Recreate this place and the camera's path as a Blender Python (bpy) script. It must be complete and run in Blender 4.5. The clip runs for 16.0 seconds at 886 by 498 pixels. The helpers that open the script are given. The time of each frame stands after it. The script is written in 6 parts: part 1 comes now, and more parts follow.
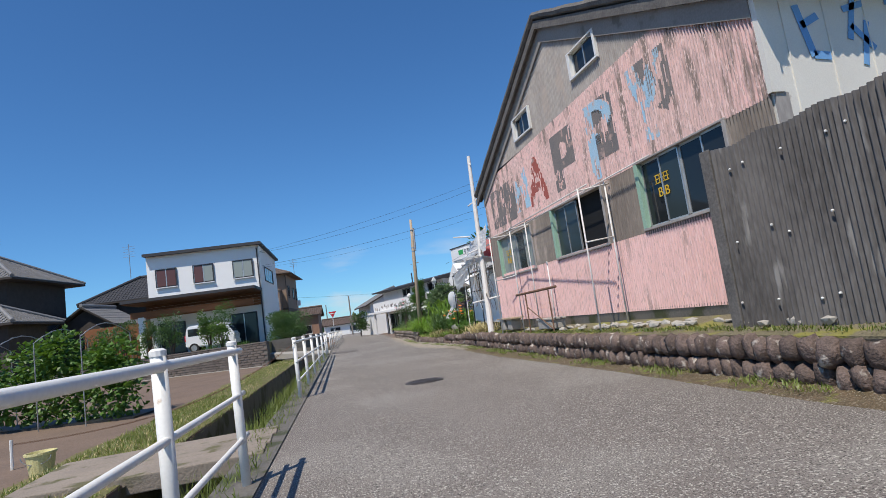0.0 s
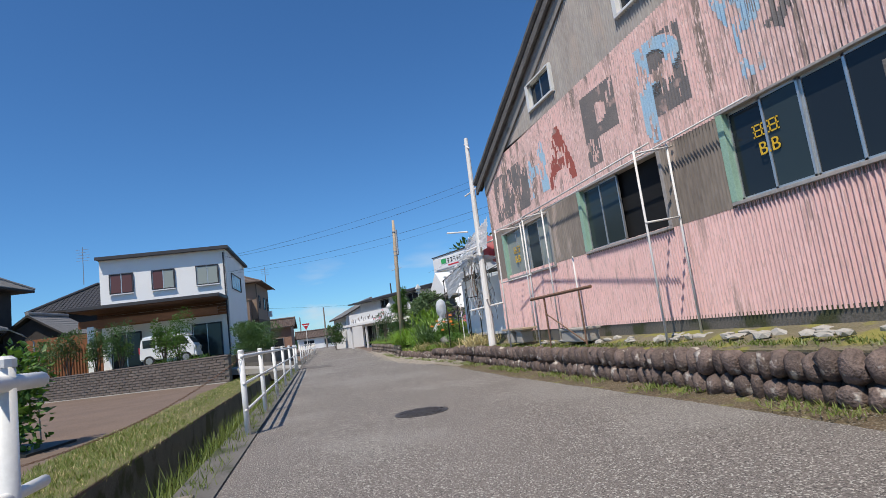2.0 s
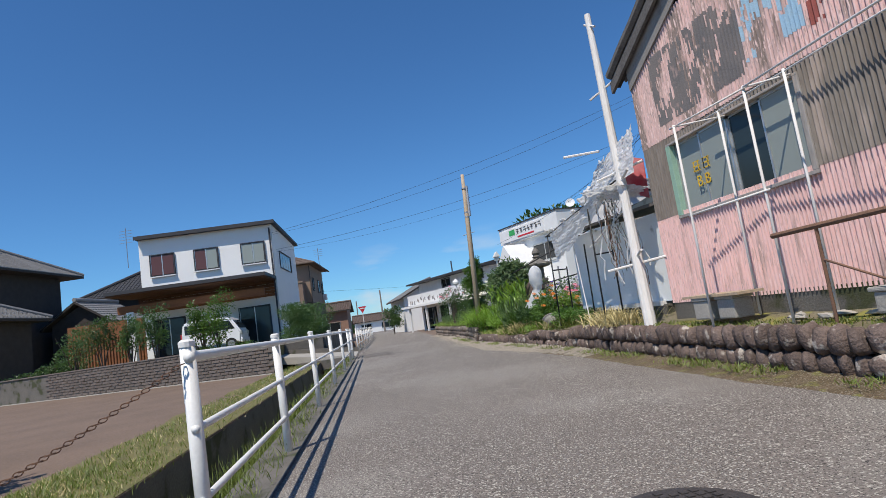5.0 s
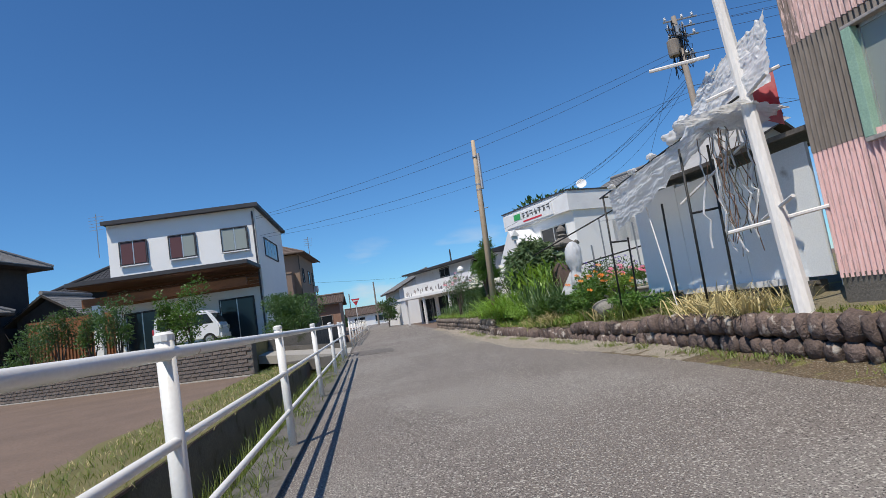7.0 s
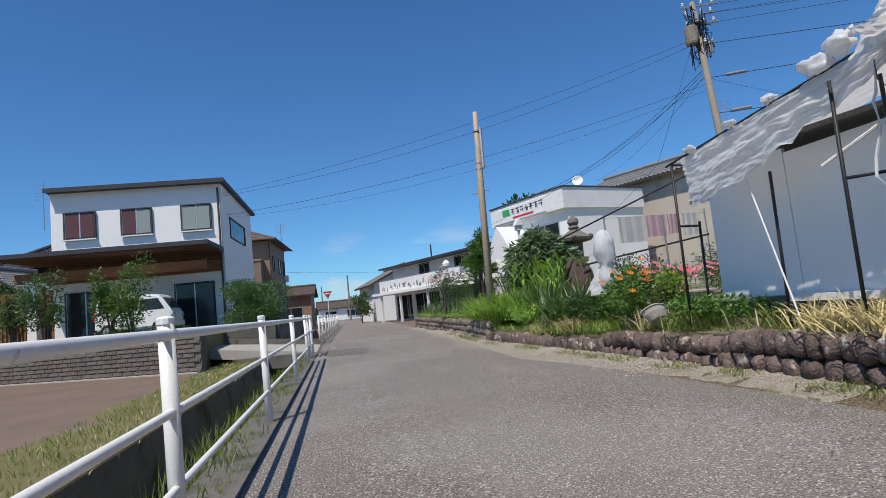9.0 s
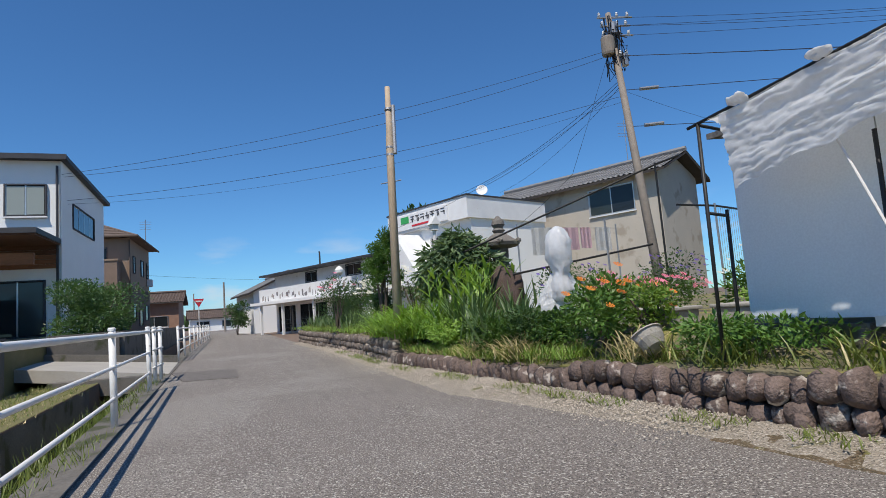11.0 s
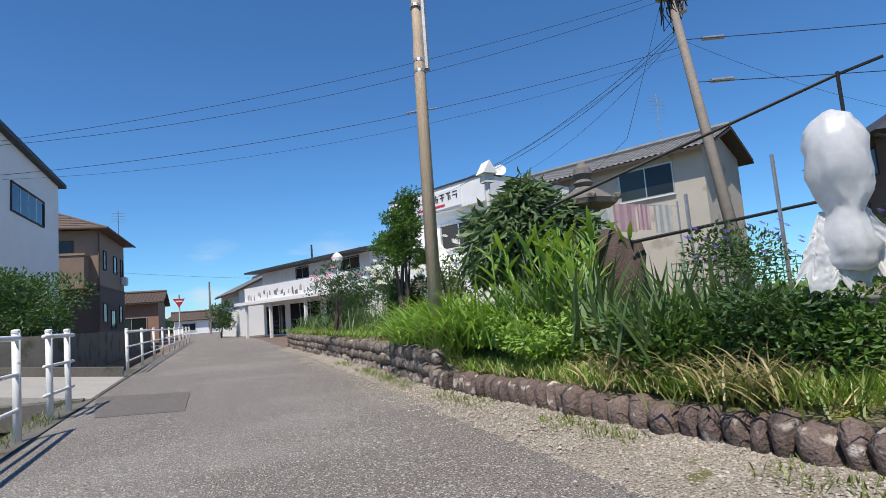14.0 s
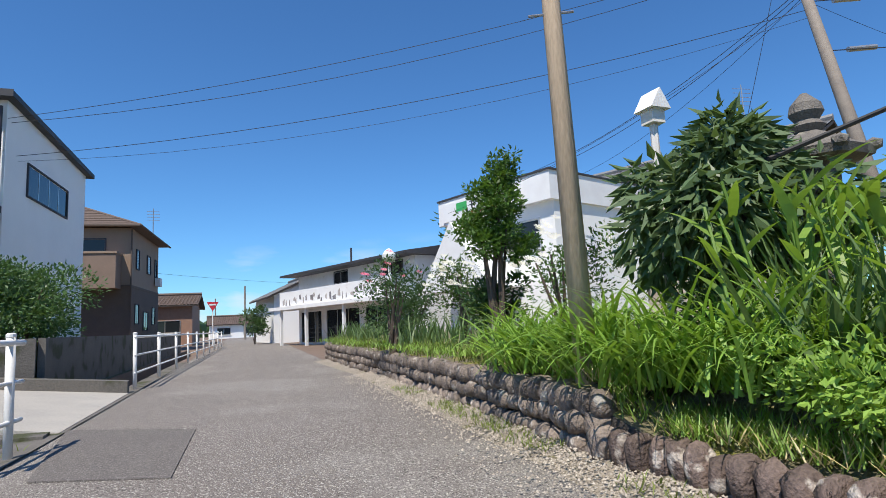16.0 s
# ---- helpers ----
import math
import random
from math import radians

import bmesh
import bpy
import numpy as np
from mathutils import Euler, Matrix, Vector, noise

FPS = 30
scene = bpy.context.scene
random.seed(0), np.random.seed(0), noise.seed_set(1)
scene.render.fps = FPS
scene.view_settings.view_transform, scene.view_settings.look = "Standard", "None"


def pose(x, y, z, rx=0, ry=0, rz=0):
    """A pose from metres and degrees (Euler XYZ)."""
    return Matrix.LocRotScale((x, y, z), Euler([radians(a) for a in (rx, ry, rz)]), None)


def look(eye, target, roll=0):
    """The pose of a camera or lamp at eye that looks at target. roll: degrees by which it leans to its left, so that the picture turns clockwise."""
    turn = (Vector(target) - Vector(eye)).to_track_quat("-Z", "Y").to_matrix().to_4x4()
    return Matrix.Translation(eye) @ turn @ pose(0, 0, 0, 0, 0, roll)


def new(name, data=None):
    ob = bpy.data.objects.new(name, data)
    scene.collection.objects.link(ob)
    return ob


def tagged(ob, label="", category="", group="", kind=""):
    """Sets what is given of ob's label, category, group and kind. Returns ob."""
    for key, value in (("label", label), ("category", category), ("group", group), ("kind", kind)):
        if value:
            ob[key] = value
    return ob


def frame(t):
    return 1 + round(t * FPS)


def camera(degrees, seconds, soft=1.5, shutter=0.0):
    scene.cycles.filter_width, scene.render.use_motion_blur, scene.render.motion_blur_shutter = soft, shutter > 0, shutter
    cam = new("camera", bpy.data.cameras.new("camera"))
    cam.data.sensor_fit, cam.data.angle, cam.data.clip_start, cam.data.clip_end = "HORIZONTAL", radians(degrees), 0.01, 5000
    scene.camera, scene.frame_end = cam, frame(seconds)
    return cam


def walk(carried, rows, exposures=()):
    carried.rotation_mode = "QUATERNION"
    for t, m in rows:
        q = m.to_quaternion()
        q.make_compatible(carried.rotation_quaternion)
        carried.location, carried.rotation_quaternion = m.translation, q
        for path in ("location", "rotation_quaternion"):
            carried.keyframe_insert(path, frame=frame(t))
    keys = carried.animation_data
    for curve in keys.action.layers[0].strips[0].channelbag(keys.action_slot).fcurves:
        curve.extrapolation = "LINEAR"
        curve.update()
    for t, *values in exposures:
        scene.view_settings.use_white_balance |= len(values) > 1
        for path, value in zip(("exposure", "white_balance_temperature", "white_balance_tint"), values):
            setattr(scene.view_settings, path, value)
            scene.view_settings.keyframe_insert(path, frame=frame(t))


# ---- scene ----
cam = camera(76.20, 16.0, soft=0.7)
ROWS = [
    (0, -0.157, -0.208, 1.077, 96.7, 8.04, -13.78),
    (0.5, -0.148, 0.486, 1.025, 98.33, 7.71, -11.64),
    (1, -0.087, 1.141, 0.998, 99.25, 8.33, -13.04),
    (1.5, 0.02, 1.785, 1.005, 98.87, 8.02, -14.72),
    (2, 0.111, 2.439, 1.024, 97.79, 7.5, -16.2),
    (2.5, 0.191, 3.187, 1.027, 96.87, 7.36, -16.74),
    (3, 0.27, 3.967, 1.021, 98.98, 6.51, -15.98),
    (3.5, 0.332, 4.795, 1.024, 98.53, 7.34, -14.28),
    (4, 0.341, 5.617, 1.008, 99.45, 7.56, -12.56),
    (4.5, 0.374, 6.372, 0.993, 97.28, 8.97, -11.12),
    (5, 0.372, 7.183, 0.992, 96.84, 8.43, -10.65),
    (7.5, 0.493, 10.819, 0.985, 95.93, 8.75, -11.58),
    (8, 0.522, 11.441, 0.969, 97.56, 7.48, -12.2),
    (8.5, 0.539, 12.06, 0.968, 98.21, 6.08, -13.34),
    (9, 0.594, 12.648, 0.993, 95.56, 5.86, -14.16),
    (9.5, 0.618, 13.315, 1.022, 93.9, 4.05, -16.15),
    (10, 0.747, 13.931, 1.025, 95.28, 3.51, -20.25),
    (12.5, 1.408, 17.067, 0.954, 96.27, 4.77, -27.73),
    (13, 1.579, 17.741, 0.934, 97.22, 4.36, -27.58),
    (13.5, 1.76, 18.407, 0.933, 96.84, 4.24, -27.64),
    (14, 1.91, 19.097, 0.948, 96.01, 4.45, -26.52),
    (14.5, 2.026, 19.872, 0.975, 95.34, 4.83, -24.12),
    (15, 2.133, 20.611, 0.985, 97.18, 4.08, -22.02),
    (15.5, 2.252, 21.286, 0.985, 96.8, 3.7, -21.89),
    (16, 2.31, 21.943, 0.982, 97.34, 2.77, -23.29),
]
walk(cam, [(t, pose(x, y, z, rx, ry, rz)) for t, x, y, z, rx, ry, rz in ROWS],
     exposures=((0, -0.06), (9, -0.12), (12.5, -0.02), (13.5, 0.06), (14.5, 0.12), (16, 0.24)))

# ---- light ----
world = bpy.data.worlds.new("world")
scene.world = world
world.use_nodes = True
wn, wl = world.node_tree.nodes, world.node_tree.links
sky = wn.new("ShaderNodeTexSky")
sky.sky_type, sky.sun_disc = "NISHITA", False
SUN = Vector((-0.39, -0.41, 1.0)).normalized()
sky.sun_elevation, sky.sun_rotation = math.asin(SUN.z), math.atan2(SUN.x, SUN.y)
sky.altitude, sky.air_density, sky.dust_density, sky.ozone_density = 300, 1.0, 0.05, 2.5
wn["Background"].inputs[1].default_value = 0.095
tint = wn.new("ShaderNodeMix")
tint.data_type, tint.blend_type = "RGBA", "MULTIPLY"
tint.inputs[0].default_value, tint.inputs[7].default_value = 1.0, (0.56, 1.0, 1.40, 1)
wl.new(sky.outputs[0], tint.inputs[6])
# a few thin clouds low over the horizon
wco = wn.new("ShaderNodeTexCoord")
wmp = wn.new("ShaderNodeMapping")
wmp.inputs["Scale"].default_value = (5, 5, 17)
wnz = wn.new("ShaderNodeTexNoise")
wnz.inputs["Scale"].default_value, wnz.inputs["Detail"].default_value = 1.0, 7
wsep = wn.new("ShaderNodeSeparateXYZ")
wl.new(wco.outputs["Generated"], wmp.inputs[0])
wl.new(wmp.outputs[0], wnz.inputs["Vector"])
wl.new(wco.outputs["Generated"], wsep.inputs[0])
low = wn.new("ShaderNodeMapRange")
low.inputs[1].default_value, low.inputs[2].default_value, low.inputs[3].default_value, low.inputs[4].default_value = 0.06, 0.16, 1, 0
wl.new(wsep.outputs[2], low.inputs[0])
puff = wn.new("ShaderNodeMapRange")
puff.inputs[1].default_value, puff.inputs[2].default_value, puff.inputs[4].default_value = 0.545, 0.70, 0.85
wl.new(wnz.outputs[0], puff.inputs[0])
amt = wn.new("ShaderNodeMath")
amt.operation = "MULTIPLY"
wl.new(low.outputs[0], amt.inputs[0])
wl.new(puff.outputs[0], amt.inputs[1])
cloud = wn.new("ShaderNodeMix")
cloud.data_type = "RGBA"
cloud.inputs[7].default_value = (7.5, 8.0, 8.6, 1)
wl.new(amt.outputs[0], cloud.inputs[0])
wl.new(tint.outputs[2], cloud.inputs[6])
wl.new(cloud.outputs[2], wn["Background"].inputs[0])
sun = new("sun", bpy.data.lights.new("sun", "SUN"))
sun.data.energy, sun.data.angle, sun.data.color = 4.9, radians(0.53), (1.0, 0.93, 0.83)
sun.matrix_world = look(SUN * 50, (0, 0, 0))
scene.view_settings.exposure = 0.0


# ---- materials ----
def mat(name, c1, c2=None, scale=6.0, rough=0.8, bump=0.15, metal=0.0, fine=60.0, amount=0.5, stain=None, stain_scale=1.2, stain_level=0.55, vary=0.0, spec=0.35, stretch=(1, 1, 1), speck=None):
    """Two scales of noise between two colours, an optional stain, fine relief."""
    m = bpy.data.materials.new(name)
    m.use_nodes = True
    n, l = m.node_tree.nodes, m.node_tree.links
    b = n["Principled BSDF"]
    b.inputs["Roughness"].default_value, b.inputs["Metallic"].default_value = rough, metal
    b.inputs["Specular IOR Level"].default_value = spec
    geo = n.new("ShaderNodeTexCoord")
    mp = n.new("ShaderNodeMapping")
    mp.inputs["Scale"].default_value = stretch
    gp = n.new("ShaderNodeNewGeometry")
    l.new(gp.outputs["Position"], mp.inputs["Vector"])
    c2 = c2 or tuple(v * 0.75 for v in c1)

    def noise_at(s, detail=5.0):
        t = n.new("ShaderNodeTexNoise")
        t.inputs["Scale"].default_value, t.inputs["Detail"].default_value = s, detail
        l.new(mp.outputs[0], t.inputs["Vector"])
        return t.outputs[0]

    def ramp(src, a, z):
        r = n.new("ShaderNodeMapRange")
        r.inputs[1].default_value, r.inputs[2].default_value = a, z
        l.new(src, r.inputs[0])
        return r.outputs[0]

    def mix(f, a, z):
        x = n.new("ShaderNodeMix")
        x.data_type = "RGBA"
        if isinstance(f, float):
            x.inputs[0].default_value = f
        else:
            l.new(f, x.inputs[0])
        for i, v in ((6, a), (7, z)):
            if isinstance(v, tuple):
                x.inputs[i].default_value = (*v, 1)
            else:
                l.new(v, x.inputs[i])
        return x.outputs[2]

    big, small = noise_at(scale), noise_at(fine, 3.0)
    col = mix(ramp(big, 0.35, 0.65), c1, c2)
    dark = mix(ramp(small, 0.3, 0.7), tuple(max(v * (1 - amount), 0) for v in c1), tuple(min(v * (1 + amount * 0.6), 1) for v in c1))
    col = mix(0.45, col, dark)
    if stain:
        col = mix(ramp(noise_at(stain_scale, 8.0), stain_level, stain_level + 0.08), col, stain)
    if speck:
        for sc, tone in ((speck[0], speck[1]), (speck[0] * 1.37, speck[2])):
            f = ramp(noise_at(sc, 2.0), 0.56, 0.64)
            col = mix(f, col, tone)
    if vary:
        info = n.new("ShaderNodeObjectInfo")
        isl = n.new("ShaderNodeNewGeometry")
        add = n.new("ShaderNodeMath")
        add.operation = "ADD"
        l.new(info.outputs["Random"], add.inputs[0])
        l.new(isl.outputs["Random Per Island"], add.inputs[1])
        hsv = n.new("ShaderNodeHueSaturation")
        rv = n.new("ShaderNodeMapRange")
        rv.inputs[1].default_value, rv.inputs[2].default_value = 0.2, 1.8
        rv.inputs[3].default_value, rv.inputs[4].default_value = 1 - vary, 1 + vary
        l.new(add.outputs[0], rv.inputs[0])
        l.new(rv.outputs[0], hsv.inputs["Value"])
        l.new(col, hsv.inputs["Color"])
        col = hsv.outputs[0]
    l.new(col, b.inputs["Base Color"])
    if bump:
        bp = n.new("ShaderNodeBump")
        bp.inputs["Strength"].default_value, bp.inputs["Distance"].default_value = bump, 0.02
        l.new(small, bp.inputs["Height"])
        l.new(bp.outputs[0], b.inputs["Normal"])
    return m


def leafmat(name, c1, c2, vary=0.45, rough=0.45, through_light=0.25, glow=None):
    m = mat(name, c1, c2, scale=3, rough=rough, bump=0.0, fine=25, amount=0.25, vary=vary, spec=0.4)
    b = m.node_tree.nodes["Principled BSDF"]
    n, l = m.node_tree.nodes, m.node_tree.links
    tr = n.new("ShaderNodeBsdfTranslucent")
    tr.inputs[0].default_value = (*(glow or (c1[0] * 1.8, c1[1] * 1.8, c1[2] * 0.9)), 1)
    mx = n.new("ShaderNodeMixShader")
    mx.inputs[0].default_value = through_light
    l.new(b.outputs[0], mx.inputs[1])
    l.new(tr.outputs[0], mx.inputs[2])
    l.new(mx.outputs[0], n["Material Output"].inputs[0])
    return m


ASPHALT = mat("asphalt", (0.215, 0.187, 0.165), (0.18, 0.157, 0.138), scale=0.5, fine=85, amount=0.85, rough=0.9, bump=0.7, stain=(0.235, 0.212, 0.188), stain_scale=0.35, stain_level=0.5, speck=(66, (0.50, 0.47, 0.41), (0.05, 0.044, 0.04)))
PATCH = mat("asphalt_patch", (0.155, 0.138, 0.125), (0.135, 0.12, 0.11), scale=2, fine=90, amount=0.6, rough=0.92, bump=0.5, speck=(75, (0.27, 0.25, 0.22), (0.07, 0.062, 0.057)))
GRAVEL = mat("gravel_verge", (0.36, 0.31, 0.245), (0.25, 0.21, 0.16), scale=3, fine=60, amount=0.8, bump=1.0, stain=(0.15, 0.145, 0.05), stain_scale=4, stain_level=0.6, speck=(55, (0.52, 0.47, 0.40), (0.10, 0.085, 0.065)))
MOSS = mat("moss_verge", (0.145, 0.10, 0.058), (0.10, 0.078, 0.036), scale=4, fine=50, amount=0.7, bump=0.9, stain=(0.17, 0.165, 0.04), stain_scale=5, stain_level=0.56, speck=(60, (0.30, 0.26, 0.2), (0.06, 0.05, 0.03)))
GROUND = mat("earth", (0.20, 0.142, 0.104), (0.14, 0.10, 0.074), scale=0.8, fine=30, amount=0.4, bump=0.6)
TURF = mat("turf", (0.15, 0.14, 0.05), (0.21, 0.175, 0.08), scale=1.5, fine=45, amount=0.6, bump=0.8)
SOIL = mat("garden_soil", (0.20, 0.17, 0.11), (0.13, 0.12, 0.055), scale=1.5, fine=45, amount=0.6, bump=0.8, stain=(0.23, 0.215, 0.055), stain_scale=2.3, stain_level=0.53)
CONC = mat("concrete", (0.42, 0.39, 0.34), (0.33, 0.31, 0.28), scale=1.5, fine=50, amount=0.3, bump=0.3)
OLDSLAB = mat("old_slab_concrete", (0.30, 0.25, 0.20), (0.22, 0.185, 0.15), scale=1.5, fine=50, amount=0.35, bump=0.4, stain=(0.13, 0.12, 0.06), stain_scale=3, stain_level=0.58)
CONC_DK = mat("dark_concrete", (0.16, 0.145, 0.125), (0.09, 0.085, 0.075), scale=2, fine=40, amount=0.4, bump=0.4, stain=(0.06, 0.065, 0.03), stain_scale=2)
WATER = mat("ditch_water", (0.05, 0.055, 0.03), (0.035, 0.04, 0.02), rough=0.08, bump=0.05, fine=8, spec=0.5)
STONE = mat("fieldstone", (0.130, 0.094, 0.079), (0.062, 0.047, 0.041), scale=9, fine=45, amount=0.6, bump=0.9, vary=0.55, stain=(0.34, 0.30, 0.26), stain_scale=8, stain_level=0.59)
STONE_PALE = mat("grey_fieldstone", (0.225, 0.182, 0.15), (0.115, 0.093, 0.078), scale=9, fine=45, amount=0.6, bump=0.9, vary=0.5, stain=(0.42, 0.38, 0.33), stain_scale=8, stain_level=0.59)
MORTAR = mat("wall_mortar", (0.075, 0.066, 0.056), (0.045, 0.04, 0.034), scale=5, bump=0.6)
WHITEPIPE = mat("white_painted_steel", (0.80, 0.79, 0.75), (0.72, 0.70, 0.66), scale=4, rough=0.42, bump=0.05, amount=0.1, stain=(0.35, 0.24, 0.15), stain_scale=9, stain_level=0.69)
IRON = mat("cast_iron", (0.10, 0.09, 0.085), (0.07, 0.06, 0.055), rough=0.6, metal=0.5, bump=0.3)
PINK = mat("pink_corrugated", (0.80, 0.53, 0.50), (0.74, 0.47, 0.44), scale=0.9, fine=22, amount=0.22, rough=0.7, bump=0.15, stretch=(1, 1, 0.13), stain=(0.42, 0.30, 0.275), stain_scale=6, stain_level=0.59, speck=(48, (0.80, 0.56, 0.53), (0.60, 0.41, 0.38)))
PINK_OLD = mat("peeling_pink_corrugated", (0.76, 0.50, 0.47), (0.60, 0.44, 0.41), scale=1.1, fine=18, amount=0.3, rough=0.75, bump=0.2, stretch=(1, 1, 0.2), stain=(0.25, 0.195, 0.175), stain_scale=4.2, stain_level=0.52, speck=(44, (0.78, 0.58, 0.545), (0.46, 0.34, 0.31)))
GREYC = mat("grey_corrugated", (0.42, 0.385, 0.355), (0.29, 0.26, 0.24), scale=1.4, fine=24, amount=0.35, rough=0.8, bump=0.2, stretch=(1, 1, 0.3), stain=(0.42, 0.36, 0.32), stain_scale=3, stain_level=0.6)
BANDC = mat("rusty_grey_corrugated", (0.27, 0.235, 0.205), (0.15, 0.125, 0.11), scale=1.8, fine=24, amount=0.4, rough=0.8, bump=0.2, stretch=(1, 1, 0.2), stain=(0.40, 0.33, 0.29), stain_scale=4, stain_level=0.6)
BANDGREY = mat("grey_fibre_board", (0.30, 0.275, 0.25), (0.23, 0.21, 0.19), scale=1.5, fine=30, amount=0.25, bump=0.12, stain=(0.18, 0.16, 0.14), stain_scale=3, stain_level=0.6)
SLATE = mat("weathered_dark_corrugated", (0.165, 0.155, 0.15), (0.055, 0.05, 0.048), scale=2.2, fine=30, amount=0.5, rough=0.75, bump=0.25, stretch=(1, 1, 0.25), stain=(0.26, 0.25, 0.24), stain_scale=5, stain_level=0.62)
CREAM = mat("cream_boards", (0.78, 0.75, 0.68), (0.70, 0.66, 0.59), scale=1.2, amount=0.12, bump=0.1, stain=(0.45, 0.40, 0.34), stain_scale=4, stain_level=0.68)
LBLUE = mat("faded_blue_paint", (0.33, 0.52, 0.68), (0.42, 0.55, 0.64), scale=3, amount=0.25, stain=(0.50, 0.40, 0.38), stain_scale=5, stain_level=0.58)
BLUE = mat("blue_paint", (0.16, 0.36, 0.66), (0.20, 0.40, 0.66), scale=3, amount=0.15)
INK = mat("faded_dark_paint", (0.16, 0.155, 0.165), (0.25, 0.22, 0.21), scale=2.5, amount=0.4, stain=(0.42, 0.31, 0.29), stain_scale=4, stain_level=0.6)
REDP = mat("faded_red_paint", (0.36, 0.10, 0.085), (0.30, 0.10, 0.09), scale=3, amount=0.3, stain=(0.36, 0.26, 0.25), stain_scale=5, stain_level=0.6)
GREENW = mat("pale_green_wood", (0.33, 0.50, 0.38), (0.27, 0.42, 0.32), scale=6, amount=0.25)
ALU = mat("aluminium_sash", (0.62, 0.62, 0.60), rough=0.35, metal=0.7, bump=0.02, amount=0.1)
# near-black colour that paints in the darkness of unlit rooms behind windows
DARKIN = mat("painted_dark_interior", (0.011, 0.011, 0.011), (0.008, 0.008, 0.008), bump=0.0)
YELLOW = mat("yellow_sticker", (0.80, 0.50, 0.04), amount=0.05, bump=0)
ROOFEDGE = mat("weathered_roof_sheet", (0.17, 0.155, 0.14), (0.09, 0.085, 0.08), scale=4, fine=30, amount=0.5, bump=0.3)
WPOLE = mat("white_painted_timber", (0.76, 0.73, 0.69), (0.68, 0.64, 0.59), scale=5, fine=40, amount=0.2, bump=0.25, stretch=(1, 1, 0.2))
WOODPOLE = mat("weathered_pole_wood", (0.50, 0.385, 0.265), (0.39, 0.30, 0.21), scale=6, fine=60, amount=0.35, bump=0.3, stretch=(1, 1, 0.12))
CONCPOLE = mat("concrete_pole", (0.27, 0.23, 0.19), (0.20, 0.17, 0.145), scale=5, bump=0.15)
STEEL = mat("galvanised_steel", (0.42, 0.42, 0.42), rough=0.4, metal=0.6, bump=0.05)
BLACKPIPE = mat("black_pipe", (0.025, 0.025, 0.025), rough=0.5, bump=0.05)
CABLE = mat("black_cable", (0.02, 0.02, 0.022), rough=0.6, bump=0)
PLASTIC = leafmat("torn_white_plastic", (0.86, 0.86, 0.86), (0.78, 0.78, 0.78), vary=0.05, rough=0.3, through_light=0.45, glow=(0.86, 0.86, 0.85))
PANEL = mat("pale_blue_grey_panel", (0.80, 0.82, 0.82), (0.73, 0.76, 0.76), scale=1.2, amount=0.12, rough=0.6, bump=0.06, stain=(0.36, 0.36, 0.34), stain_scale=2.5, stain_level=0.66)
STUCCO = mat("white_stucco", (0.87, 0.86, 0.83), (0.82, 0.81, 0.78), scale=1, fine=90, amount=0.08, bump=0.25)
TAN = mat("tan_siding", (0.30, 0.215, 0.155), (0.26, 0.185, 0.135), scale=1.4, amount=0.15, bump=0.15)
TANLOW = mat("dark_brown_siding", (0.13, 0.095, 0.075), (0.10, 0.075, 0.06), scale=2, amount=0.25, bump=0.2)
BALCONY = mat("brown_balcony_panel", (0.24, 0.17, 0.13), (0.20, 0.145, 0.11), scale=2, amount=0.2, bump=0.15)
BRICKY = mat("red_brown_brick_siding", (0.33, 0.20, 0.14), (0.27, 0.165, 0.12), scale=3, fine=30, amount=0.3, bump=0.25)
WOODBAND = mat("stained_cedar", (0.26, 0.105, 0.045), (0.18, 0.075, 0.035), scale=5, fine=45, amount=0.35, bump=0.15, stretch=(0.2, 0.2, 1))
SOFFIT = mat("dark_brown_soffit_wood", (0.11, 0.05, 0.028), (0.085, 0.04, 0.024), scale=5, amount=0.3, bump=0.1)
ROOFDK = mat("charcoal_roof", (0.055, 0.055, 0.06), (0.04, 0.04, 0.045), scale=3, amount=0.3, rough=0.6, bump=0.1)
KAWARA = mat("grey_clay_tile", (0.24, 0.235, 0.23), (0.17, 0.165, 0.165), scale=2.5, fine=20, amount=0.45, rough=0.55, bump=0.15, vary=0.15)
ROOFBR = mat("brown_roof_tile", (0.15, 0.11, 0.09), (0.12, 0.09, 0.075), scale=3, amount=0.3, bump=0.15)
DARKWOOD = mat("dark_aged_boards", (0.06, 0.05, 0.045), (0.04, 0.034, 0.03), scale=3, amount=0.4, bump=0.2)
PLASTER = mat("aged_beige_plaster", (0.50, 0.45, 0.38), (0.43, 0.39, 0.33), scale=0.9, amount=0.15, bump=0.15, stain=(0.36, 0.31, 0.25), stain_scale=1.2, stain_level=0.58)
CURTAIN = mat("pale_curtain", (0.55, 0.55, 0.50), (0.45, 0.45, 0.41), scale=8, bump=0.1, stretch=(3, 3, 0.2))
CURTAINBR = mat("brown_curtain", (0.18, 0.10, 0.085), (0.13, 0.075, 0.065), scale=8, bump=0.1, stretch=(3, 3, 0.2))
BLOCK = mat("brown_concrete_block", (0.165, 0.135, 0.115), (0.12, 0.10, 0.09), scale=4, fine=40, amount=0.4, bump=0.4, vary=0.25)
CARWHITE = mat("white_car_paint", (0.82, 0.82, 0.82), (0.80, 0.80, 0.80), rough=0.2, bump=0, amount=0.02, spec=0.6)
RUBBER = mat("tyre_rubber", (0.025, 0.025, 0.025), rough=0.8, bump=0.1)
SIGNRED = mat("red_sign", (0.62, 0.04, 0.06), amount=0.05, bump=0)
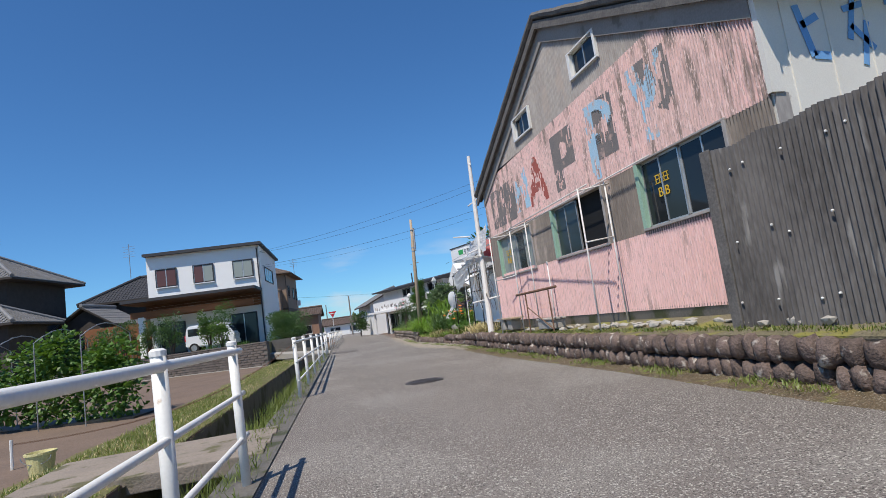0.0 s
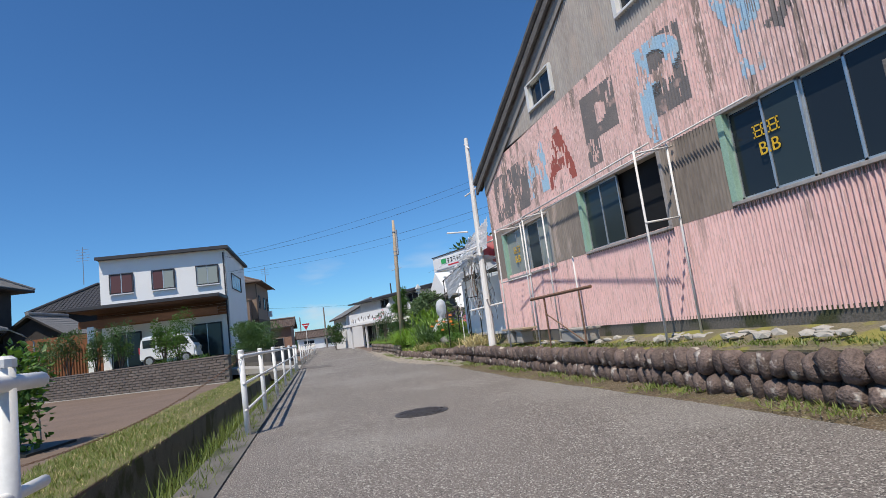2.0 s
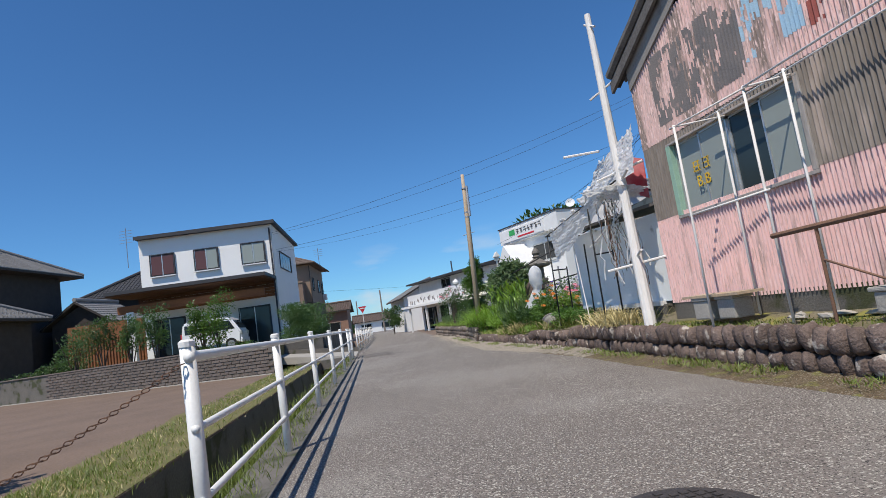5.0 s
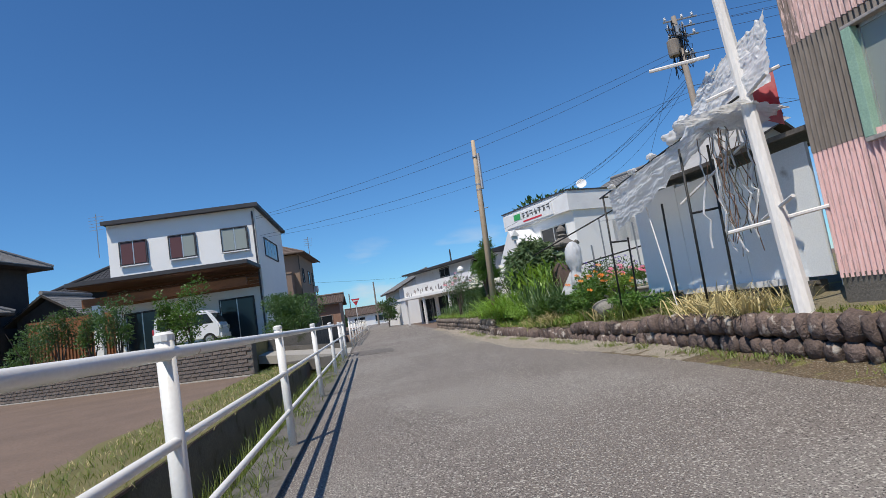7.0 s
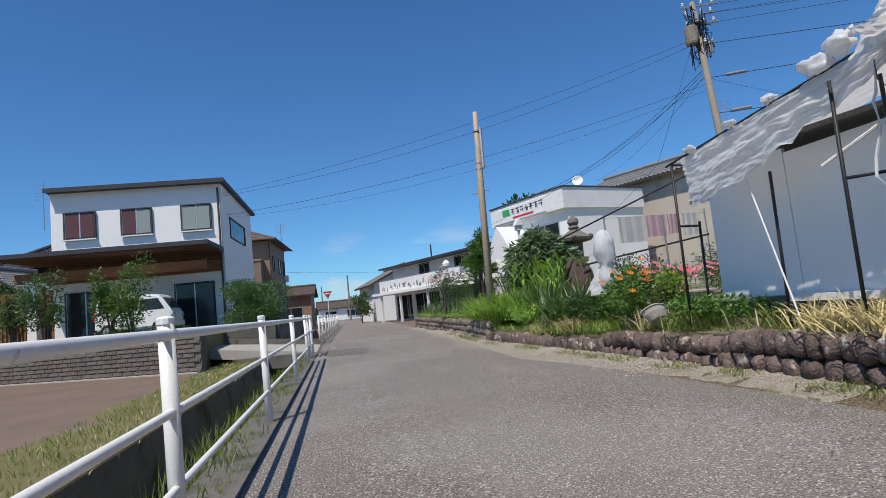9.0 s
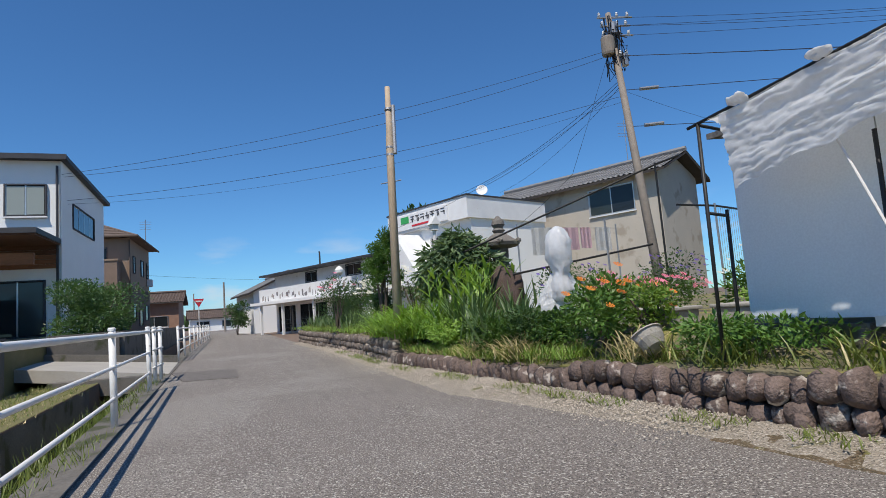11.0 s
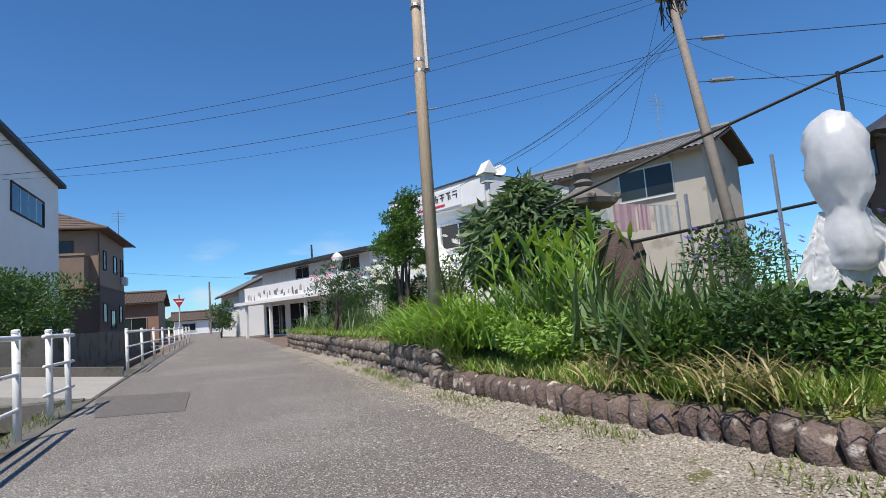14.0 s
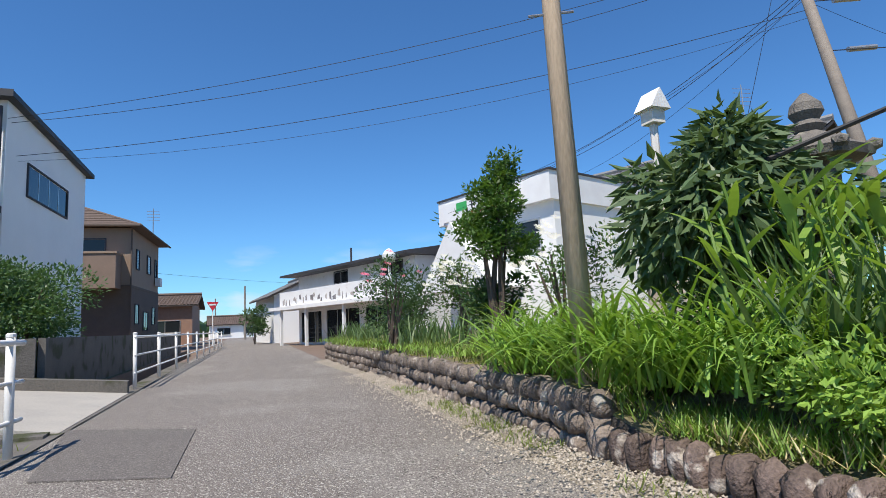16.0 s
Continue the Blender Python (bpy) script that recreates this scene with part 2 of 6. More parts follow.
SIGNWHITE = mat("white_sign_board", (0.80, 0.80, 0.79), (0.72, 0.71, 0.70), scale=2, amount=0.06, bump=0.03, stain=(0.55, 0.50, 0.45), stain_scale=3, stain_level=0.67)
SIGNGREEN = mat("green_sign", (0.05, 0.40, 0.12), amount=0.05, bump=0)
SIGNINK = mat("black_sign_paint", (0.06, 0.06, 0.07), amount=0.1, bump=0)
GRANITE = mat("old_granite", (0.20, 0.18, 0.155), (0.12, 0.11, 0.10), scale=6, fine=70, amount=0.5, bump=0.6, stain=(0.30, 0.28, 0.22), stain_scale=6, stain_level=0.6)
ROCK = mat("brown_boulder", (0.10, 0.068, 0.055), (0.065, 0.046, 0.04), scale=5, fine=45, amount=0.45, bump=0.7)
BUCKET = mat("cream_plastic_bucket", (0.66, 0.60, 0.30), (0.62, 0.55, 0.27), rough=0.4, bump=0.03)
CLOTHP = mat("pink_cloth", (0.72, 0.52, 0.55), (0.66, 0.46, 0.50), bump=0.1)
CLOTHW = mat("white_cloth", (0.76, 0.75, 0.72), (0.68, 0.66, 0.62), bump=0.1)
RUST = mat("rusty_steel", (0.22, 0.12, 0.075), (0.14, 0.085, 0.06), scale=9, amount=0.4, bump=0.3)
LEAF = leafmat("green_leaf", (0.095, 0.18, 0.035), (0.06, 0.125, 0.025))
LEAFDK = leafmat("dark_green_leaf", (0.07, 0.13, 0.042), (0.045, 0.09, 0.03))
LOQUAT = leafmat("loquat_leaf", (0.105, 0.155, 0.07), (0.07, 0.115, 0.05))
LEAFLT = leafmat("bright_green_leaf", (0.22, 0.34, 0.06), (0.15, 0.26, 0.05))
BLADE = leafmat("lily_blade", (0.20, 0.33, 0.05), (0.13, 0.24, 0.04))
IRIS = leafmat("blue_green_iris_blade", (0.14, 0.215, 0.08), (0.10, 0.165, 0.06))
STRAW = leafmat("straw_blade", (0.54, 0.45, 0.22), (0.42, 0.35, 0.17), glow=(0.55, 0.48, 0.26))
GRASSM = leafmat("grass_blade", (0.125, 0.17, 0.035), (0.18, 0.19, 0.055))
ORANGE = leafmat("orange_petal", (0.72, 0.20, 0.03), (0.75, 0.30, 0.05), vary=0.2)
PETALP = leafmat("pink_petal", (0.72, 0.16, 0.26), (0.75, 0.35, 0.42), vary=0.25)
PETALW = leafmat("white_petal", (0.75, 0.73, 0.68), (0.70, 0.66, 0.60), vary=0.1)
PETALV = leafmat("violet_petal", (0.12, 0.06, 0.38), (0.17, 0.09, 0.42), vary=0.3)
BARK = mat("bark", (0.12, 0.09, 0.07), (0.08, 0.06, 0.045), scale=8, fine=50, bump=0.5, stretch=(1, 1, 0.3))
NETGREEN = mat("green_net", (0.03, 0.22, 0.13), (0.025, 0.18, 0.10), bump=0.1)


def glassmat(name, tint, rough=0.04):
    m = bpy.data.materials.new(name)
    m.use_nodes = True
    b = m.node_tree.nodes["Principled BSDF"]
    b.inputs["Base Color"].default_value = (*tint, 1)
    b.inputs["Roughness"].default_value = rough
    b.inputs["Specular IOR Level"].default_value = 0.4
    return m


GLASS = glassmat("dark_window_glass", (0.02, 0.024, 0.026))
GLASSGR = glassmat("dusty_window_glass", (0.035, 0.048, 0.048), 0.14)
GLASSBR = glassmat("glass_over_brown_curtain", (0.13, 0.055, 0.045), 0.12)
GLASSLT = glassmat("frosted_window_glass", (0.30, 0.33, 0.30), 0.3)


# ---- helpers of this scene ----
def finish(name, bm, material, smooth=False):
    me = bpy.data.meshes.new(name)
    if not bm.faces and not bm.edges:
        bm.verts.new((0, 0, 0))
    bmesh.ops.recalc_face_normals(bm, faces=bm.faces) if len(bm.faces) < 30000 and not smooth else None
    bm.to_mesh(me)
    bm.free()
    me.materials.append(material)
    if smooth:
        me.polygons.foreach_set("use_smooth", [True] * len(me.polygons))
    return me


def thing(name, at, label, category, group="", kind=""):
    ob = new(name)
    ob.empty_display_size = 0.1
    ob.location = at
    return tagged(ob, label, category, group, kind)


def part(name, bm, material, parent=None, label="", smooth=False):
    """One mesh in world metres, as a part under a thing or a part."""
    ob = new(name, finish(name, bm, material, smooth))
    if parent:
        ob.parent = parent
        if not parent.parent:
            ob.matrix_parent_inverse = Matrix.Translation(-parent.location)
    return tagged(ob, label)


def solo(name, bm, material, label, category, group="", kind="", smooth=False):
    return tagged(part(name, bm, material, None, "", smooth), label, category, group, kind)


def box(bm, x0, y0, z0, x1, y1, z1, m=None, bevel=0.0):
    """An axis-parallel box, then turned by m."""
    r = bmesh.ops.create_cube(bm, size=1.0, matrix=Matrix.Translation(((x0 + x1) / 2, (y0 + y1) / 2, (z0 + z1) / 2)) @ Matrix.Diagonal((abs(x1 - x0), abs(y1 - y0), abs(z1 - z0), 1)))
    vs = r["verts"]
    if bevel:
        es = list({e for v in vs for e in v.link_edges})
        k = bmesh.ops.bevel(bm, geom=es, offset=bevel, segments=2, affect="EDGES", profile=0.6)
        vs = list({v for f in k["faces"] for v in f.verts} | {v for v in vs if v.is_valid})
    if m:
        bmesh.ops.transform(bm, matrix=m, verts=vs)
    return bm


def tube(bm, points, r, sides=8, r2=None):
    """A pipe along points, with a radius that may taper, capped."""
    pts = [Vector(p) for p in points]
    rings = []
    for i, p in enumerate(pts):
        d = (pts[min(i + 1, len(pts) - 1)] - pts[max(i - 1, 0)]).normalized()
        a = d.orthogonal().normalized()
        b = d.cross(a)
        k = r if r2 is None else r + (r2 - r) * i / (len(pts) - 1)
        rings.append([bm.verts.new(p + k * (math.cos(2 * math.pi * s / sides) * a + math.sin(2 * math.pi * s / sides) * b)) for s in range(sides)])
    for u, v in zip(rings, rings[1:]):
        best = min(range(sides), key=lambda o: (u[0].co - v[o].co).length)
        for s in range(sides):
            bm.faces.new((u[s], u[(s + 1) % sides], v[(s + 1 + best) % sides], v[(s + best) % sides]))
    bm.faces.new(rings[0][::-1])
    bm.faces.new(rings[-1])
    return bm


def B():
    return bmesh.new()


def prism(bm, outline, ext, m=None):
    """An outline of points, pushed along the vector ext."""
    a = [bm.verts.new(Vector(p)) for p in outline]
    b = [bm.verts.new(Vector(p) + Vector(ext)) for p in outline]
    n = len(a)
    bm.faces.new(a)
    bm.faces.new(b[::-1])
    for i in range(n):
        bm.faces.new((a[i], b[i], b[(i + 1) % n], a[(i + 1) % n]))
    if m:
        bmesh.ops.transform(bm, matrix=m, verts=a + b)
    return bm


def blob(bm, at, size, seed=0, sub=2, rough=0.25, power=1.0):
    r = bmesh.ops.create_icosphere(bm, subdivisions=sub, radius=1.0)
    o = Vector((seed * 3.7, seed * 1.3, seed * 2.1))
    for v in r["verts"]:
        k = 1 + rough * noise.noise(v.co * 1.4 + o) + rough * 0.4 * noise.noise(v.co * 4 + o)
        v.co = Vector((v.co.x * size[0], v.co.y * size[1], v.co.z * size[2])) * k + Vector(at)
    return bm


def lathe(bm, profile, at, sides=16):
    """A turned shape from (radius, height) pairs."""
    rings = []
    for r, z in profile:
        rings.append([bm.verts.new((at[0] + r * math.cos(2 * math.pi * s / sides), at[1] + r * math.sin(2 * math.pi * s / sides), at[2] + z)) for s in range(sides)])
    for u, v in zip(rings, rings[1:]):
        for s in range(sides):
            bm.faces.new((u[s], u[(s + 1) % sides], v[(s + 1) % sides], v[s]))
    bm.faces.new(rings[0][::-1])
    bm.faces.new(rings[-1])
    return bm


def wave(bm, base, along, up, out, n0, n1, low, high, pitch=0.076, depth=0.016, steps=6, rise=1):
    """Corrugated sheet: runs from n0 to n1 metres along, from low(n) to high(n) up."""
    along, up, out, base = Vector(along), Vector(up), Vector(out), Vector(base)
    count = max(2, int(round((n1 - n0) / pitch * steps)))
    prev = None
    for i in range(count + 1):
        n = n0 + (n1 - n0) * i / count
        d = depth * math.sin(2 * math.pi * n / pitch)
        lo, hi = low(n), high(n)
        col = [bm.verts.new(base + along * n + up * (lo + (hi - lo) * k / rise) + out * d) for k in range(rise + 1)]
        if prev:
            for k in range(rise):
                bm.faces.new((prev[k], col[k], col[k + 1], prev[k + 1]))
        prev = col
    return bm


def inside(p, poly):
    hit = False
    for (x0, y0), (x1, y1) in zip(poly, poly[1:] + poly[:1]):
        if (y0 > p[1]) != (y1 > p[1]) and p[0] < (x1 - x0) * (p[1] - y0) / (y1 - y0) + x0:
            hit = not hit
    return hit


def painted(bm, base, along, up, out, n0, n1, z0, z1, test, pitch=0.076, depth=0.016, wear=0.0, seed=0):
    """Paint that follows a corrugated sheet, where test(u, v) holds on the unit square."""
    along, up, out, base = Vector(along), Vector(up), Vector(out), Vector(base)
    du, dv = pitch / 6, 0.022
    cu, cv = int((n1 - n0) / du), int((z1 - z0) / dv)

    def vert(i, j):
        n = n0 + i * du
        return bm.verts.new(base + along * n + up * (z0 + j * dv) + out * (depth * math.sin(2 * math.pi * n / pitch) + 0.004))
    for i in range(cu):
        for j in range(cv):
            u, v = (i + 0.5) / cu, (j + 0.5) / cv
            if test(u, v) and noise.noise(Vector((n0 + i * du, (z0 + j * dv) * 0.7, seed)) * 3.5) + 0.75 * noise.noise(Vector(((n0 + i * du) * 42, (z0 + j * dv) * 5, seed))) > wear - 0.5:
                bm.faces.new((vert(i, j), vert(i + 1, j), vert(i + 1, j + 1), vert(i, j + 1)))
    return bm


def writing(name, text, size, m, material, parent, label=""):
    cu = bpy.data.curves.new(name, "FONT")
    cu.body, cu.size, cu.extrude, cu.align_x, cu.align_y = text, size, 0.003, "CENTER", "CENTER"
    tmp = bpy.data.objects.new("tmp", cu)
    me = bpy.data.meshes.new_from_object(tmp)
    bpy.data.objects.remove(tmp)
    bm = B()
    bm.from_mesh(me)
    bmesh.ops.transform(bm, matrix=m, verts=bm.verts)
    return part(name, bm, material, parent, label)


def cable(points, sag, r=0.012, label="black overhead power cable strung between poles", n=14):
    bm = B()
    for a, b in zip(points, points[1:]):
        a, b = Vector(a), Vector(b)
        tube(bm, [a.lerp(b, i / n) - Vector((0, 0, sag * 4 * (i / n) * (1 - i / n))) for i in range(n + 1)], r * 0.65, 4)
    return solo("overhead_cable", bm, CABLE, label, "cable", "overhead cables")


def leaves(bm, centre, size, count, leaf, rng, hollow=0.35, drop=0.0, wide=0.5):
    """Many folded leaves in an uneven, gappy crown."""
    lobes = [(Vector((rng.uniform(-0.55, 0.55), rng.uniform(-0.55, 0.55), rng.uniform(-0.6, 0.6))), rng.uniform(0.32, 0.58)) for _ in range(11)]
    c, s = Vector(centre), Vector(size)
    for _ in range(count):
        lobe, lr = rng.choice(lobes)
        d = Vector((rng.gauss(0, 1), rng.gauss(0, 1), rng.gauss(0, 1))).normalized()
        p = lobe + d * lr * (hollow + (1 - hollow) * rng.random() ** 0.6)
        p = c + Vector((p.x * s.x, p.y * s.y, p.z * s.z))
        f = (d + Vector((rng.uniform(-1, 1), rng.uniform(-1, 1), rng.uniform(-0.6, 0.6) - drop))).normalized()
        side = f.cross(Vector((rng.uniform(-1, 1), rng.uniform(-1, 1), 1))).normalized()
        nrm = f.cross(side)
        k = leaf * rng.uniform(0.6, 1.3)
        a, t = bm.verts.new(p), bm.verts.new(p + f * k - nrm * k * 0.1)
        l, r = bm.verts.new(p + f * k * 0.5 + side * k * wide / 2 + nrm * k * 0.1), bm.verts.new(p + f * k * 0.5 - side * k * wide / 2 + nrm * k * 0.1)
        bm.faces.new((a, l, t))
        bm.faces.new((a, t, r))
    return bm


def blades(bm, at, count, length, width, rng, spread=0.15, lean=0.5, droop=0.5, segs=5, up=1.0):
    """Strap leaves that rise from a foot and arch over."""
    for _ in range(count):
        a = rng.uniform(0, 2 * math.pi)
        p = Vector(at) + Vector((rng.gauss(0, spread), rng.gauss(0, spread), 0))
        ln = length * rng.uniform(0.6, 1.15)
        h = Vector((math.cos(a), math.sin(a), 0))
        d = (h * lean * rng.uniform(0.3, 1.2) + Vector((0, 0, up))).normalized()
        side = Vector((-h.y, h.x, 0)).lerp(h, rng.uniform(-0.6, 0.6)).normalized()
        prev = None
        w0 = width * rng.uniform(0.7, 1.2)
        for i in range(segs + 1):
            f = i / segs
            w = w0 * (1 - f ** 2.2) * (0.65 + 0.7 * min(f * 3, 1) * 0.5) + 0.001
            pair = (bm.verts.new(p - side * w / 2), bm.verts.new(p + side * w / 2))
            if prev:
                bm.faces.new((prev[0], prev[1], pair[1], pair[0]))
            prev = pair
            p = p + d * ln / segs
            d = (d - Vector((0, 0, droop * rng.uniform(0.5, 1.3) * 2.2 / segs * (0.3 + f))) + h * 0.05).normalized()
    return bm


def plant(name, at, label, category, blade_sets, group=""):
    """A clump: each set is (part name, material, kwargs of blades)."""
    t = thing(name, at, label, category, group)
    for nm, material, bm in blade_sets:
        part(nm, bm, material, t)
    return t


def fence_x(y):
    return -1.0 + 0.066 * y


def pw(pairs, v):
    """Piecewise straight line through (v, value) pairs."""
    for (a, p), (b, q) in zip(pairs, pairs[1:]):
        if v <= b:
            return p + (q - p) * max(0, (v - a)) / (b - a) if v >= a else p
    return pairs[-1][1]


WALL_LINE = ((-12, 3.55), (3.5, 4.0), (6, 4.1), (9, 4.24), (13, 4.45), (17, 4.74), (20, 4.75), (25, 4.7), (26.2, 4.9), (28.3, 5.1), (32, 5.45), (38, 5.8), (42, 6.3))


def wall_x(y):
    return pw(WALL_LINE, y)


def wall_top(y):
    return pw(((6, 0.48), (11, 0.43), (18, 0.42), (20, 0.33), (22, 0.25), (24.8, 0.24), (25.2, 0.5), (42, 0.52)), y)


# ---- ground, road, ditch ----
rng = random.Random(4)


def strip(bm, ys, sections):
    """A sheet from cross-sections: sections(y) gives (x, z) pairs."""
    prev = None
    for y in ys:
        row = [bm.verts.new((x, y, z)) for x, z in sections(y)]
        if prev:
            for i in range(len(row) - 1):
                bm.faces.new((prev[i], prev[i + 1], row[i + 1], row[i]))
        prev = row
    return bm


YS = [-900, -200, -60, -20] + [-12 + i for i in range(80)] + [75, 90, 150, 300, 900]


def ditch_deep(y):
    return 0.85 if y < 62 else 0.05


def ground_cut(y):
    f = fence_x(max(-20, min(y, 62)))
    d = ditch_deep(y)
    return [(-900, -0.12), (-60, -0.12), (f - 3.0, -0.12), (f - 1.45, -0.05), (f - 1.27, -0.03), (f - 1.25, -d), (f - 0.28, -d), (f - 0.26, -0.01), (f + 0.6, -0.012), (wall_x(max(-12, min(y, 42))), -0.012), (60, -0.012), (900, -0.012)]


solo("ground", strip(B(), YS, ground_cut), GROUND, "brown bare earth field reaching the horizon", "ground", kind="structure")
RY = [-40 + i for i in range(130)] + [100, 130, 200, 320]


def road_right(y):
    return pw(((-12, 3.25), (4, 3.72), (7, 3.9), (12, 4.0), (16, 4.3), (18.6, 4.3), (20.2, 4.12), (21.2, 3.97), (23, 4.13), (25.5, 4.45), (27.2, 4.65), (33.5, 5.28), (39, 5.5)), y) if y < 39 else 5.5 + (y - 39) * 0.09


def road_cut(y):
    return [(fence_x(y) + 0.06, 0.0), ((fence_x(y) + road_right(y)) / 2, 0.012), (road_right(y) + 0.3, 0.0)]


solo("road", strip(B(), RY, road_cut), ASPHALT, "grey worn asphalt lane with coarse aggregate", "road", kind="structure")
bm = B()
strip(bm, [-12 + i * 0.1 for i in range(300)], lambda y: [(road_right(y) - 0.1, -0.012), (road_right(y) - 0.03 + 0.06 * noise.noise(Vector((y * 1.3, 0, 0))) + 0.03 * noise.noise(Vector((y * 7, 0, 0))), 0.008), (road_right(y) + 0.18, 0.02 + 0.02 * noise.noise(Vector((y * 4, 2, 0)))), (wall_x(y) + 0.05, 0.07)])
solo("verge_moss", bm, MOSS, "mossy earth strip along the foot of the stone wall", "verge", kind="structure")
bm = B()
strip(bm, [16.0 + i * 0.08 for i in range(288)], lambda y: [(road_right(y) - 0.1, -0.012), (road_right(y) + 0.02 + 0.12 * noise.noise(Vector((y * 0.9, 3, 0))) + 0.07 * noise.noise(Vector((y * 6, 3, 0))), 0.011), (road_right(y) + 0.2, 0.026), (wall_x(y) + 0.05, 0.085)])
solo("verge_gravel", bm, GRAVEL, "pale gravel and weeds spilling onto the road edge", "verge", kind="structure")
bm = B()
strip(bm, [-15 + i for i in range(60)], lambda y: [(fence_x(y) - 0.26, 0.004), (fence_x(y) + 0.10, 0.016)] if y < 60 else [])
solo("kerb", bm, CONC_DK, "dark weathered concrete lip along the ditch", "kerb", kind="structure")
bm = B()
strip(bm, [-15 + i for i in range(60)], lambda y: [(fence_x(y) - 2.9 + 0.3 * noise.noise(Vector((y * 0.5, 9, 0))), -0.112), (fence_x(y) - 1.7, -0.05), (fence_x(y) - 1.28, -0.022)])
solo("grass_bank", bm, TURF, "dry yellow-green mown grass bank beside the ditch", "grass", kind="structure")
bm = B()
strip(bm, [-15 + i for i in range(76)], lambda y: [(fence_x(y) - 1.24, -0.62), (fence_x(y) - 0.3, -0.62)])
solo("ditch_water", bm, WATER, "shallow murky water in a concrete ditch", "water", kind="structure")
bm = B()
strip(bm, [-15 + i * 0.5 for i in range(86)], lambda y: [(fence_x(y) - 0.85 + 0.12 * noise.noise(Vector((y, 5, 0))), -0.63), (fence_x(y) - 0.6, -0.45), (fence_x(y) - 0.27, -0.30)])
solo("ditch_bank", bm, TURF, "weedy silt bank inside the ditch", "grass", kind="structure")
bm = B()
strip(bm, [-15 + i for i in range(44)], lambda y: [(fence_x(y) - 1.245, -0.8), (fence_x(y) - 1.235, -0.04)])
solo("ditch_wall", bm, CONC_DK, "stained dark concrete side wall of the ditch", "wall", kind="structure")
# square patch and manhole on the road
bm = B()
prism(bm, [(1.02, 29.4, 0.004), (1.22, 26.9, 0.004), (2.15, 26.4, 0.006), (2.3, 28.45, 0.006)], (0, 0, 0.012))
solo("road_patch", bm, PATCH, "darker rectangular asphalt repair patch", "patch", kind="structure")
MH = (1.74, 9.48, 0.012)
mh = thing("manhole_cover", MH, "round dark cast-iron manhole cover with raised studs", "manhole cover")
part("rim", lathe(B(), [(0.335, -0.01), (0.335, 0.006), (0.30, 0.008)], MH, 40), IRON, mh)
part("lid", lathe(B(), [(0.292, 0.0), (0.292, 0.012), (0.28, 0.014)], MH, 40), IRON, mh)
bm = B()
for i in range(-5, 6):
    for j in range(-5, 6):
        if math.hypot(i, j) * 0.052 < 0.265:
            box(bm, MH[0] + i * 0.052 - 0.018, MH[1] + j * 0.052 - 0.018, MH[2] + 0.012, MH[0] + i * 0.052 + 0.018, MH[1] + j * 0.052 + 0.018, MH[2] + 0.02)
part("stud_pattern", bm, IRON, mh)
# slab bridges over the ditch
for y0, y1, far in ((5.7, 7.3, -2.7),):
    sb = thing("slab_bridge", (fence_x(6.5) - 0.7, 6.5, 0.0), "pale concrete slabs bridging the ditch", "slab bridge")
    for k in range(3):
        a = y0 + (y1 - y0) * k / 3
        part("slab", box(B(), far - 0.2, a + 0.008, -0.13, fence_x(a) - 0.03, a + (y1 - y0) / 3 - 0.008, 0.03, bevel=0.012), OLDSLAB, sb)
dw = thing("driveway_bridge", (0.2, 31, 0.0), "pale concrete driveway slab crossing the ditch", "driveway")
part("deck", prism(B(), [(-3.6, 33.5, 0.3), (-3.6, 30.7, 0.3), (0.98, 29.2, -0.25), (1.22, 33.4, -0.25)], (0, 0, 0.27)), CONC, dw)
part("kerb_lip", prism(B(), [(-3.6, 33.8, 0.45), (-3.6, 33.5, 0.45), (1.2, 33.35, -0.05), (1.2, 33.65, -0.05)], (0, 0, 0.27)), CONC_DK, dw)
part("side_beam", prism(B(), [(-1.3, 29.9, -0.3), (-1.3, 29.5, -0.3), (0.9, 28.9, -0.3), (0.9, 29.2, -0.3)], (0, 0, 0.34)), CONC_DK, dw)
# raised lot behind the stone wall
bm = B()


def lot_cut(y):
    w = wall_x(y) + 0.1
    t = wall_top(y)
    back = 0.58 if y < 18 else 0.62
    rough_z = 0.05 * noise.noise(Vector((y * 0.8, 1, 0)))
    return [(w, -0.3), (w, t - 0.03), (w + 0.45, t + 0.03 + rough_z), (w + 1.0, back + rough_z), (w + 3, back + 0.03), (60, back + 0.1)]


strip(bm, [-12 + i * 0.5 for i in range(105)] , lot_cut)
solo("garden_bed", bm, SOIL, "raised earth lot with moss behind the stone wall", "garden", kind="structure")
bm = B()
strip(bm, [-12 + i * 0.5 for i in range(105)], lambda y: [(wall_x(y) + 0.06, -0.2), (wall_x(y) + 0.09, wall_top(y) - 0.05), (wall_x(y) + 0.25, wall_top(y) - 0.04)])
STONEWALL = solo("stone_wall", bm, MORTAR, "low retaining wall of dark rounded fieldstones in mortar", "stone wall", kind="structure")


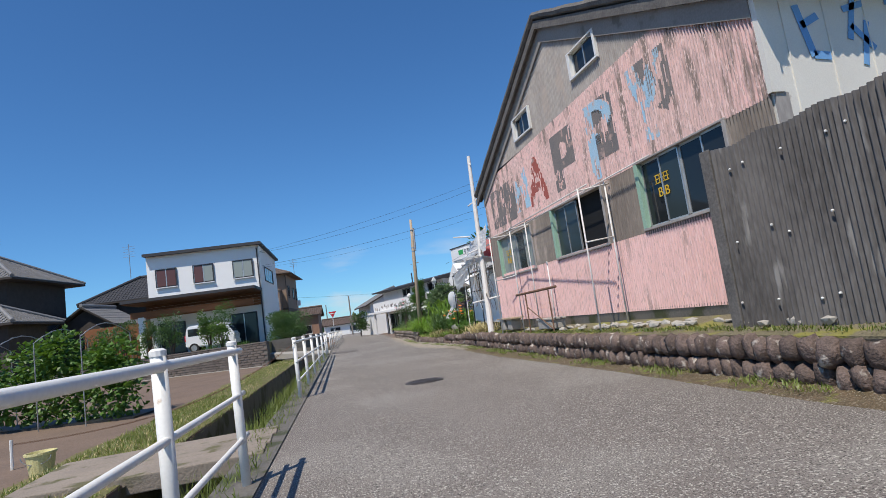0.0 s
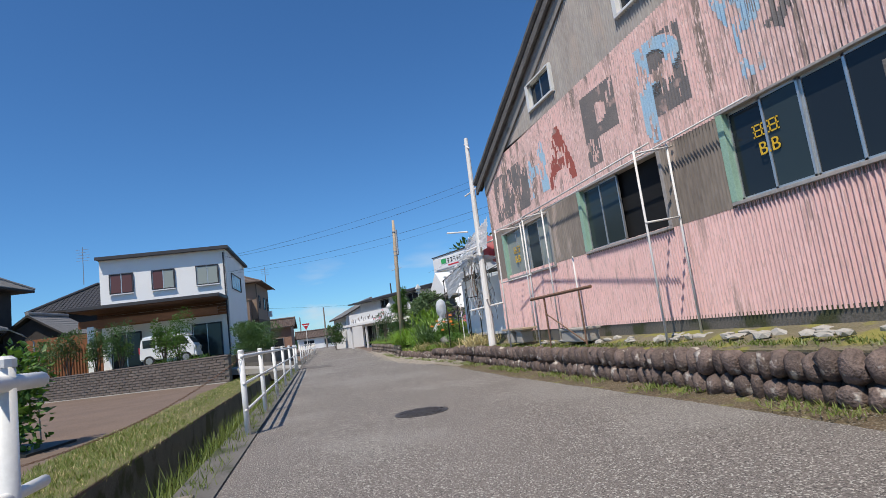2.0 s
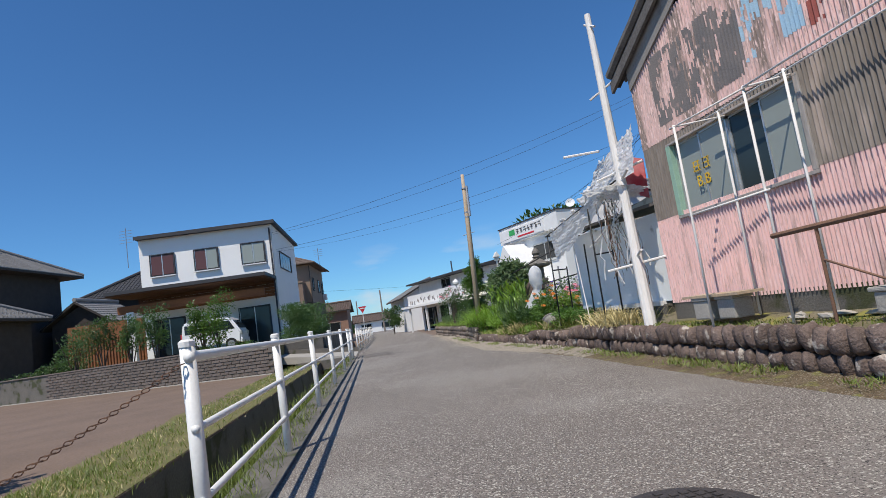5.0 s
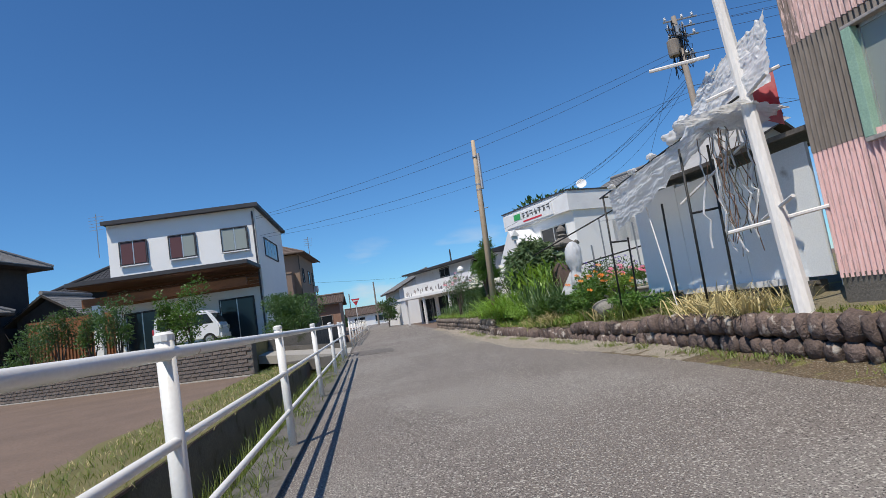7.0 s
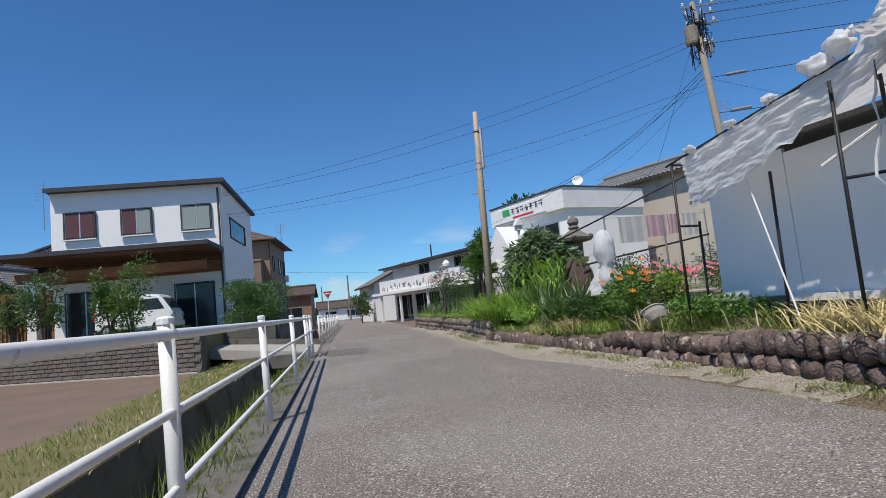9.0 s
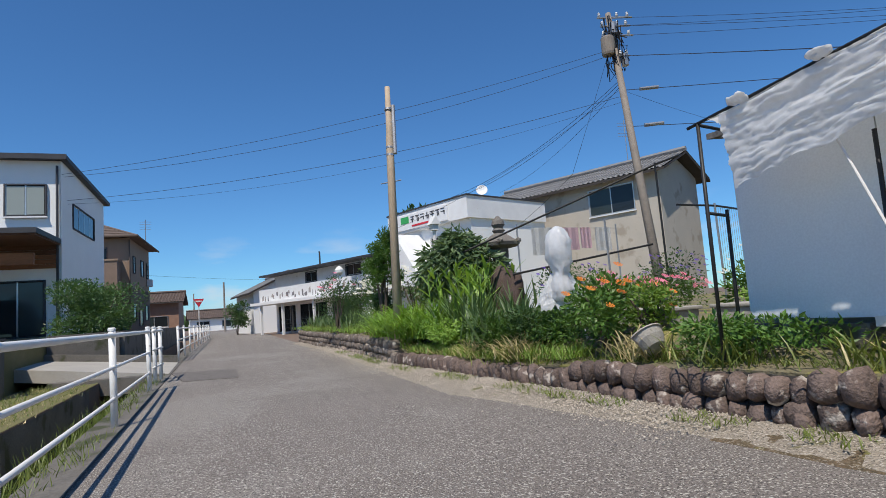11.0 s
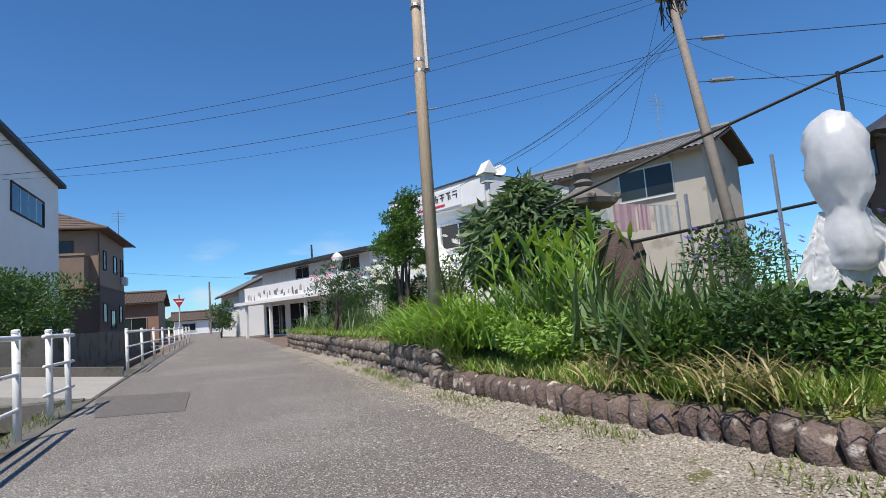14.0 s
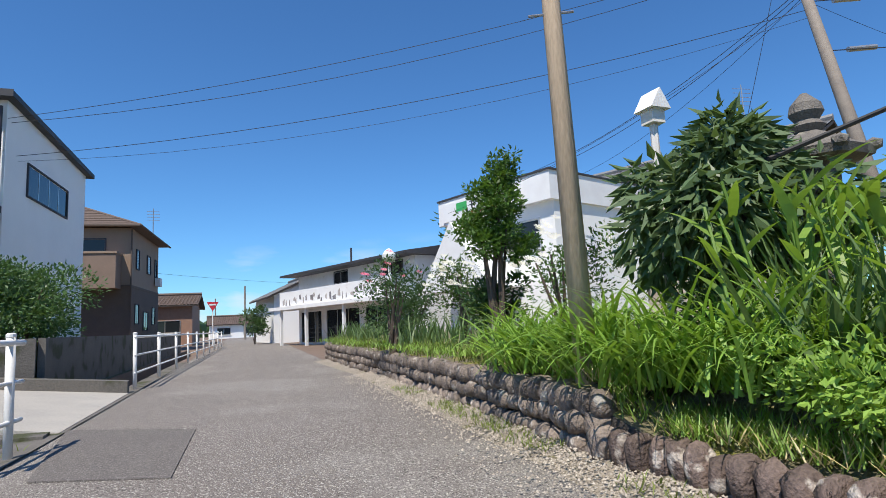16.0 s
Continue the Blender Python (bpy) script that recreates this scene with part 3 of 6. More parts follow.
# ---- white railings ----
def railing(posts, label, curl_start=False, curl_end=False, lift=0.02):
    t = thing("railing", (posts[0][0], posts[0][1], 0.0), label, "railing", "white pipe railings")
    for x, y in posts:
        p = part("post", tube(B(), [(x, y, -0.1), (x - 0.015, y, 1.02 + lift)], 0.036, 12), WHITEPIPE, t, smooth=True)
        part("cap", lathe(B(), [(0.04, 0), (0.04, 0.025), (0.026, 0.036)], (x - 0.015, y, 1.01 + lift), 12), WHITEPIPE, p)
    a, z = posts[0], posts[-1]
    for h in (0.96, 0.62, 0.29):
        pts = [(x, y, h + lift) for x, y in posts]
        d = Vector((z[0] - a[0], z[1] - a[1], 0)).normalized()
        pts = [tuple(Vector(pts[0]) - d * (0.22 if curl_start else 0.04))] + pts + [tuple(Vector(pts[-1]) + d * (0.22 if curl_end else 0.04))]
        part("rail", tube(B(), pts, 0.027 if h > 0.9 else 0.02, 10), WHITEPIPE, t, smooth=True)
    return t


def on_line(ys):
    return [(fence_x(y), y) for y in ys]


railing(on_line((-4.4, -2.1, 0.3, 2.75, 4.55)), "white painted steel pipe railing beside the ditch", curl_end=True, lift=0.065)
railing(on_line((10.15, 12.6, 15.45, 18.65, 22.25, 25.8)), "long white painted steel pipe railing beside the ditch")
railing([(0.76, 27.2), (0.85, 27.95)], "short end section of white steel pipe railing", curl_start=True, curl_end=True)
railing([(fence_x(y) + max(0, (y - 36) * 0.022), y) for y in (34.1, 37.2, 40.3, 43.4, 46.5, 49.6, 53, 56.5, 60, 64)], "white pipe railing past the driveway")
# chain between the first railing and the post, in the field
ch = thing("chain", (-2.2, 8.5, 0.0), "rusty steel chain hung across the slab bridge", "chain")
a, b = Vector((fence_x(10.15) - 0.04, 10.1, 0.95)), Vector((-4.0, 8.6, 0.2))
k = 180
for i in range(k):
    f = i / k
    p = a.lerp(b, f) - Vector((0, 0, 0.42 * 4 * f * (1 - f) * (1 - 0.4 * f)))
    m = Matrix.Translation(p) @ (b - a).to_track_quat("X", "Z").to_matrix().to_4x4() @ Matrix.Rotation(radians(90 * (i % 2)), 4, "X")
    bm = B()
    ring = [Vector((0.019 * math.cos(u), 0.010 * math.sin(u), 0)) for u in (j * math.pi / 3 for j in range(7))]
    tube(bm, ring, 0.0035, 4)
    bmesh.ops.transform(bm, matrix=m, verts=bm.verts)
    part("link", bm, RUST, ch)
part("stake", tube(B(), [(-4.0, 8.6, -0.15), (-4.0, 8.6, 0.26)], 0.02, 8), WHITEPIPE, ch)

# ---- warehouse ----
WX, WS, WN, RIDGE_Y, RIDGE_Z, EAVE_Z = 5.15, 4.75, 14.6, 9.75, 6.7, 4.35
AL, UP, OUT = (0, 1, 0), (0, 0, 1), (-1, 0, 0)
wh = thing("warehouse", (8.5, 9.7, 0.5), "old warehouse clad in peeling pink and grey corrugated sheets", "warehouse")


def gable(y):
    return EAVE_Z + (RIDGE_Z - EAVE_Z) * (1 - abs(y - RIDGE_Y) / (WN - RIDGE_Y))


def flat(z):
    return lambda n: z


def sheet(name, y0, y1, lo, hi, material, label="", x=WX):
    part(name, wave(B(), (x, 0, 0), AL, UP, OUT, y0, y1, lo if callable(lo) else flat(lo), hi if callable(hi) else flat(hi), pitch=0.054, depth=0.024), material, wh, label, smooth=True)


WINS = ((5.45, 7.42, 1.96, 2.97), (8.5, 10.62, 1.92, 2.93), (11.75, 14.0, 1.87, 2.84))
part("plinth", box(B(), WX - 0.0, WS, 0.3, 14, WN, 0.74), CONC_DK, wh, "stained concrete plinth")
sheet("lower_sheet", WS, WN, 0.70, 1.93, PINK, "pale pink corrugated sheet")
ys = [WS] + [v for w in WINS for v in w[:2]] + [WN]
for a, z in zip(ys[::2], ys[1::2]):
    sheet("band_sheet", a, z, 1.90, 3.0, BANDC, "bare grey corrugated sheet between the windows", x=WX - 0.006)
for y0, y1, z0, z1 in WINS:
    sheet("fill_sheet", y0, y1, 1.86, z0, BANDC)
    sheet("fill_sheet", y0, y1, z1, 3.0, BANDC)
TOPPINK = lambda n: min(4.75 - (n - 6) * 0.03, gable(n) - 0.02)
sheet("upper_sheet", WS, WN, 2.97, TOPPINK, PINK_OLD, "peeling pink corrugated sheet", x=WX - 0.012)
GW = ((7.87, 8.82, 5.05, 5.5), (10.85, 11.8, 4.88, 5.34))
ys = [WS, GW[0][0], GW[0][1], GW[1][0], GW[1][1], WN]
for a, z in zip(ys[::2], ys[1::2]):
    sheet("gable_sheet", a, z, lambda n: min(4.6, gable(n) - 0.05), gable, GREYC, "grey corrugated gable sheet")
for y0, y1, z0, z1 in GW:
    sheet("gable_sheet", y0, y1, lambda n: min(4.6, gable(n) - 0.05), z0, GREYC)
    sheet("gable_sheet", y0, y1, z1, gable, GREYC)


def sash_window(parent, y0, y1, z0, z1, x, panes, frame_mat, glass, open_pane=(), name="window"):
    """A sliding sash window in a wall that faces -x."""
    # flat backing panel, its black standing in for the unlit interior
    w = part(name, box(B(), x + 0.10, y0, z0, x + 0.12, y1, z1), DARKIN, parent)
    t = 0.05
    for nm, b4 in (("sill", (y0 - 0.04, z0 - 0.06, y1 + 0.04, z0)), ("head", (y0 - 0.04, z1, y1 + 0.04, z1 + 0.05)), ("jamb", (y0 - 0.04, z0, y0 + t, z1)), ("jamb", (y1 - t, z0, y1 + 0.04, z1))):
        green = nm != "jamb" or b4[0] < (y0 + y1) / 2
        part(nm, box(B(), x - 0.045, b4[0] + (0.03 if green else 0), b4[1] + (0.02 if nm == "sill" else 0), x + 0.1, b4[2], b4[3] - (0.02 if nm == "head" else 0), bevel=0.006), GREYC if green and frame_mat is GREENW else frame_mat, w)
    step = (y1 - y0 - 2 * t) / panes
    for i in range(panes):
        a = y0 + t + i * step
        if i in open_pane:
            continue
        xo = x + 0.02 + 0.025 * (i % 2)
        part("pane", box(B(), xo, a + 0.02, z0 + 0.03, xo + 0.006, a + step - 0.02, z1 - 0.03), glass if isinstance(glass, bpy.types.Material) else glass[i % len(glass)], w)
        for q in ((a, z0, a + 0.025, z1), (a + step - 0.025, z0, a + step, z1), (a, z0, a + step, z0 + 0.03), (a, z1 - 0.03, a + step, z1)):
            part("stile", box(B(), xo - 0.012, q[0], q[1], xo + 0.018, q[2], q[3]), ALU, w)
    return w


w1 = sash_window(wh, *WINS[0], WX, 4, GREENW, (GLASS, GLASS, GLASSGR, GLASS))
w2 = sash_window(wh, *WINS[1], WX, 4, GREENW, (GLASSGR, GLASSGR, GLASSGR, GLASSGR), open_pane=(0, 1))
w3 = sash_window(wh, *WINS[2], WX, 4, GREENW, (GLASSLT, GLASSGR, GLASSLT, GLASSLT))
for y0, y1, z0, z1 in GW:
    sash_window(wh, y0, y1, z0, z1, WX - 0.02, 2, WHITEPIPE, GLASS, name="gable_window")
# yellow lettering on the panes: one readable, the rest plain strokes
FACE = Matrix(((0, 0, -1, 0), (-1, 0, 0, 0), (0, 1, 0, 0), (0, 0, 0, 1)))
for w, yc, zc in ((w1, 6.98, 2.62), (w3, 13.55, 2.42)):
    for i in range(2):
        bm = B()
        for q in ((-0.07, 0.06, 0.07, 0.075), (-0.07, 0.0, 0.07, 0.015), (-0.07, -0.06, 0.07, -0.045), (-0.05, -0.06, -0.035, 0.075), (0.035, -0.06, 0.05, 0.075)):
            box(bm, WX + 0.008, yc - i * 0.19 + q[0], zc + q[1], WX + 0.012, yc - i * 0.19 + q[2], zc + q[3])
        part("sticker_stroke", bm, YELLOW, w)
    writing("sticker_letters", "B.B", 0.2, Matrix.Translation((WX + 0.008, yc - 0.1, zc - 0.2)) @ FACE, YELLOW, w, "yellow lettering on the glass")
# the painted word, letter by letter
PB = (WX - 0.012, 0, 0)


def letter(y0, y1, z0, z1, test, material, wear, label=""):
    part("painted_letter", painted(B(), PB, AL, UP, OUT, y0, y1, z0, z1, test, pitch=0.054, depth=0.024, wear=wear, seed=y0), material, wh, label)


def flip(test):
    return lambda u, v: test(1 - u, v)


def in_a(u, v):
    return (abs(u - 0.5) < 0.5 * (1 - v) + 0.08 and not (abs(u - 0.5) < 0.5 * (1 - v) - 0.17 and not 0.25 < v < 0.45))


def in_p(u, v):
    stem = u < 0.3
    bowl = v > 0.42 and (u - 0.35) ** 2 / 0.36 + (v - 0.71) ** 2 / 0.084 < 1 and not (v > 0.57 and (u - 0.33) ** 2 / 0.09 + (v - 0.71) ** 2 / 0.02 < 1 and u > 0.3)
    return stem or bowl


def in_h(u, v):
    return u < 0.3 or u > 0.7 or 0.4 < v < 0.6


def in_y(u, v):
    return abs(u - 0.5) < 0.17 if v < 0.45 else abs(abs(u - 0.5) - (v - 0.4) * 0.62) < 0.17


letter(12.35, 14.1, 3.15, 4.15, lambda u, v: True, INK, 0.44, "faded grey paint block")
letter(11.55, 12.35, 3.25, 4.2, flip(in_h), LBLUE, 0.38, "faded pale blue painted letter")
letter(10.55, 11.5, 3.2, 4.25, flip(in_a), REDP, 0.25, "faded red painted letter")
letter(9.2, 10.15, 3.2, 4.35, flip(lambda u, v: (v > 0.34 and (u - 0.5) ** 2 / 0.05 + (v - 0.66) ** 2 / 0.02 > 1) or u < 0.42), INK, 0.08, "faded dark painted letter")
letter(7.75, 8.65, 3.35, 4.4, lambda u, v: not flip(in_p)(u, v), INK, 0.22, "faded dark paint round a letter")
letter(7.75, 8.65, 3.05, 4.4, flip(in_p), LBLUE, 0.36, "pale blue painted letter")
letter(6.4, 7.3, 3.2, 4.45, flip(in_y), LBLUE, 0.2, "pale blue painted letter")
letter(6.25, 7.0, 3.4, 4.45, lambda u, v: v > u * 0.4, INK, 0.6, "faded dark paint")
# end walls and roof
part("south_wall", box(B(), WX + 0.02, WS - 0.02, 0.74, 14, WS + 0.1, EAVE_Z), CREAM, wh, "cream board end wall")
for i in range(12):
    part("cover_strip", box(B(), WX + 0.35 + i * 0.62, WS - 0.035, 0.8, WX + 0.37 + i * 0.62, WS - 0.02, EAVE_Z), CREAM, wh)
part("corner_trim", box(B(), WX - 0.035, WS - 0.07, 3.0, WX + 0.14, WS, 4.7), CREAM, wh, "cream corner board")
part("corner_post", box(B(), WX + 0.02, WS - 0.05, 0.74, WX + 0.2, WS - 0.02, 3.0), GREYC, wh)
part("north_wall", box(B(), WX + 0.02, WN - 0.1, 0.74, 14, WN, EAVE_Z), GREYC, wh)
part("east_wall", box(B(), 13.9, WS, 0.74, 14, WN, EAVE_Z + 2), GREYC, wh)
for q in (((0.0, 0.36), (0.0, 0.98), (0.12, 0.0), (0.0, 0.98)),):
    bm = B()
    # two blue characters as brush strokes on the end wall
    for (x0, z0, x1, z1, w) in ((5.72, 4.05, 5.86, 3.42, 0.1), (5.76, 3.80, 6.02, 3.92, 0.09), (5.86, 3.44, 6.1, 3.42, 0.1), (6.42, 4.0, 6.75, 4.08, 0.08), (6.62, 4.2, 6.45, 3.62, 0.08), (6.5, 3.8, 6.8, 3.5, 0.08), (6.75, 3.85, 6.6, 3.3, 0.08), (7.1, 4.1, 7.4, 4.1, 0.08), (7.2, 4.15, 7.2, 3.5, 0.08)):
        d = Vector((x1 - x0, 0, z1 - z0))
        nrm = Vector((-d.z, 0, d.x)).normalized() * w / 2
        a, z = Vector((x0, WS - 0.028, z0)), Vector((x1, WS - 0.028, z1))
        prism(bm, [a + nrm, z + nrm, z - nrm, a - nrm], (0, -0.004, 0))
    part("painted_letter", bm, BLUE, wh, "blue brush-painted characters on the end wall")
for s, yo in ((1, WN + 0.35), (-1, WS - 0.35)):
    d = Vector((0, yo - RIDGE_Y, gable(WN + 0.35) - RIDGE_Z - 0.0))
    bm = B()
    wave(bm, (WX - 0.12, RIDGE_Y, RIDGE_Z + 0.09), (1, 0, 0), d.normalized(), (0, 0, 1), 0, 9.5, flat(0), flat(d.length), pitch=0.15, depth=0.025)
    wave(bm, (WX - 0.12, RIDGE_Y, RIDGE_Z + 0.05), (1, 0, 0), d.normalized(), (0, 0, 1), 0, 9.5, flat(0), flat(d.length), pitch=0.15, depth=0.025)
    part("roof", bm, ROOFEDGE, wh, "weathered corrugated roof slope")
    o = Vector((WX - 0.14, RIDGE_Y, RIDGE_Z + 0.02))
    part("barge_board", prism(B(), [o, o + d, o + d + Vector((0, 0, -0.17)), o + Vector((0, 0, -0.17))], (0.05, 0, 0)), ROOFEDGE, wh)
    part("verge_tile", tube(B(), [o + Vector((0.02, 0, 0.11)) + d * i / 12 + Vector((0, 0, 0.015 * (i % 2))) for i in range(13)], 0.075, 7), ROOFEDGE, wh, "worn verge capping")
    part("soffit", prism(B(), [o + Vector((0.05, 0, -0.08)), o + d + Vector((0.05, 0, -0.08)), o + d + Vector((0.05, 0, -0.06)), o + Vector((0.05, 0, -0.06))], (0.12, 0, 0)), DARKWOOD, wh)
for s, yo in ((1, WN), (-1, WS)):
    o, d = Vector((WX - 0.05, RIDGE_Y, RIDGE_Z - 0.02)), Vector((0, yo - RIDGE_Y, EAVE_Z - RIDGE_Z))
    part("gable_band", prism(B(), [o, o + d, o + d + Vector((0, 0, -0.42)), o + Vector((0, 0, -0.42))], (0.02, 0, 0)), BANDGREY, wh, "flat grey board under the roof edge")
# dark sheet fence in front of the warehouse corner
sf = thing("sheet_fence", (4.5, 2, 0.45), "tall fence of weathered black corrugated sheets on the stone wall", "fence")
for i in range(6):
    y1 = 5.12 - i * 1.6
    part("sheet", wave(B(), (4.48 - 0.012 * (i % 2), 0, 0), AL, UP, OUT, y1 - 1.62, y1, flat(0.44), lambda n: 2.46 + 0.02 * math.sin(n * 9), pitch=0.066, depth=0.024), SLATE, sf, smooth=True)
part("end_board", box(B(), 4.44, 5.05, 0.4, 4.47, 5.2, 2.5, bevel=0.008), ROOFEDGE, sf, "grey weathered edge board")
for i in range(4):
    part("rail", box(B(), 4.53, -4.3, 0.7 + i * 0.5, 4.57, 5.1, 0.76 + i * 0.5), DARKWOOD, sf)
for j in range(30):
    y, z = 5.0 - (j % 10) * 0.39 - 0.1 * (j % 3), (0.75, 1.45, 2.2)[j // 10] + 0.05 * math.sin(j * 3)
    part("nail_cap", lathe(B(), [(0.012, 0), (0.016, 0.012), (0.006, 0.022)], (4.455, y, z), 6), WHITEPIPE, sf)
# scaffold of white painted pipes against the facade
sc = thing("pipe_trellis", (4.3, 10, 0.5), "thin white painted pipe trellis standing before the facade", "trellis")
for x, y, z0, z in ((4.48, 12.9, 0.4, 2.8), (4.66, 11.95, 0.4, 2.85), (4.98, 11.75, 0.5, 2.92), (4.98, 12.75, 0.5, 2.88), (4.46, 8.15, 0.42, 2.83), (5.02, 8.22, 0.5, 2.94), (4.98, 10.9, 0.5, 1.9)):
    part("upright", tube(B(), [(x, y, z0), (x + 0.02, y + 0.02, z)], 0.014, 8), WPOLE, sc, smooth=True)
for p, q in (((4.5, 13.0, 2.78), (4.68, 11.9, 2.82)), ((5.0, 13.0, 2.87), (5.02, 6.9, 2.98)), ((4.67, 11.97, 2.83), (5.1, 11.8, 2.87)), ((4.49, 12.92, 2.78), (5.1, 12.8, 2.82)), ((4.67, 11.95, 2.83), (4.5, 7.9, 2.84)), ((4.49, 12.95, 1.72), (4.67, 11.9, 1.75)), ((4.46, 8.15, 1.93), (5.02, 8.22, 1.98)), ((4.48, 8.17, 2.8), (5.12, 8.24, 2.9))):
    part("bar", tube(B(), [p, q], 0.012, 8), WPOLE, sc, smooth=True)
bt = thing("timber_rack", (4.25, 10.1, 0.5), "weathered timber rack with a rough pole across", "rack")
part("beam", tube(B(), [(4.58, 11.9, 1.29), (4.6, 9.85, 1.32)], 0.026, 8), RUST, bt)
for y in (11.4, 10.2):
    part("leg", tube(B(), [(4.59, y, 0.4), (4.59, y, 1.3)], 0.015, 8), RUST, bt)
part("brace", tube(B(), [(4.59, 10.2, 0.5), (4.59, 11.4, 1.0)], 0.011, 6), RUST, bt)


def basin(x, y, z, lx, ly, h, label):
    t = thing("planter_trough", (x, y, z), label, "planter", "old planters by the facade")
    bm = B()
    box(bm, x - lx * 0.45, y - ly * 0.46, z, x + lx * 0.45, y + ly * 0.46, z + h - 0.04, bevel=0.02)
    part("body", bm, CONC, t)
    part("lip", box(B(), x - lx / 2, y - ly / 2, z + h - 0.04, x + lx / 2, y + ly / 2, z + h, bevel=0.012), CONC, t)


basin(4.78, 10.7, 0.5, 0.34, 0.75, 0.22, "grey concrete trough planter below the windows")
basin(4.78, 13.3, 0.5, 0.3, 0.3, 0.26, "small weathered concrete pot with a rim")
basin(4.8, 12.9, 0.5, 0.28, 0.3, 0.26, "small weathered concrete pot with a rim")
part("board", box(B(), 4.62, 12.6, 0.76, 4.96, 13.6, 0.79), WOODPOLE, thing("plank_shelf", (4.8, 13.1, 0.76), "weathered plank laid across two pots", "plank"))
# white leaning timber pole at the far corner
wp = thing("timber_pole", (4.8, 14.73, 0.45), "white painted leaning timber pole with cross arms", "pole")
A, Z = Vector((4.8, 14.73, 0.4)), Vector((5.14, 15.47, 5.65))
part("shaft", tube(B(), [A, A.lerp(Z, 0.5), Z], 0.088, 10, 0.05), WPOLE, wp)
for f, d, ln in ((0.96, (0.1, 0.75, 0.45), 0.28), (0.73, (0.5, -0.6, 0.3), 0.3), (0.43, (0.25, 0.9, -0.15), 0.5), (0.46, (0.7, -0.5, 0.2), 0.42), (0.18, (0.6, -0.6, 0.08), 0.55), (0.2, (0.3, 0.95, -0.2), 0.35)):
    c = A.lerp(Z, f)
    part("arm", tube(B(), [c - Vector(d) * ln, c + Vector(d) * ln], 0.02, 6), WPOLE, wp)
part("flag", prism(B(), [(5.05, 15.3, 3.15), (5.45, 15.15, 3.0), (5.4, 15.1, 2.35), (5.1, 15.2, 2.5)], (0.01, 0.01, 0)), leafmat("red_striped_cloth", (0.6, 0.08, 0.1), (0.7, 0.45, 0.45)), wp, "torn red and white cloth strip")


# ---- houses ----
def face_window(parent, m, x0, z0, x1, z1, frame_mat, glass, panes=2, behind=None, name="window", sill=True):
    """A window on a wall that lies in m's xz plane and faces m's -y."""
    # near-black sheet behind the panes; the room's darkness is in its colour
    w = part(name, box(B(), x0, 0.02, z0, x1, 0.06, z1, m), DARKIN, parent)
    t = 0.05
    for nm, q in (("frame", (x0 - t, z0 - t, x1 + t, z0)), ("frame", (x0 - t, z1, x1 + t, z1 + t)), ("frame", (x0 - t, z0, x0, z1)), ("frame", (x1, z0, x1 + t, z1))):
        part(nm, box(B(), q[0], -0.05, q[1], q[2], 0.05, q[3], m), frame_mat, w)
    s = (x1 - x0) / panes
    for i in range(panes):
        g = glass if isinstance(glass, bpy.types.Material) else glass[i % len(glass)]
        part("pane", box(B(), x0 + i * s + 0.03, -0.012, z0 + 0.03, x0 + (i + 1) * s - 0.03, -0.004, z1 - 0.03, m), g, w)
        part("stile", box(B(), x0 + i * s - 0.02, -0.02, z0, x0 + i * s + 0.03, 0.0, z1, m), ALU, w)
    if sill:
        part("sill", box(B(), x0 - 0.08, -0.1, z0 - 0.1, x1 + 0.08, 0.0, z0 - 0.05, m), SIGNWHITE, w)
    return w


def at(x, y, deg):
    return pose(x, y, 0, 0, 0, deg)


# white house with a deep porch roof; its own frame: origin at the front wall's road-side corner, -x along the front
HM = at(-2.61, 40.5, -5.7)
wt = thing("white_house", (-6, 44, 1.0), "two-storey white stucco house with a wood-clad porch", "house")
HW, HD, HZ = 7.35, 7.4, 7.75
part("wall", box(B(), -HW, 0.06, 0.9, 0, HD, HZ, HM), STUCCO, wt)
bm = B()
prism(bm, [(-HW - 0.08, -0.3, HZ - 0.02), (0.25, -0.3, HZ - 0.02), (0.25, HD + 0.35, HZ - 0.3), (-HW - 0.08, HD + 0.35, HZ - 0.3)], (0, 0, 0.16), HM)
part("roof", bm, ROOFDK, wt, "thin charcoal mono-pitch roof")
part("fascia", box(B(), -HW - 0.1, -0.34, HZ - 0.05, 0.27, -0.3, HZ + 0.15, HM), ROOFDK, wt)
for x0, gl in ((-6.95, (GLASSBR, GLASSBR)), (-4.55, (GLASSBR, GLASSLT)), (-1.95, (GLASSLT, GLASSLT))):
    x0 = x0 + 0.2
    w = face_window(wt, HM, x0, 5.6, x0 + 1.25, 6.75, SIGNINK, gl)
SM = HM @ pose(0, 0, 0, 0, 0, 90)
part("wall", box(B(), 0.02, -0.02, 0.9, HD, 0.0, HZ - 0.05, SM), STUCCO, wt)
face_window(wt, SM @ pose(0, -0.02, 0), 1.6, 5.35, 5.2, 6.3, SIGNINK, GLASS, panes=4, sill=False)
part("porch_roof", box(B(), -HW - 0.7, -2.85, 4.5, 0.0, 0.06, 4.68, HM), ROOFDK, wt, "flat porch roof with dark edge")
part("soffit", box(B(), -HW - 0.65, -2.8, 4.44, -0.05, 0.05, 4.5, HM), SOFFIT, wt, "dark brown wooden soffit")
# three cedar boards, then two in the darker soffit brown at the top
for i in range(5):
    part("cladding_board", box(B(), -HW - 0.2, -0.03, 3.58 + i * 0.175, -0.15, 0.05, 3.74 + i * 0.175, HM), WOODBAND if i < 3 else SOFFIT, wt)
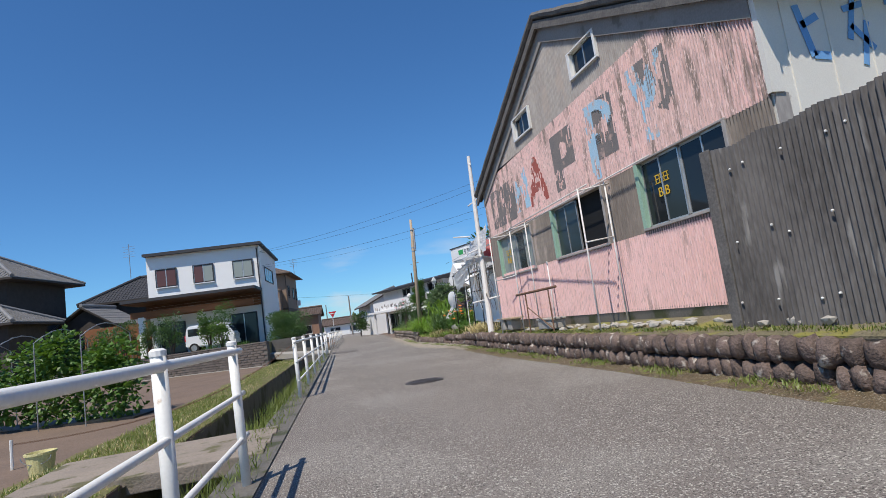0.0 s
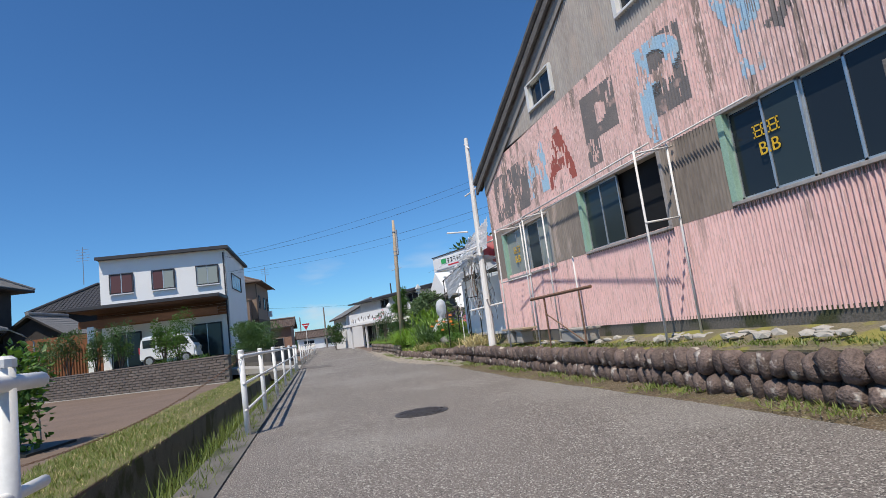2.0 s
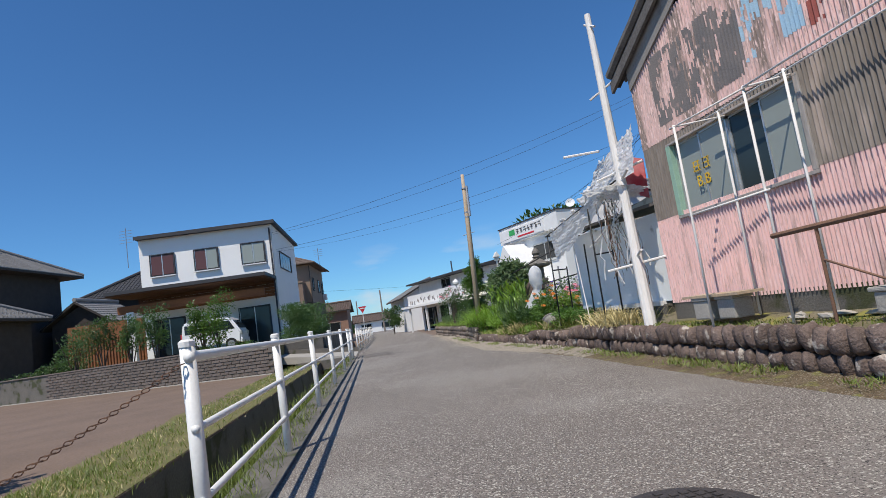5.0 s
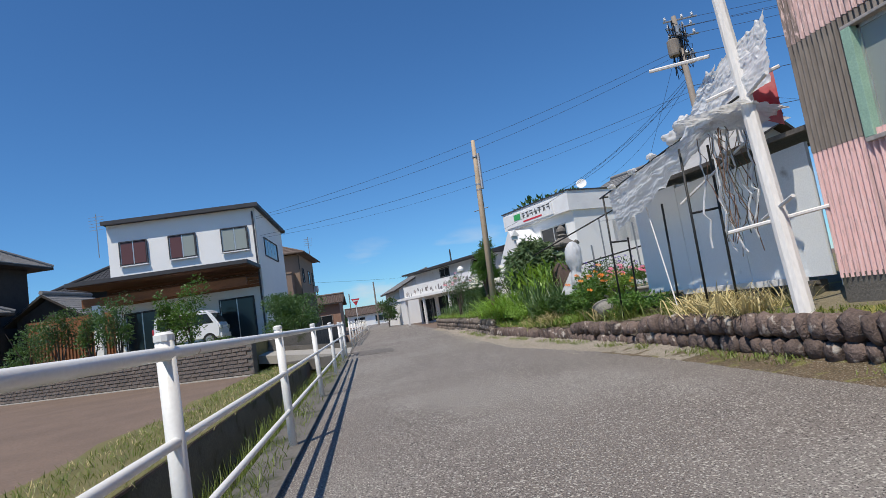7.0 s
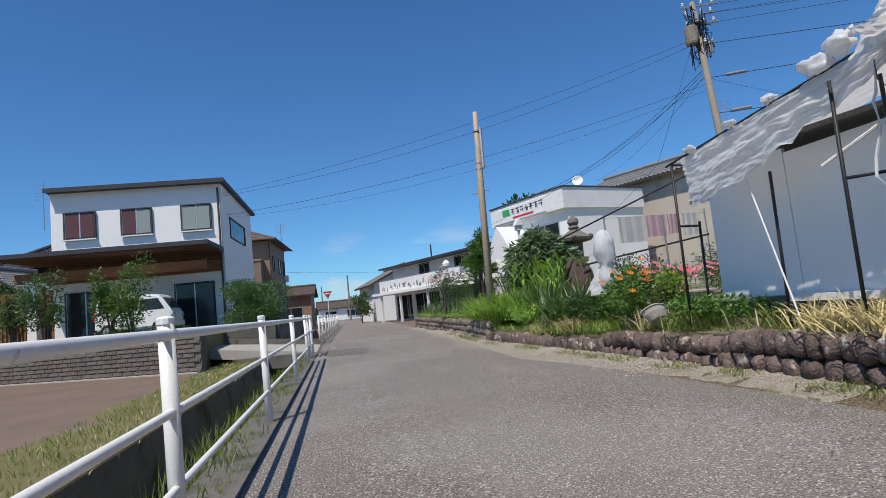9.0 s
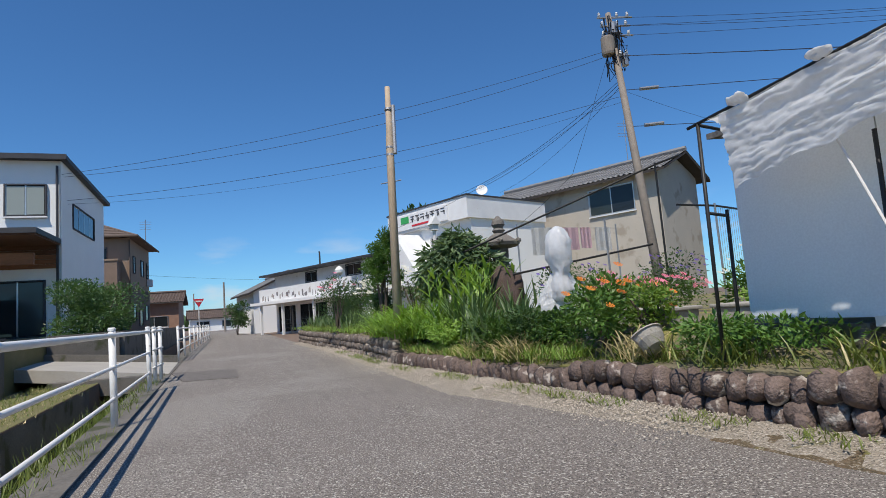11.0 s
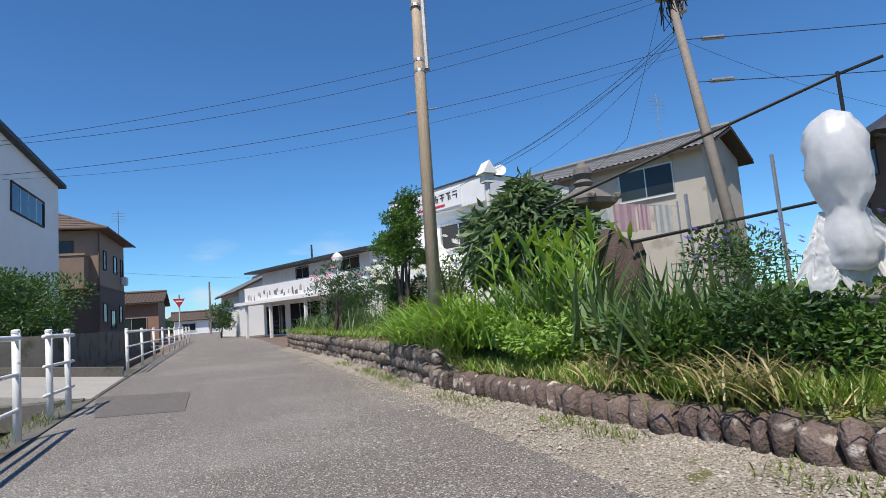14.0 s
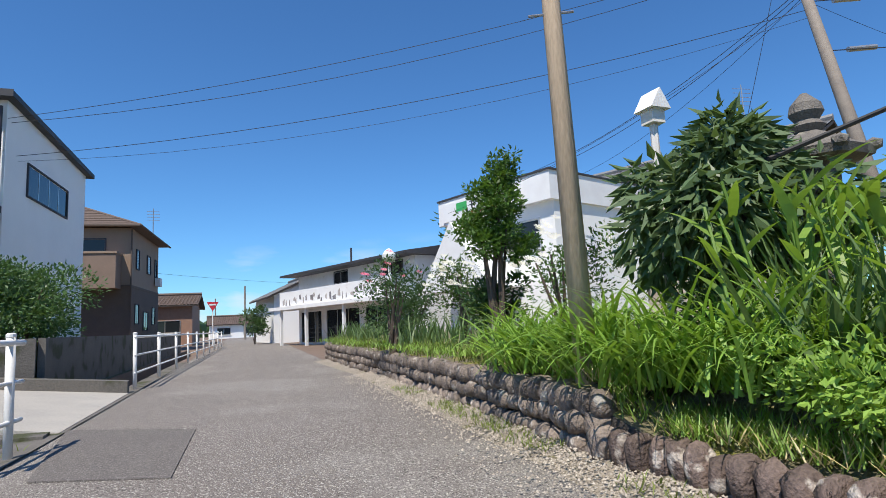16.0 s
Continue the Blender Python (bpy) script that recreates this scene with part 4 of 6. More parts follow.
part("porch_beam", box(B(), -HW - 0.5, -1.9, 3.55, -0.35, -1.7, 3.95, HM), WOODBAND, wt, "stained cedar porch beam")
part("porch_post", box(B(), -HW - 0.05, -1.95, 0.9, -HW + 0.3, -1.65, 3.6, HM), STUCCO, wt, "white porch pier")
for x0, x1 in ((-6.8, -5.2), (-2.2, -0.55)):
    face_window(wt, HM, x0, 1.1, x1, 3.1, SIGNINK, (GLASS, GLASSGR), sill=False, name="patio_door")
part("downpipe", tube(B(), [HM @ Vector((-0.1, -0.06, z)) for z in (1.0, 4.0, 7.5)], 0.05, 6), SIGNINK, wt)
part("annex_wall", box(B(), -HW - 4.2, 0.3, 0.9, -HW - 0.1, 0.6, 3.4, HM), WOODBAND, wt, "vertical wooden screen wall")
for i in range(26):
    part("slat", box(B(), -HW - 4.2 + i * 0.16, 0.24, 0.9, -HW - 4.12 + i * 0.16, 0.3, 2.6, HM), WOODBAND, wt)
# block retaining wall in front of the house: from the ditch corner to the far side of the field
BM_ = at(-1.95, 28.5, -36)
bw = thing("block_wall", (-6, 30.6, -0.2), "dark brown textured concrete block retaining wall", "block wall", kind="structure")
part("core", box(B(), -20, 0.02, -0.3, 0, 0.2, 1.0, BM_), CONC_DK, bw)
part("coping", box(B(), -20, -0.03, 1.0, 0.02, 0.22, 1.05, BM_), BLOCK, bw)
part("footing", box(B(), -20, -0.16, -0.3, 0, 0.0, -0.09, BM_), CONC, bw, "pale concrete footing strip")
bl = B()
box(bl, 0, 0, 0, 0.385, 0.03, 0.1, bevel=0.008)
box(bl, 0.05, -0.012, 0.02, 0.335, 0.0, 0.065)
blk = finish("brick", bl, BLOCK)
for j in range(9):
    for i in range(33):
        ob = new("brick", blk)
        ob.parent = bw

        ob.matrix_parent_inverse = Matrix.Translation(-bw.location)
        ob.matrix_basis = BM_ @ pose(-0.4 - i * 0.4 - (0.2 if j % 2 else 0), -0.008, -0.08 + j * 0.12)
yard = [(-1.98, 28.75), (-2.0, 33.9), (-0.3, 34.1), (0.8, 50), (1.3, 58), (-30, 58), (-18.0, 40.4)]
solo("house_yard", prism(B(), [(x, y, -0.3) for x, y in yard], (0, 0, 1.27)), TURF, "raised grassy yard behind the block wall", "yard", kind="structure")
bm = B()
for (x0, y0), (x1, y1) in zip(yard[1:4], yard[2:5]):
    d = Vector((x1 - x0, y1 - y0, 0)).normalized()
    w = Vector((d.y, -d.x, 0)) * 0.02
    prism(bm, [Vector((x0, y0, -0.3)) + w, Vector((x1, y1, -0.3)) + w, Vector((x1, y1, -0.3)) + w * 7, Vector((x0, y0, -0.3)) + w * 7], (0, 0, 1.34))
solo("yard_wall", bm, CONC_DK, "dark stained concrete retaining wall beside the ditch", "wall", kind="structure")

# brown house beyond
M2 = at(-1.5, 61.3, -6.9)
bh = thing("brown_house", (-4, 65, 0), "two-storey tan and dark brown house with a hipped roof", "house")
part("wall", box(B(), -9, 0, 4.1, 0, 8.6, 7.7, M2), TAN, bh, "tan upper siding")
part("lower_wall", box(B(), -9, 0.02, -0.2, 0.02, 8.62, 4.1, M2), TANLOW, bh, "dark brown lower siding")
part("belt_course", box(B(), -9.03, -0.05, 4.02, 0.05, 8.65, 4.16, M2), TANLOW, bh)
bm = B()
e = [M2 @ Vector(p) for p in ((-9.7, -0.7, 7.75), (0.7, -0.7, 7.75), (0.7, 9.3, 7.75), (-9.7, 9.3, 7.75))]
r0, r1 = M2 @ Vector((-4.5, 4.0, 10.0)), M2 @ Vector((-4.5, 4.9, 10.0))
v = [bm.verts.new(p) for p in e] + [bm.verts.new(r0), bm.verts.new(r1)]
for f in ((0, 1, 4), (1, 2, 5, 4), (2, 3, 5), (3, 0, 4, 5), (3, 2, 1, 0)):
    bm.faces.new([v[i] for i in f])
part("roof", bm, ROOFBR, bh, "brown hipped tile roof")
for i in range(12):
    f = 0.04 + i * 0.08
    for a, b, ra, rb in ((e[0], e[1], r0, r0), (e[1], e[2], r0, r1)):
        part("roof_course", tube(B(), [a.lerp(ra, f) + Vector((0, 0, 0.02)), b.lerp(rb, f) + Vector((0, 0, 0.02))], 0.03, 5), ROOFBR, bh)
part("hip_ridge", tube(B(), [e[1], r0], 0.09, 6), ROOFBR, bh)
part("gutter", tube(B(), [e[0], e[1], e[2]], 0.07, 6), TANLOW, bh, "dark brown gutter")
part("balcony", box(B(), -4.6, -1.3, 3.9, -0.5, -0.02, 5.95, M2), BALCONY, bh, "brown panelled balcony front")
part("balcony_rail", box(B(), -4.66, -1.36, 5.95, -0.44, -0.02, 6.08, M2), TAN, bh, "pale balcony top rail")
face_window(bh, M2, -4.0, 5.2, -1.4, 7.0, SIGNINK, GLASS, sill=False)
SB = M2 @ pose(0.0, 0, 0, 0, 0, 90)
for x0, z0, w in ((1.4, 5.3, 0.7), (4.6, 5.3, 1.0), (7.2, 5.3, 0.6), (1.2, 1.8, 1.0), (3.6, 1.4, 1.4), (6.4, 1.8, 1.0)):
    face_window(bh, SB @ pose(0, -0.03, 0), x0, z0, x0 + w, z0 + 1.2, SIGNINK, GLASS, sill=False)
part("ac_unit", box(B(), 0.05, 7.2, 4.6, 0.4, 8.0, 5.2, M2, bevel=0.03), SIGNWHITE, bh)
part("downpipe", tube(B(), [M2 @ Vector((0.06, -0.06, z)) for z in (0, 4, 7.6)], 0.05, 6), TANLOW, bh)
an = thing("tv_antenna", (-0.5, 64.5, 7.9), "thin metal television aerial on a roof", "antenna", "roof aerials")
part("mast", tube(B(), [(-0.5, 64.5, 7.7), (-0.5, 64.5, 9.6)], 0.03, 5), STEEL, an)
for i in range(4):
    part("element", tube(B(), [(-0.9, 64.5, 8.8 + i * 0.2), (-0.1, 64.5, 8.8 + i * 0.2)], 0.018, 4), STEEL, an)


def hip_house(name, m, w, d, h0, h1, wallm, roofm, label, wins=(), over=0.9, z0=-0.2):
    """A house under a hipped tile roof with stepped courses and ridge caps."""
    t = thing(name, m @ Vector((w / 2, d / 2, 0)), label, "house")
    part("wall", box(B(), 0, 0, z0, w, d, h0, m), wallm, t)
    e = [Vector(p) for p in ((-over, -over, h0), (w + over, -over, h0), (w + over, d + over, h0), (-over, d + over, h0))]
    r = [Vector((d / 2, d / 2, h1)), Vector((w - d / 2, d / 2, h1))]
    for a, b2, c2, d2 in ((e[0], e[1], r[1], r[0]), (e[1], e[2], r[1], r[1]), (e[2], e[3], r[0], r[1]), (e[3], e[0], r[0], r[0])):
        n = 12
        bm = B()
        for i in range(n):
            f, g = i / n, (i + 1) / n
            lift = Vector((0, 0, 0.05))
            prism(bm, [a.lerp(d2, f) + lift, b2.lerp(c2, f) + lift, b2.lerp(c2, g) + lift * 0.2, a.lerp(d2, g) + lift * 0.2], (0, 0, -0.05), m) if (b2.lerp(c2, g) - a.lerp(d2, g)).length > 0.02 else None
        part("roof", bm, roofm, t)
        k = int((b2 - a).length / 0.3)
        for i in range(1, k):
            p = a.lerp(b2, i / k)
            u = min(1.0, min(i, k - i) / k * (b2 - a).length / (d / 2 + over))
            inward = (d2.lerp(c2, 0.5) - a.lerp(b2, 0.5))
            inward = Vector((inward.x, 0, inward.z)) if abs((b2 - a).y) > abs((b2 - a).x) else Vector((0, inward.y, inward.z))
            part("tile_rib", tube(B(), [m @ (p + Vector((0, 0, 0.05))), m @ (p + inward * u * 0.98 + Vector((0, 0, 0.05)))], 0.04, 4), roofm, t)
    for a, b2 in ((e[0], r[0]), (e[1], r[1]), (e[2], r[1]), (e[3], r[0]), (r[0], r[1])):
        part("ridge", tube(B(), [m @ (a + Vector((0, 0, 0.1))), m @ (b2 + Vector((0, 0, 0.14)))], 0.13, 7), roofm, t)
    part("eave_board", box(B(), -over, -over, h0 - 0.14, w + over, d + over, h0 - 0.01, m), DARKWOOD, t)
    for x0, zz, x1, z1 in wins:
        face_window(t, m @ pose(0, -0.01, 0), x0, zz, x1, z1, DARKWOOD, (GLASSGR, GLASS), panes=4)
    return t


def simple_house(name, m, w, d, h0, h1, wallm, roofm, label, wins=(), over=0.7, ridge_x=True, z0=-0.2, tiles=0.3):
    """A gabled house: front on m's xz plane, width w along x, depth d; ridge along x."""
    t = thing(name, m @ Vector((w / 2, d / 2, 0)), label, "house")
    part("wall", box(B(), 0, 0, z0, w, d, h0, m), wallm, t)
    bm = B()
    prism(bm, [(0, 0.001, h0), (0, d / 2, h1 - 0.2), (0, d - 0.001, h0)], (w, 0, 0), m)
    part("gable_wall", bm, wallm, t)
    for s in (0, 1):
        y0 = -over if s == 0 else d + over
        zz = h0 - (h1 - h0) * over / (d / 2)
        a, r = Vector((-over, y0, zz + 0.12)), Vector((-over, d / 2, h1 + 0.12))
        sl = (r - a)
        bm = B()
        wave(bm, m @ a, m.to_3x3() @ Vector((1, 0, 0)), (m.to_3x3() @ sl).normalized(), (0, 0, 1), 0, w + 2 * over, flat(0), flat(sl.length), pitch=tiles, depth=0.035, steps=6, rise=1)
        part("roof", bm, roofm, t)
        part("roof_deck", prism(B(), [a + Vector((0, 0, -0.05)), r + Vector((0, 0, -0.05)), r + Vector((0, 0, -0.16)), a + Vector((0, 0, -0.16))], (w + 2 * over, 0, 0), m), DARKWOOD, t)
        n = int(sl.length / 0.3)
        for i in range(1, n):
            p = a + sl * i / n + Vector((0, 0, 0.025))
            part("tile_course", tube(B(), [m @ p, m @ (p + Vector((w + 2 * over, 0, 0)))], 0.022, 4), roofm, t)
    part("ridge", tube(B(), [m @ Vector((-over, d / 2, h1 + 0.22)), m @ Vector((w + over, d / 2, h1 + 0.22))], 0.14, 8), roofm, t)
    for x0, zz, x1, z1 in wins:
        face_window(t, m @ pose(0, -0.01, 0), x0, zz, x1, z1, SIGNINK if wallm is DARKWOOD else ALU, (GLASSGR, GLASS))
    return t


# old tiled house behind the garden, its front runs from the shop towards the pole
OM = at(19.84, 46.2, -70.7)
simple_house("old_house", OM, 11.2, 5.0, 7.3, 8.3, PLASTER, KAWARA, "old beige plastered house with a grey tiled roof", ((0.8, 5.4, 3.2, 6.7), (7.2, 5.4, 9.8, 6.8)), over=0.6)
hip_house("tiled_house", at(-29.6, 48.2, -10), 9.4, 7, 8.0, 10.6, DARKWOOD, KAWARA, "dark timber two-storey house with heavy grey tiled roof", ((5.0, 5.4, 6.8, 6.9), (7.0, 5.4, 8.8, 6.9)), over=1.1)
hip_house("tiled_annex", at(-28.0, 44.0, -10), 9.6, 4, 4.5, 5.9, DARKWOOD, KAWARA, "low dark annex with grey tiled roof", ((6, 1.2, 8, 2.6),), over=0.8)
hip_house("hipped_house", at(-19.0, 58, -6), 8.6, 7, 6.5, 8.9, DARKWOOD, ROOFDK, "dark timber house with a charcoal hipped roof", (), over=0.6)
simple_house("small_gable_house", at(-14.8, 50, 78), 4, 4.0, 4.3, 5.6, DARKWOOD, KAWARA, "small dark timber outbuilding with grey tiled gable roof", (), over=0.5)
# brown sided apartment house behind the garden
AM = pose(29.5, 31.2, 0.95, 0, 0, -130)
ap = thing("brown_apartment", (31, 29, 0), "brown sided two-storey house with brick-pattern lower walls", "house")
part("wall", box(B(), -6, 0, 3.9, 0, 9, 6.0, AM), TANLOW, ap, "plain brown upper siding")
part("wall", box(B(), -6, 0, -1.2, 0, 9, 3.9, AM), BRICKY, ap, "brick-pattern siding")
part("wall", box(B(), -6.01, -0.012, -1.2, 0.012, 0, 6.0, AM), TANLOW, ap, "dark brown siding")
bm = B()
e = [AM @ Vector(p) for p in ((-7, -0.9, 5.9), (0.9, -0.9, 5.9), (0.9, 9.9, 5.9), (-7, 9.9, 5.9))]
v = [bm.verts.new(p) for p in e] + [bm.verts.new(AM @ Vector((-3, 3.5, 8.6))), bm.verts.new(AM @ Vector((-3, 6, 8.6)))]
for f in ((0, 1, 4), (1, 2, 5, 4), (2, 3, 5), (3, 0, 4, 5), (3, 2, 1, 0)):
    bm.faces.new([v[i] for i in f])
part("roof", bm, ROOFDK, ap)
for x0, z0, w, h in ((-5.2, 4.2, 1.4, 1.2), (-2.8, 4.4, 1.6, 1.3), (-3.4, 1.2, 1.0, 2.0), (-1.2, 1.4, 0.7, 1.2)):
    face_window(ap, AM @ pose(0, -0.012, 0), x0, z0, x0 + w, z0 + h, SIGNINK, GLASS, sill=False)
AS = AM @ pose(0, 0, 0, 0, 0, 90)
for x0, z0, w in ((1.2, 4.3, 0.8), (5, 4.3, 0.8)):
    face_window(ap, AS @ pose(0, -0.01, 0), x0, z0, x0 + w, z0 + 1.1, SIGNINK, GLASS, sill=False)
for y, z in ((0.8, 1.7), (1.9, 2.4), (2.3, 1.2)):
    part("vent_hood", box(B(), y, -0.2, z, y + 0.22, -0.01, z + 0.3, AS, bevel=0.04), SIGNWHITE, ap)

# sign shop: white flat-roofed building with a sign band
PM = at(12.5, 45.3, -75) @ Matrix.Diagonal((1.28, 1, 1, 1))
sh = thing("sign_shop", (14, 43, 0), "white flat-roofed shop with a long faded sign band", "shop")
part("wall", box(B(), 0, 0.3, -0.2, 5.0, 6, 5.6, PM), STUCCO, sh)
part("parapet", box(B(), -0.1, 0.0, 5.3, 5.1, 6, 6.4, PM), SIGNWHITE, sh)
part("coping", box(B(), -0.14, -0.05, 6.4, 5.14, 6.05, 6.47, PM), ROOFDK, sh)
part("sign_board", box(B(), 0.2, -0.06, 5.4, 4.0, -0.005, 6.2, PM), SIGNWHITE, sh, "white sign board with green and black characters")
SF = PM @ Matrix(((1, 0, 0, 0), (0, 0, -1, -0.066), (0, 1, 0, 0), (0, 0, 0, 1)))
part("sign_patch", box(B(), 0.95, -0.075, 5.75, 1.5, -0.065, 6.12, PM), SIGNGREEN, sh, "green sign panel")
for i in range(7):
    q = 1.62 + i * 0.33
    bm = B()
    for k, (a, b, c, d) in enumerate(((0.02, 0.28, 0.26, 0.33), (0.11, 0.0, 0.17, 0.33), (0.02, 0.14, 0.26, 0.18), (0.2, 0.0, 0.25, 0.2))):
        if (i + k) % 4 != 3:
            box(bm, q + a, -0.075, 5.74 + b, q + c, -0.065, 5.74 + d, PM)
    part("sign_character", bm, SIGNINK, sh)
part("sign_bar", box(B(), 1.7, -0.075, 5.5, 3.2, -0.065, 5.6, PM), SIGNRED, sh, "red sign stripe")
face_window(sh, PM @ pose(0, 0.3, 0), 2.6, 3.6, 4.4, 4.7, ALU, GLASS)
part("white_gable", prism(B(), [(0.2, -1.5, 2.2), (1.9, -1.5, 5.0), (3.6, -1.5, 2.2)], (0, 1.8, 0), PM), SIGNWHITE, sh, "white tented gable front")
dsh = thing("satellite_dish", (15.7, 40.1, 6.4), "small white satellite dish on the roof", "dish")
bm = B()
lathe(bm, [(0.02, 0), (0.2, 0.04), (0.3, 0.1), (0.29, 0.11), (0.02, 0.02)], (0, 0, 0), 14)
bmesh.ops.transform(bm, matrix=pose(15.7, 40.0, 6.85, 70, 0, -30), verts=bm.verts)
part("bowl", bm, SIGNWHITE, dsh)
part("stem", tube(B(), [(15.7, 40.1, 6.3), (15.7, 40.1, 6.85)], 0.03, 6), STEEL, dsh)

# long white shop further down the road
LM = at(7.75, 58.6, -72.8)
lw = thing("roadside_shop", (9, 52, 0), "long white weathered shop with a peeling lettered band", "shop")
part("wall", box(B(), 0, 0.5, -0.2, 12.2, 7, 4.3, LM), SIGNWHITE, lw)
part("roof", prism(B(), [(-0.6, -0.5, 4.35), (-0.6, 3.6, 5.0), (-0.6, 7.5, 4.35), (-0.6, 7.5, 4.25), (-0.6, -0.5, 4.23)], (13.3, 0, 0), LM), ROOFDK, lw)
part("sign_band", box(B(), -0.2, -0.7, 2.35, 11.8, -0.62, 3.25, LM), SIGNWHITE, lw, "white band with flaking grey letters")
part("canopy", box(B(), -1.2, -1.0, 2.15, 12.0, 0.5, 2.35, LM), SIGNWHITE, lw)
rf = random.Random(71)
for i in range(25):
    a, w, z, h = 0.3 + i * 0.44 + rf.uniform(-0.1, 0.1), rf.uniform(0.1, 0.34), rf.uniform(2.42, 2.8), rf.uniform(0.15, 0.42)
    bm = B()
    prism(bm, [(a, -0.702, z), (a + w, -0.702, z + rf.uniform(-0.1, 0.1)), (a + w * rf.uniform(0.6, 1.1), -0.702, z + h), (a + w * rf.uniform(-0.2, 0.4), -0.702, z + h * rf.uniform(0.6, 1.0))], (0, -0.008, 0), LM)
    part("sign_flake", bm, INK if i % 3 else GREYC, lw)
for x0, x1 in ((0.4, 3.0), (3.6, 7.2), (7.8, 11)):
    face_window(lw, LM @ pose(0, 0.5, 0), x0, 0.1, x1, 2.0, SIGNWHITE, GLASS, panes=3, sill=False)
for x in (0.0, 3.3, 7.5):
    part("post", box(B(), x, -0.8, -0.1, x + 0.15, -0.65, 2.2, LM), SIGNWHITE, lw)
for x0, x1 in ((4.6, 6.0), (9.6, 11.2)):
    face_window(lw, LM @ pose(0, 0.5, 0), x0, 3.45, x1, 4.1, SIGNINK, GLASS, sill=False)
part("flue", tube(B(), [LM @ Vector((4, 2, 4.6)), LM @ Vector((4, 2, 5.7))], 0.06, 6), ROOFDK, lw)
simple_house("far_white_house", at(7.0, 74, -86), 8, 6, 3.6, 5.0, STUCCO, KAWARA, "distant white house with a grey roof", ((1, 1, 3, 2.2),), over=0.5)
simple_house("far_house", at(4.2, 120, 0), 9, 8, 2.3, 3.5, STUCCO, ROOFBR, "distant pale house at the end of the road", ((1, 0.6, 3, 1.7), (5, 0.6, 8, 1.7)), over=0.5)
simple_house("far_tan_house", at(-12, 118, 0), 11, 8, 2.6, 3.8, TAN, ROOFDK, "distant tan house with dark roof", ((1, 0.6, 3, 1.7),), over=0.5)
simple_house("red_brown_house", at(-5.5, 78, -4), 7.4, 9, 3.6, 4.6, BRICKY, ROOFBR, "red-brown house with a low roof and carport", ((1, 1.2, 3, 2.2), (4, 1.2, 6.4, 2.2)), over=0.5)
tg = thing("stop_sign", (3.3, 70, 0), "red inverted-triangle stop sign on a pole", "road sign")
part("pole", tube(B(), [(3.4, 70, -0.1), (3.4, 70, 3.3)], 0.04, 8), SIGNWHITE, tg)
part("plate", prism(B(), [(2.95, 69.9, 3.4), (3.85, 69.9, 3.4), (3.4, 69.9, 2.65)], (0, 0.02, 0)), SIGNRED, tg)
part("plate_bar", box(B(), 3.15, 69.885, 3.12, 3.65, 69.898, 3.24), SIGNWHITE, tg)
bm = B()
r8 = random.Random(8)
for i in range(60):
    blob(bm, (-60 + i * 2.4 + r8.uniform(-1, 1), 190 + r8.uniform(-15, 15), 1.5), (2.6, 2, r8.uniform(1.5, 4)), i, 1, 0.4)
tagged(part("far_trees", bm, LEAFDK), "hazy line of distant trees and hedges", "trees", kind="stuff")


# ---- parked van ----
def van(m, label):
    t = thing("van", m.translation, label, "car")
    prof = [(-1.65, 0.3), (-1.7, 0.85), (-1.62, 1.05), (-1.2, 1.7), (-1.0, 1.82), (1.2, 1.86), (1.55, 1.75), (1.68, 1.0), (1.68, 0.35)]
    bm = B()
    prism(bm, [(x, -0.72, z) for x, z in prof], (0, 1.44, 0), m)
    bmesh.ops.bevel(bm, geom=bm.edges[:], offset=0.07, segments=2, affect="EDGES")
    part("body", bm, CARWHITE, t, smooth=False)
    for s in (-1, 1):
        for x0, x1, z1 in ((-1.08, -0.3, 1.62), (-0.2, 0.6, 1.66), (0.7, 1.45, 1.62)):
            part("side_window", prism(B(), [(x0 - (0.28 if x0 < -1 else 0), 0.722 * s, 1.12), (x0, 0.722 * s, z1), (x1, 0.722 * s, z1), (x1, 0.722 * s, 1.12)], (0, 0.006 * s, 0), m), GLASS, t)
        for x in (-1.1, 1.1):
            bm = B()
            tube(bm, [m @ Vector((x, 0.58 * s, 0.29)), m @ Vector((x, 0.75 * s, 0.29))], 0.29, 18)
            w = part("wheel", bm, RUBBER, t)
            part("rim", tube(B(), [m @ Vector((x, 0.7 * s, 0.29)), m @ Vector((x, 0.76 * s, 0.29))], 0.18, 12), STEEL, w)
        part("headlight", box(B(), -1.72, 0.4 * s, 0.75, -1.64, 0.68 * s, 0.95, m, bevel=0.02), GLASSLT, t)
        part("tail_light", box(B(), 1.66, 0.55 * s, 0.8, 1.71, 0.68 * s, 1.2, m), SIGNRED, t)
    part("windscreen", prism(B(), [(-1.58, -0.6, 1.12), (-1.58, 0.6, 1.12), (-1.25, 0.56, 1.62), (-1.25, -0.56, 1.62)], (-0.02, 0, 0.02), m), GLASS, t)
    part("bumper", box(B(), -1.74, -0.7, 0.3, -1.64, 0.7, 0.55, m, bevel=0.03), CARWHITE, t)


van(pose(-5.7, 38.2, 0.975, 0, 0, 172) @ Matrix.Diagonal((0.88, 0.9, 0.88, 1)), "white kei van parked under the porch")


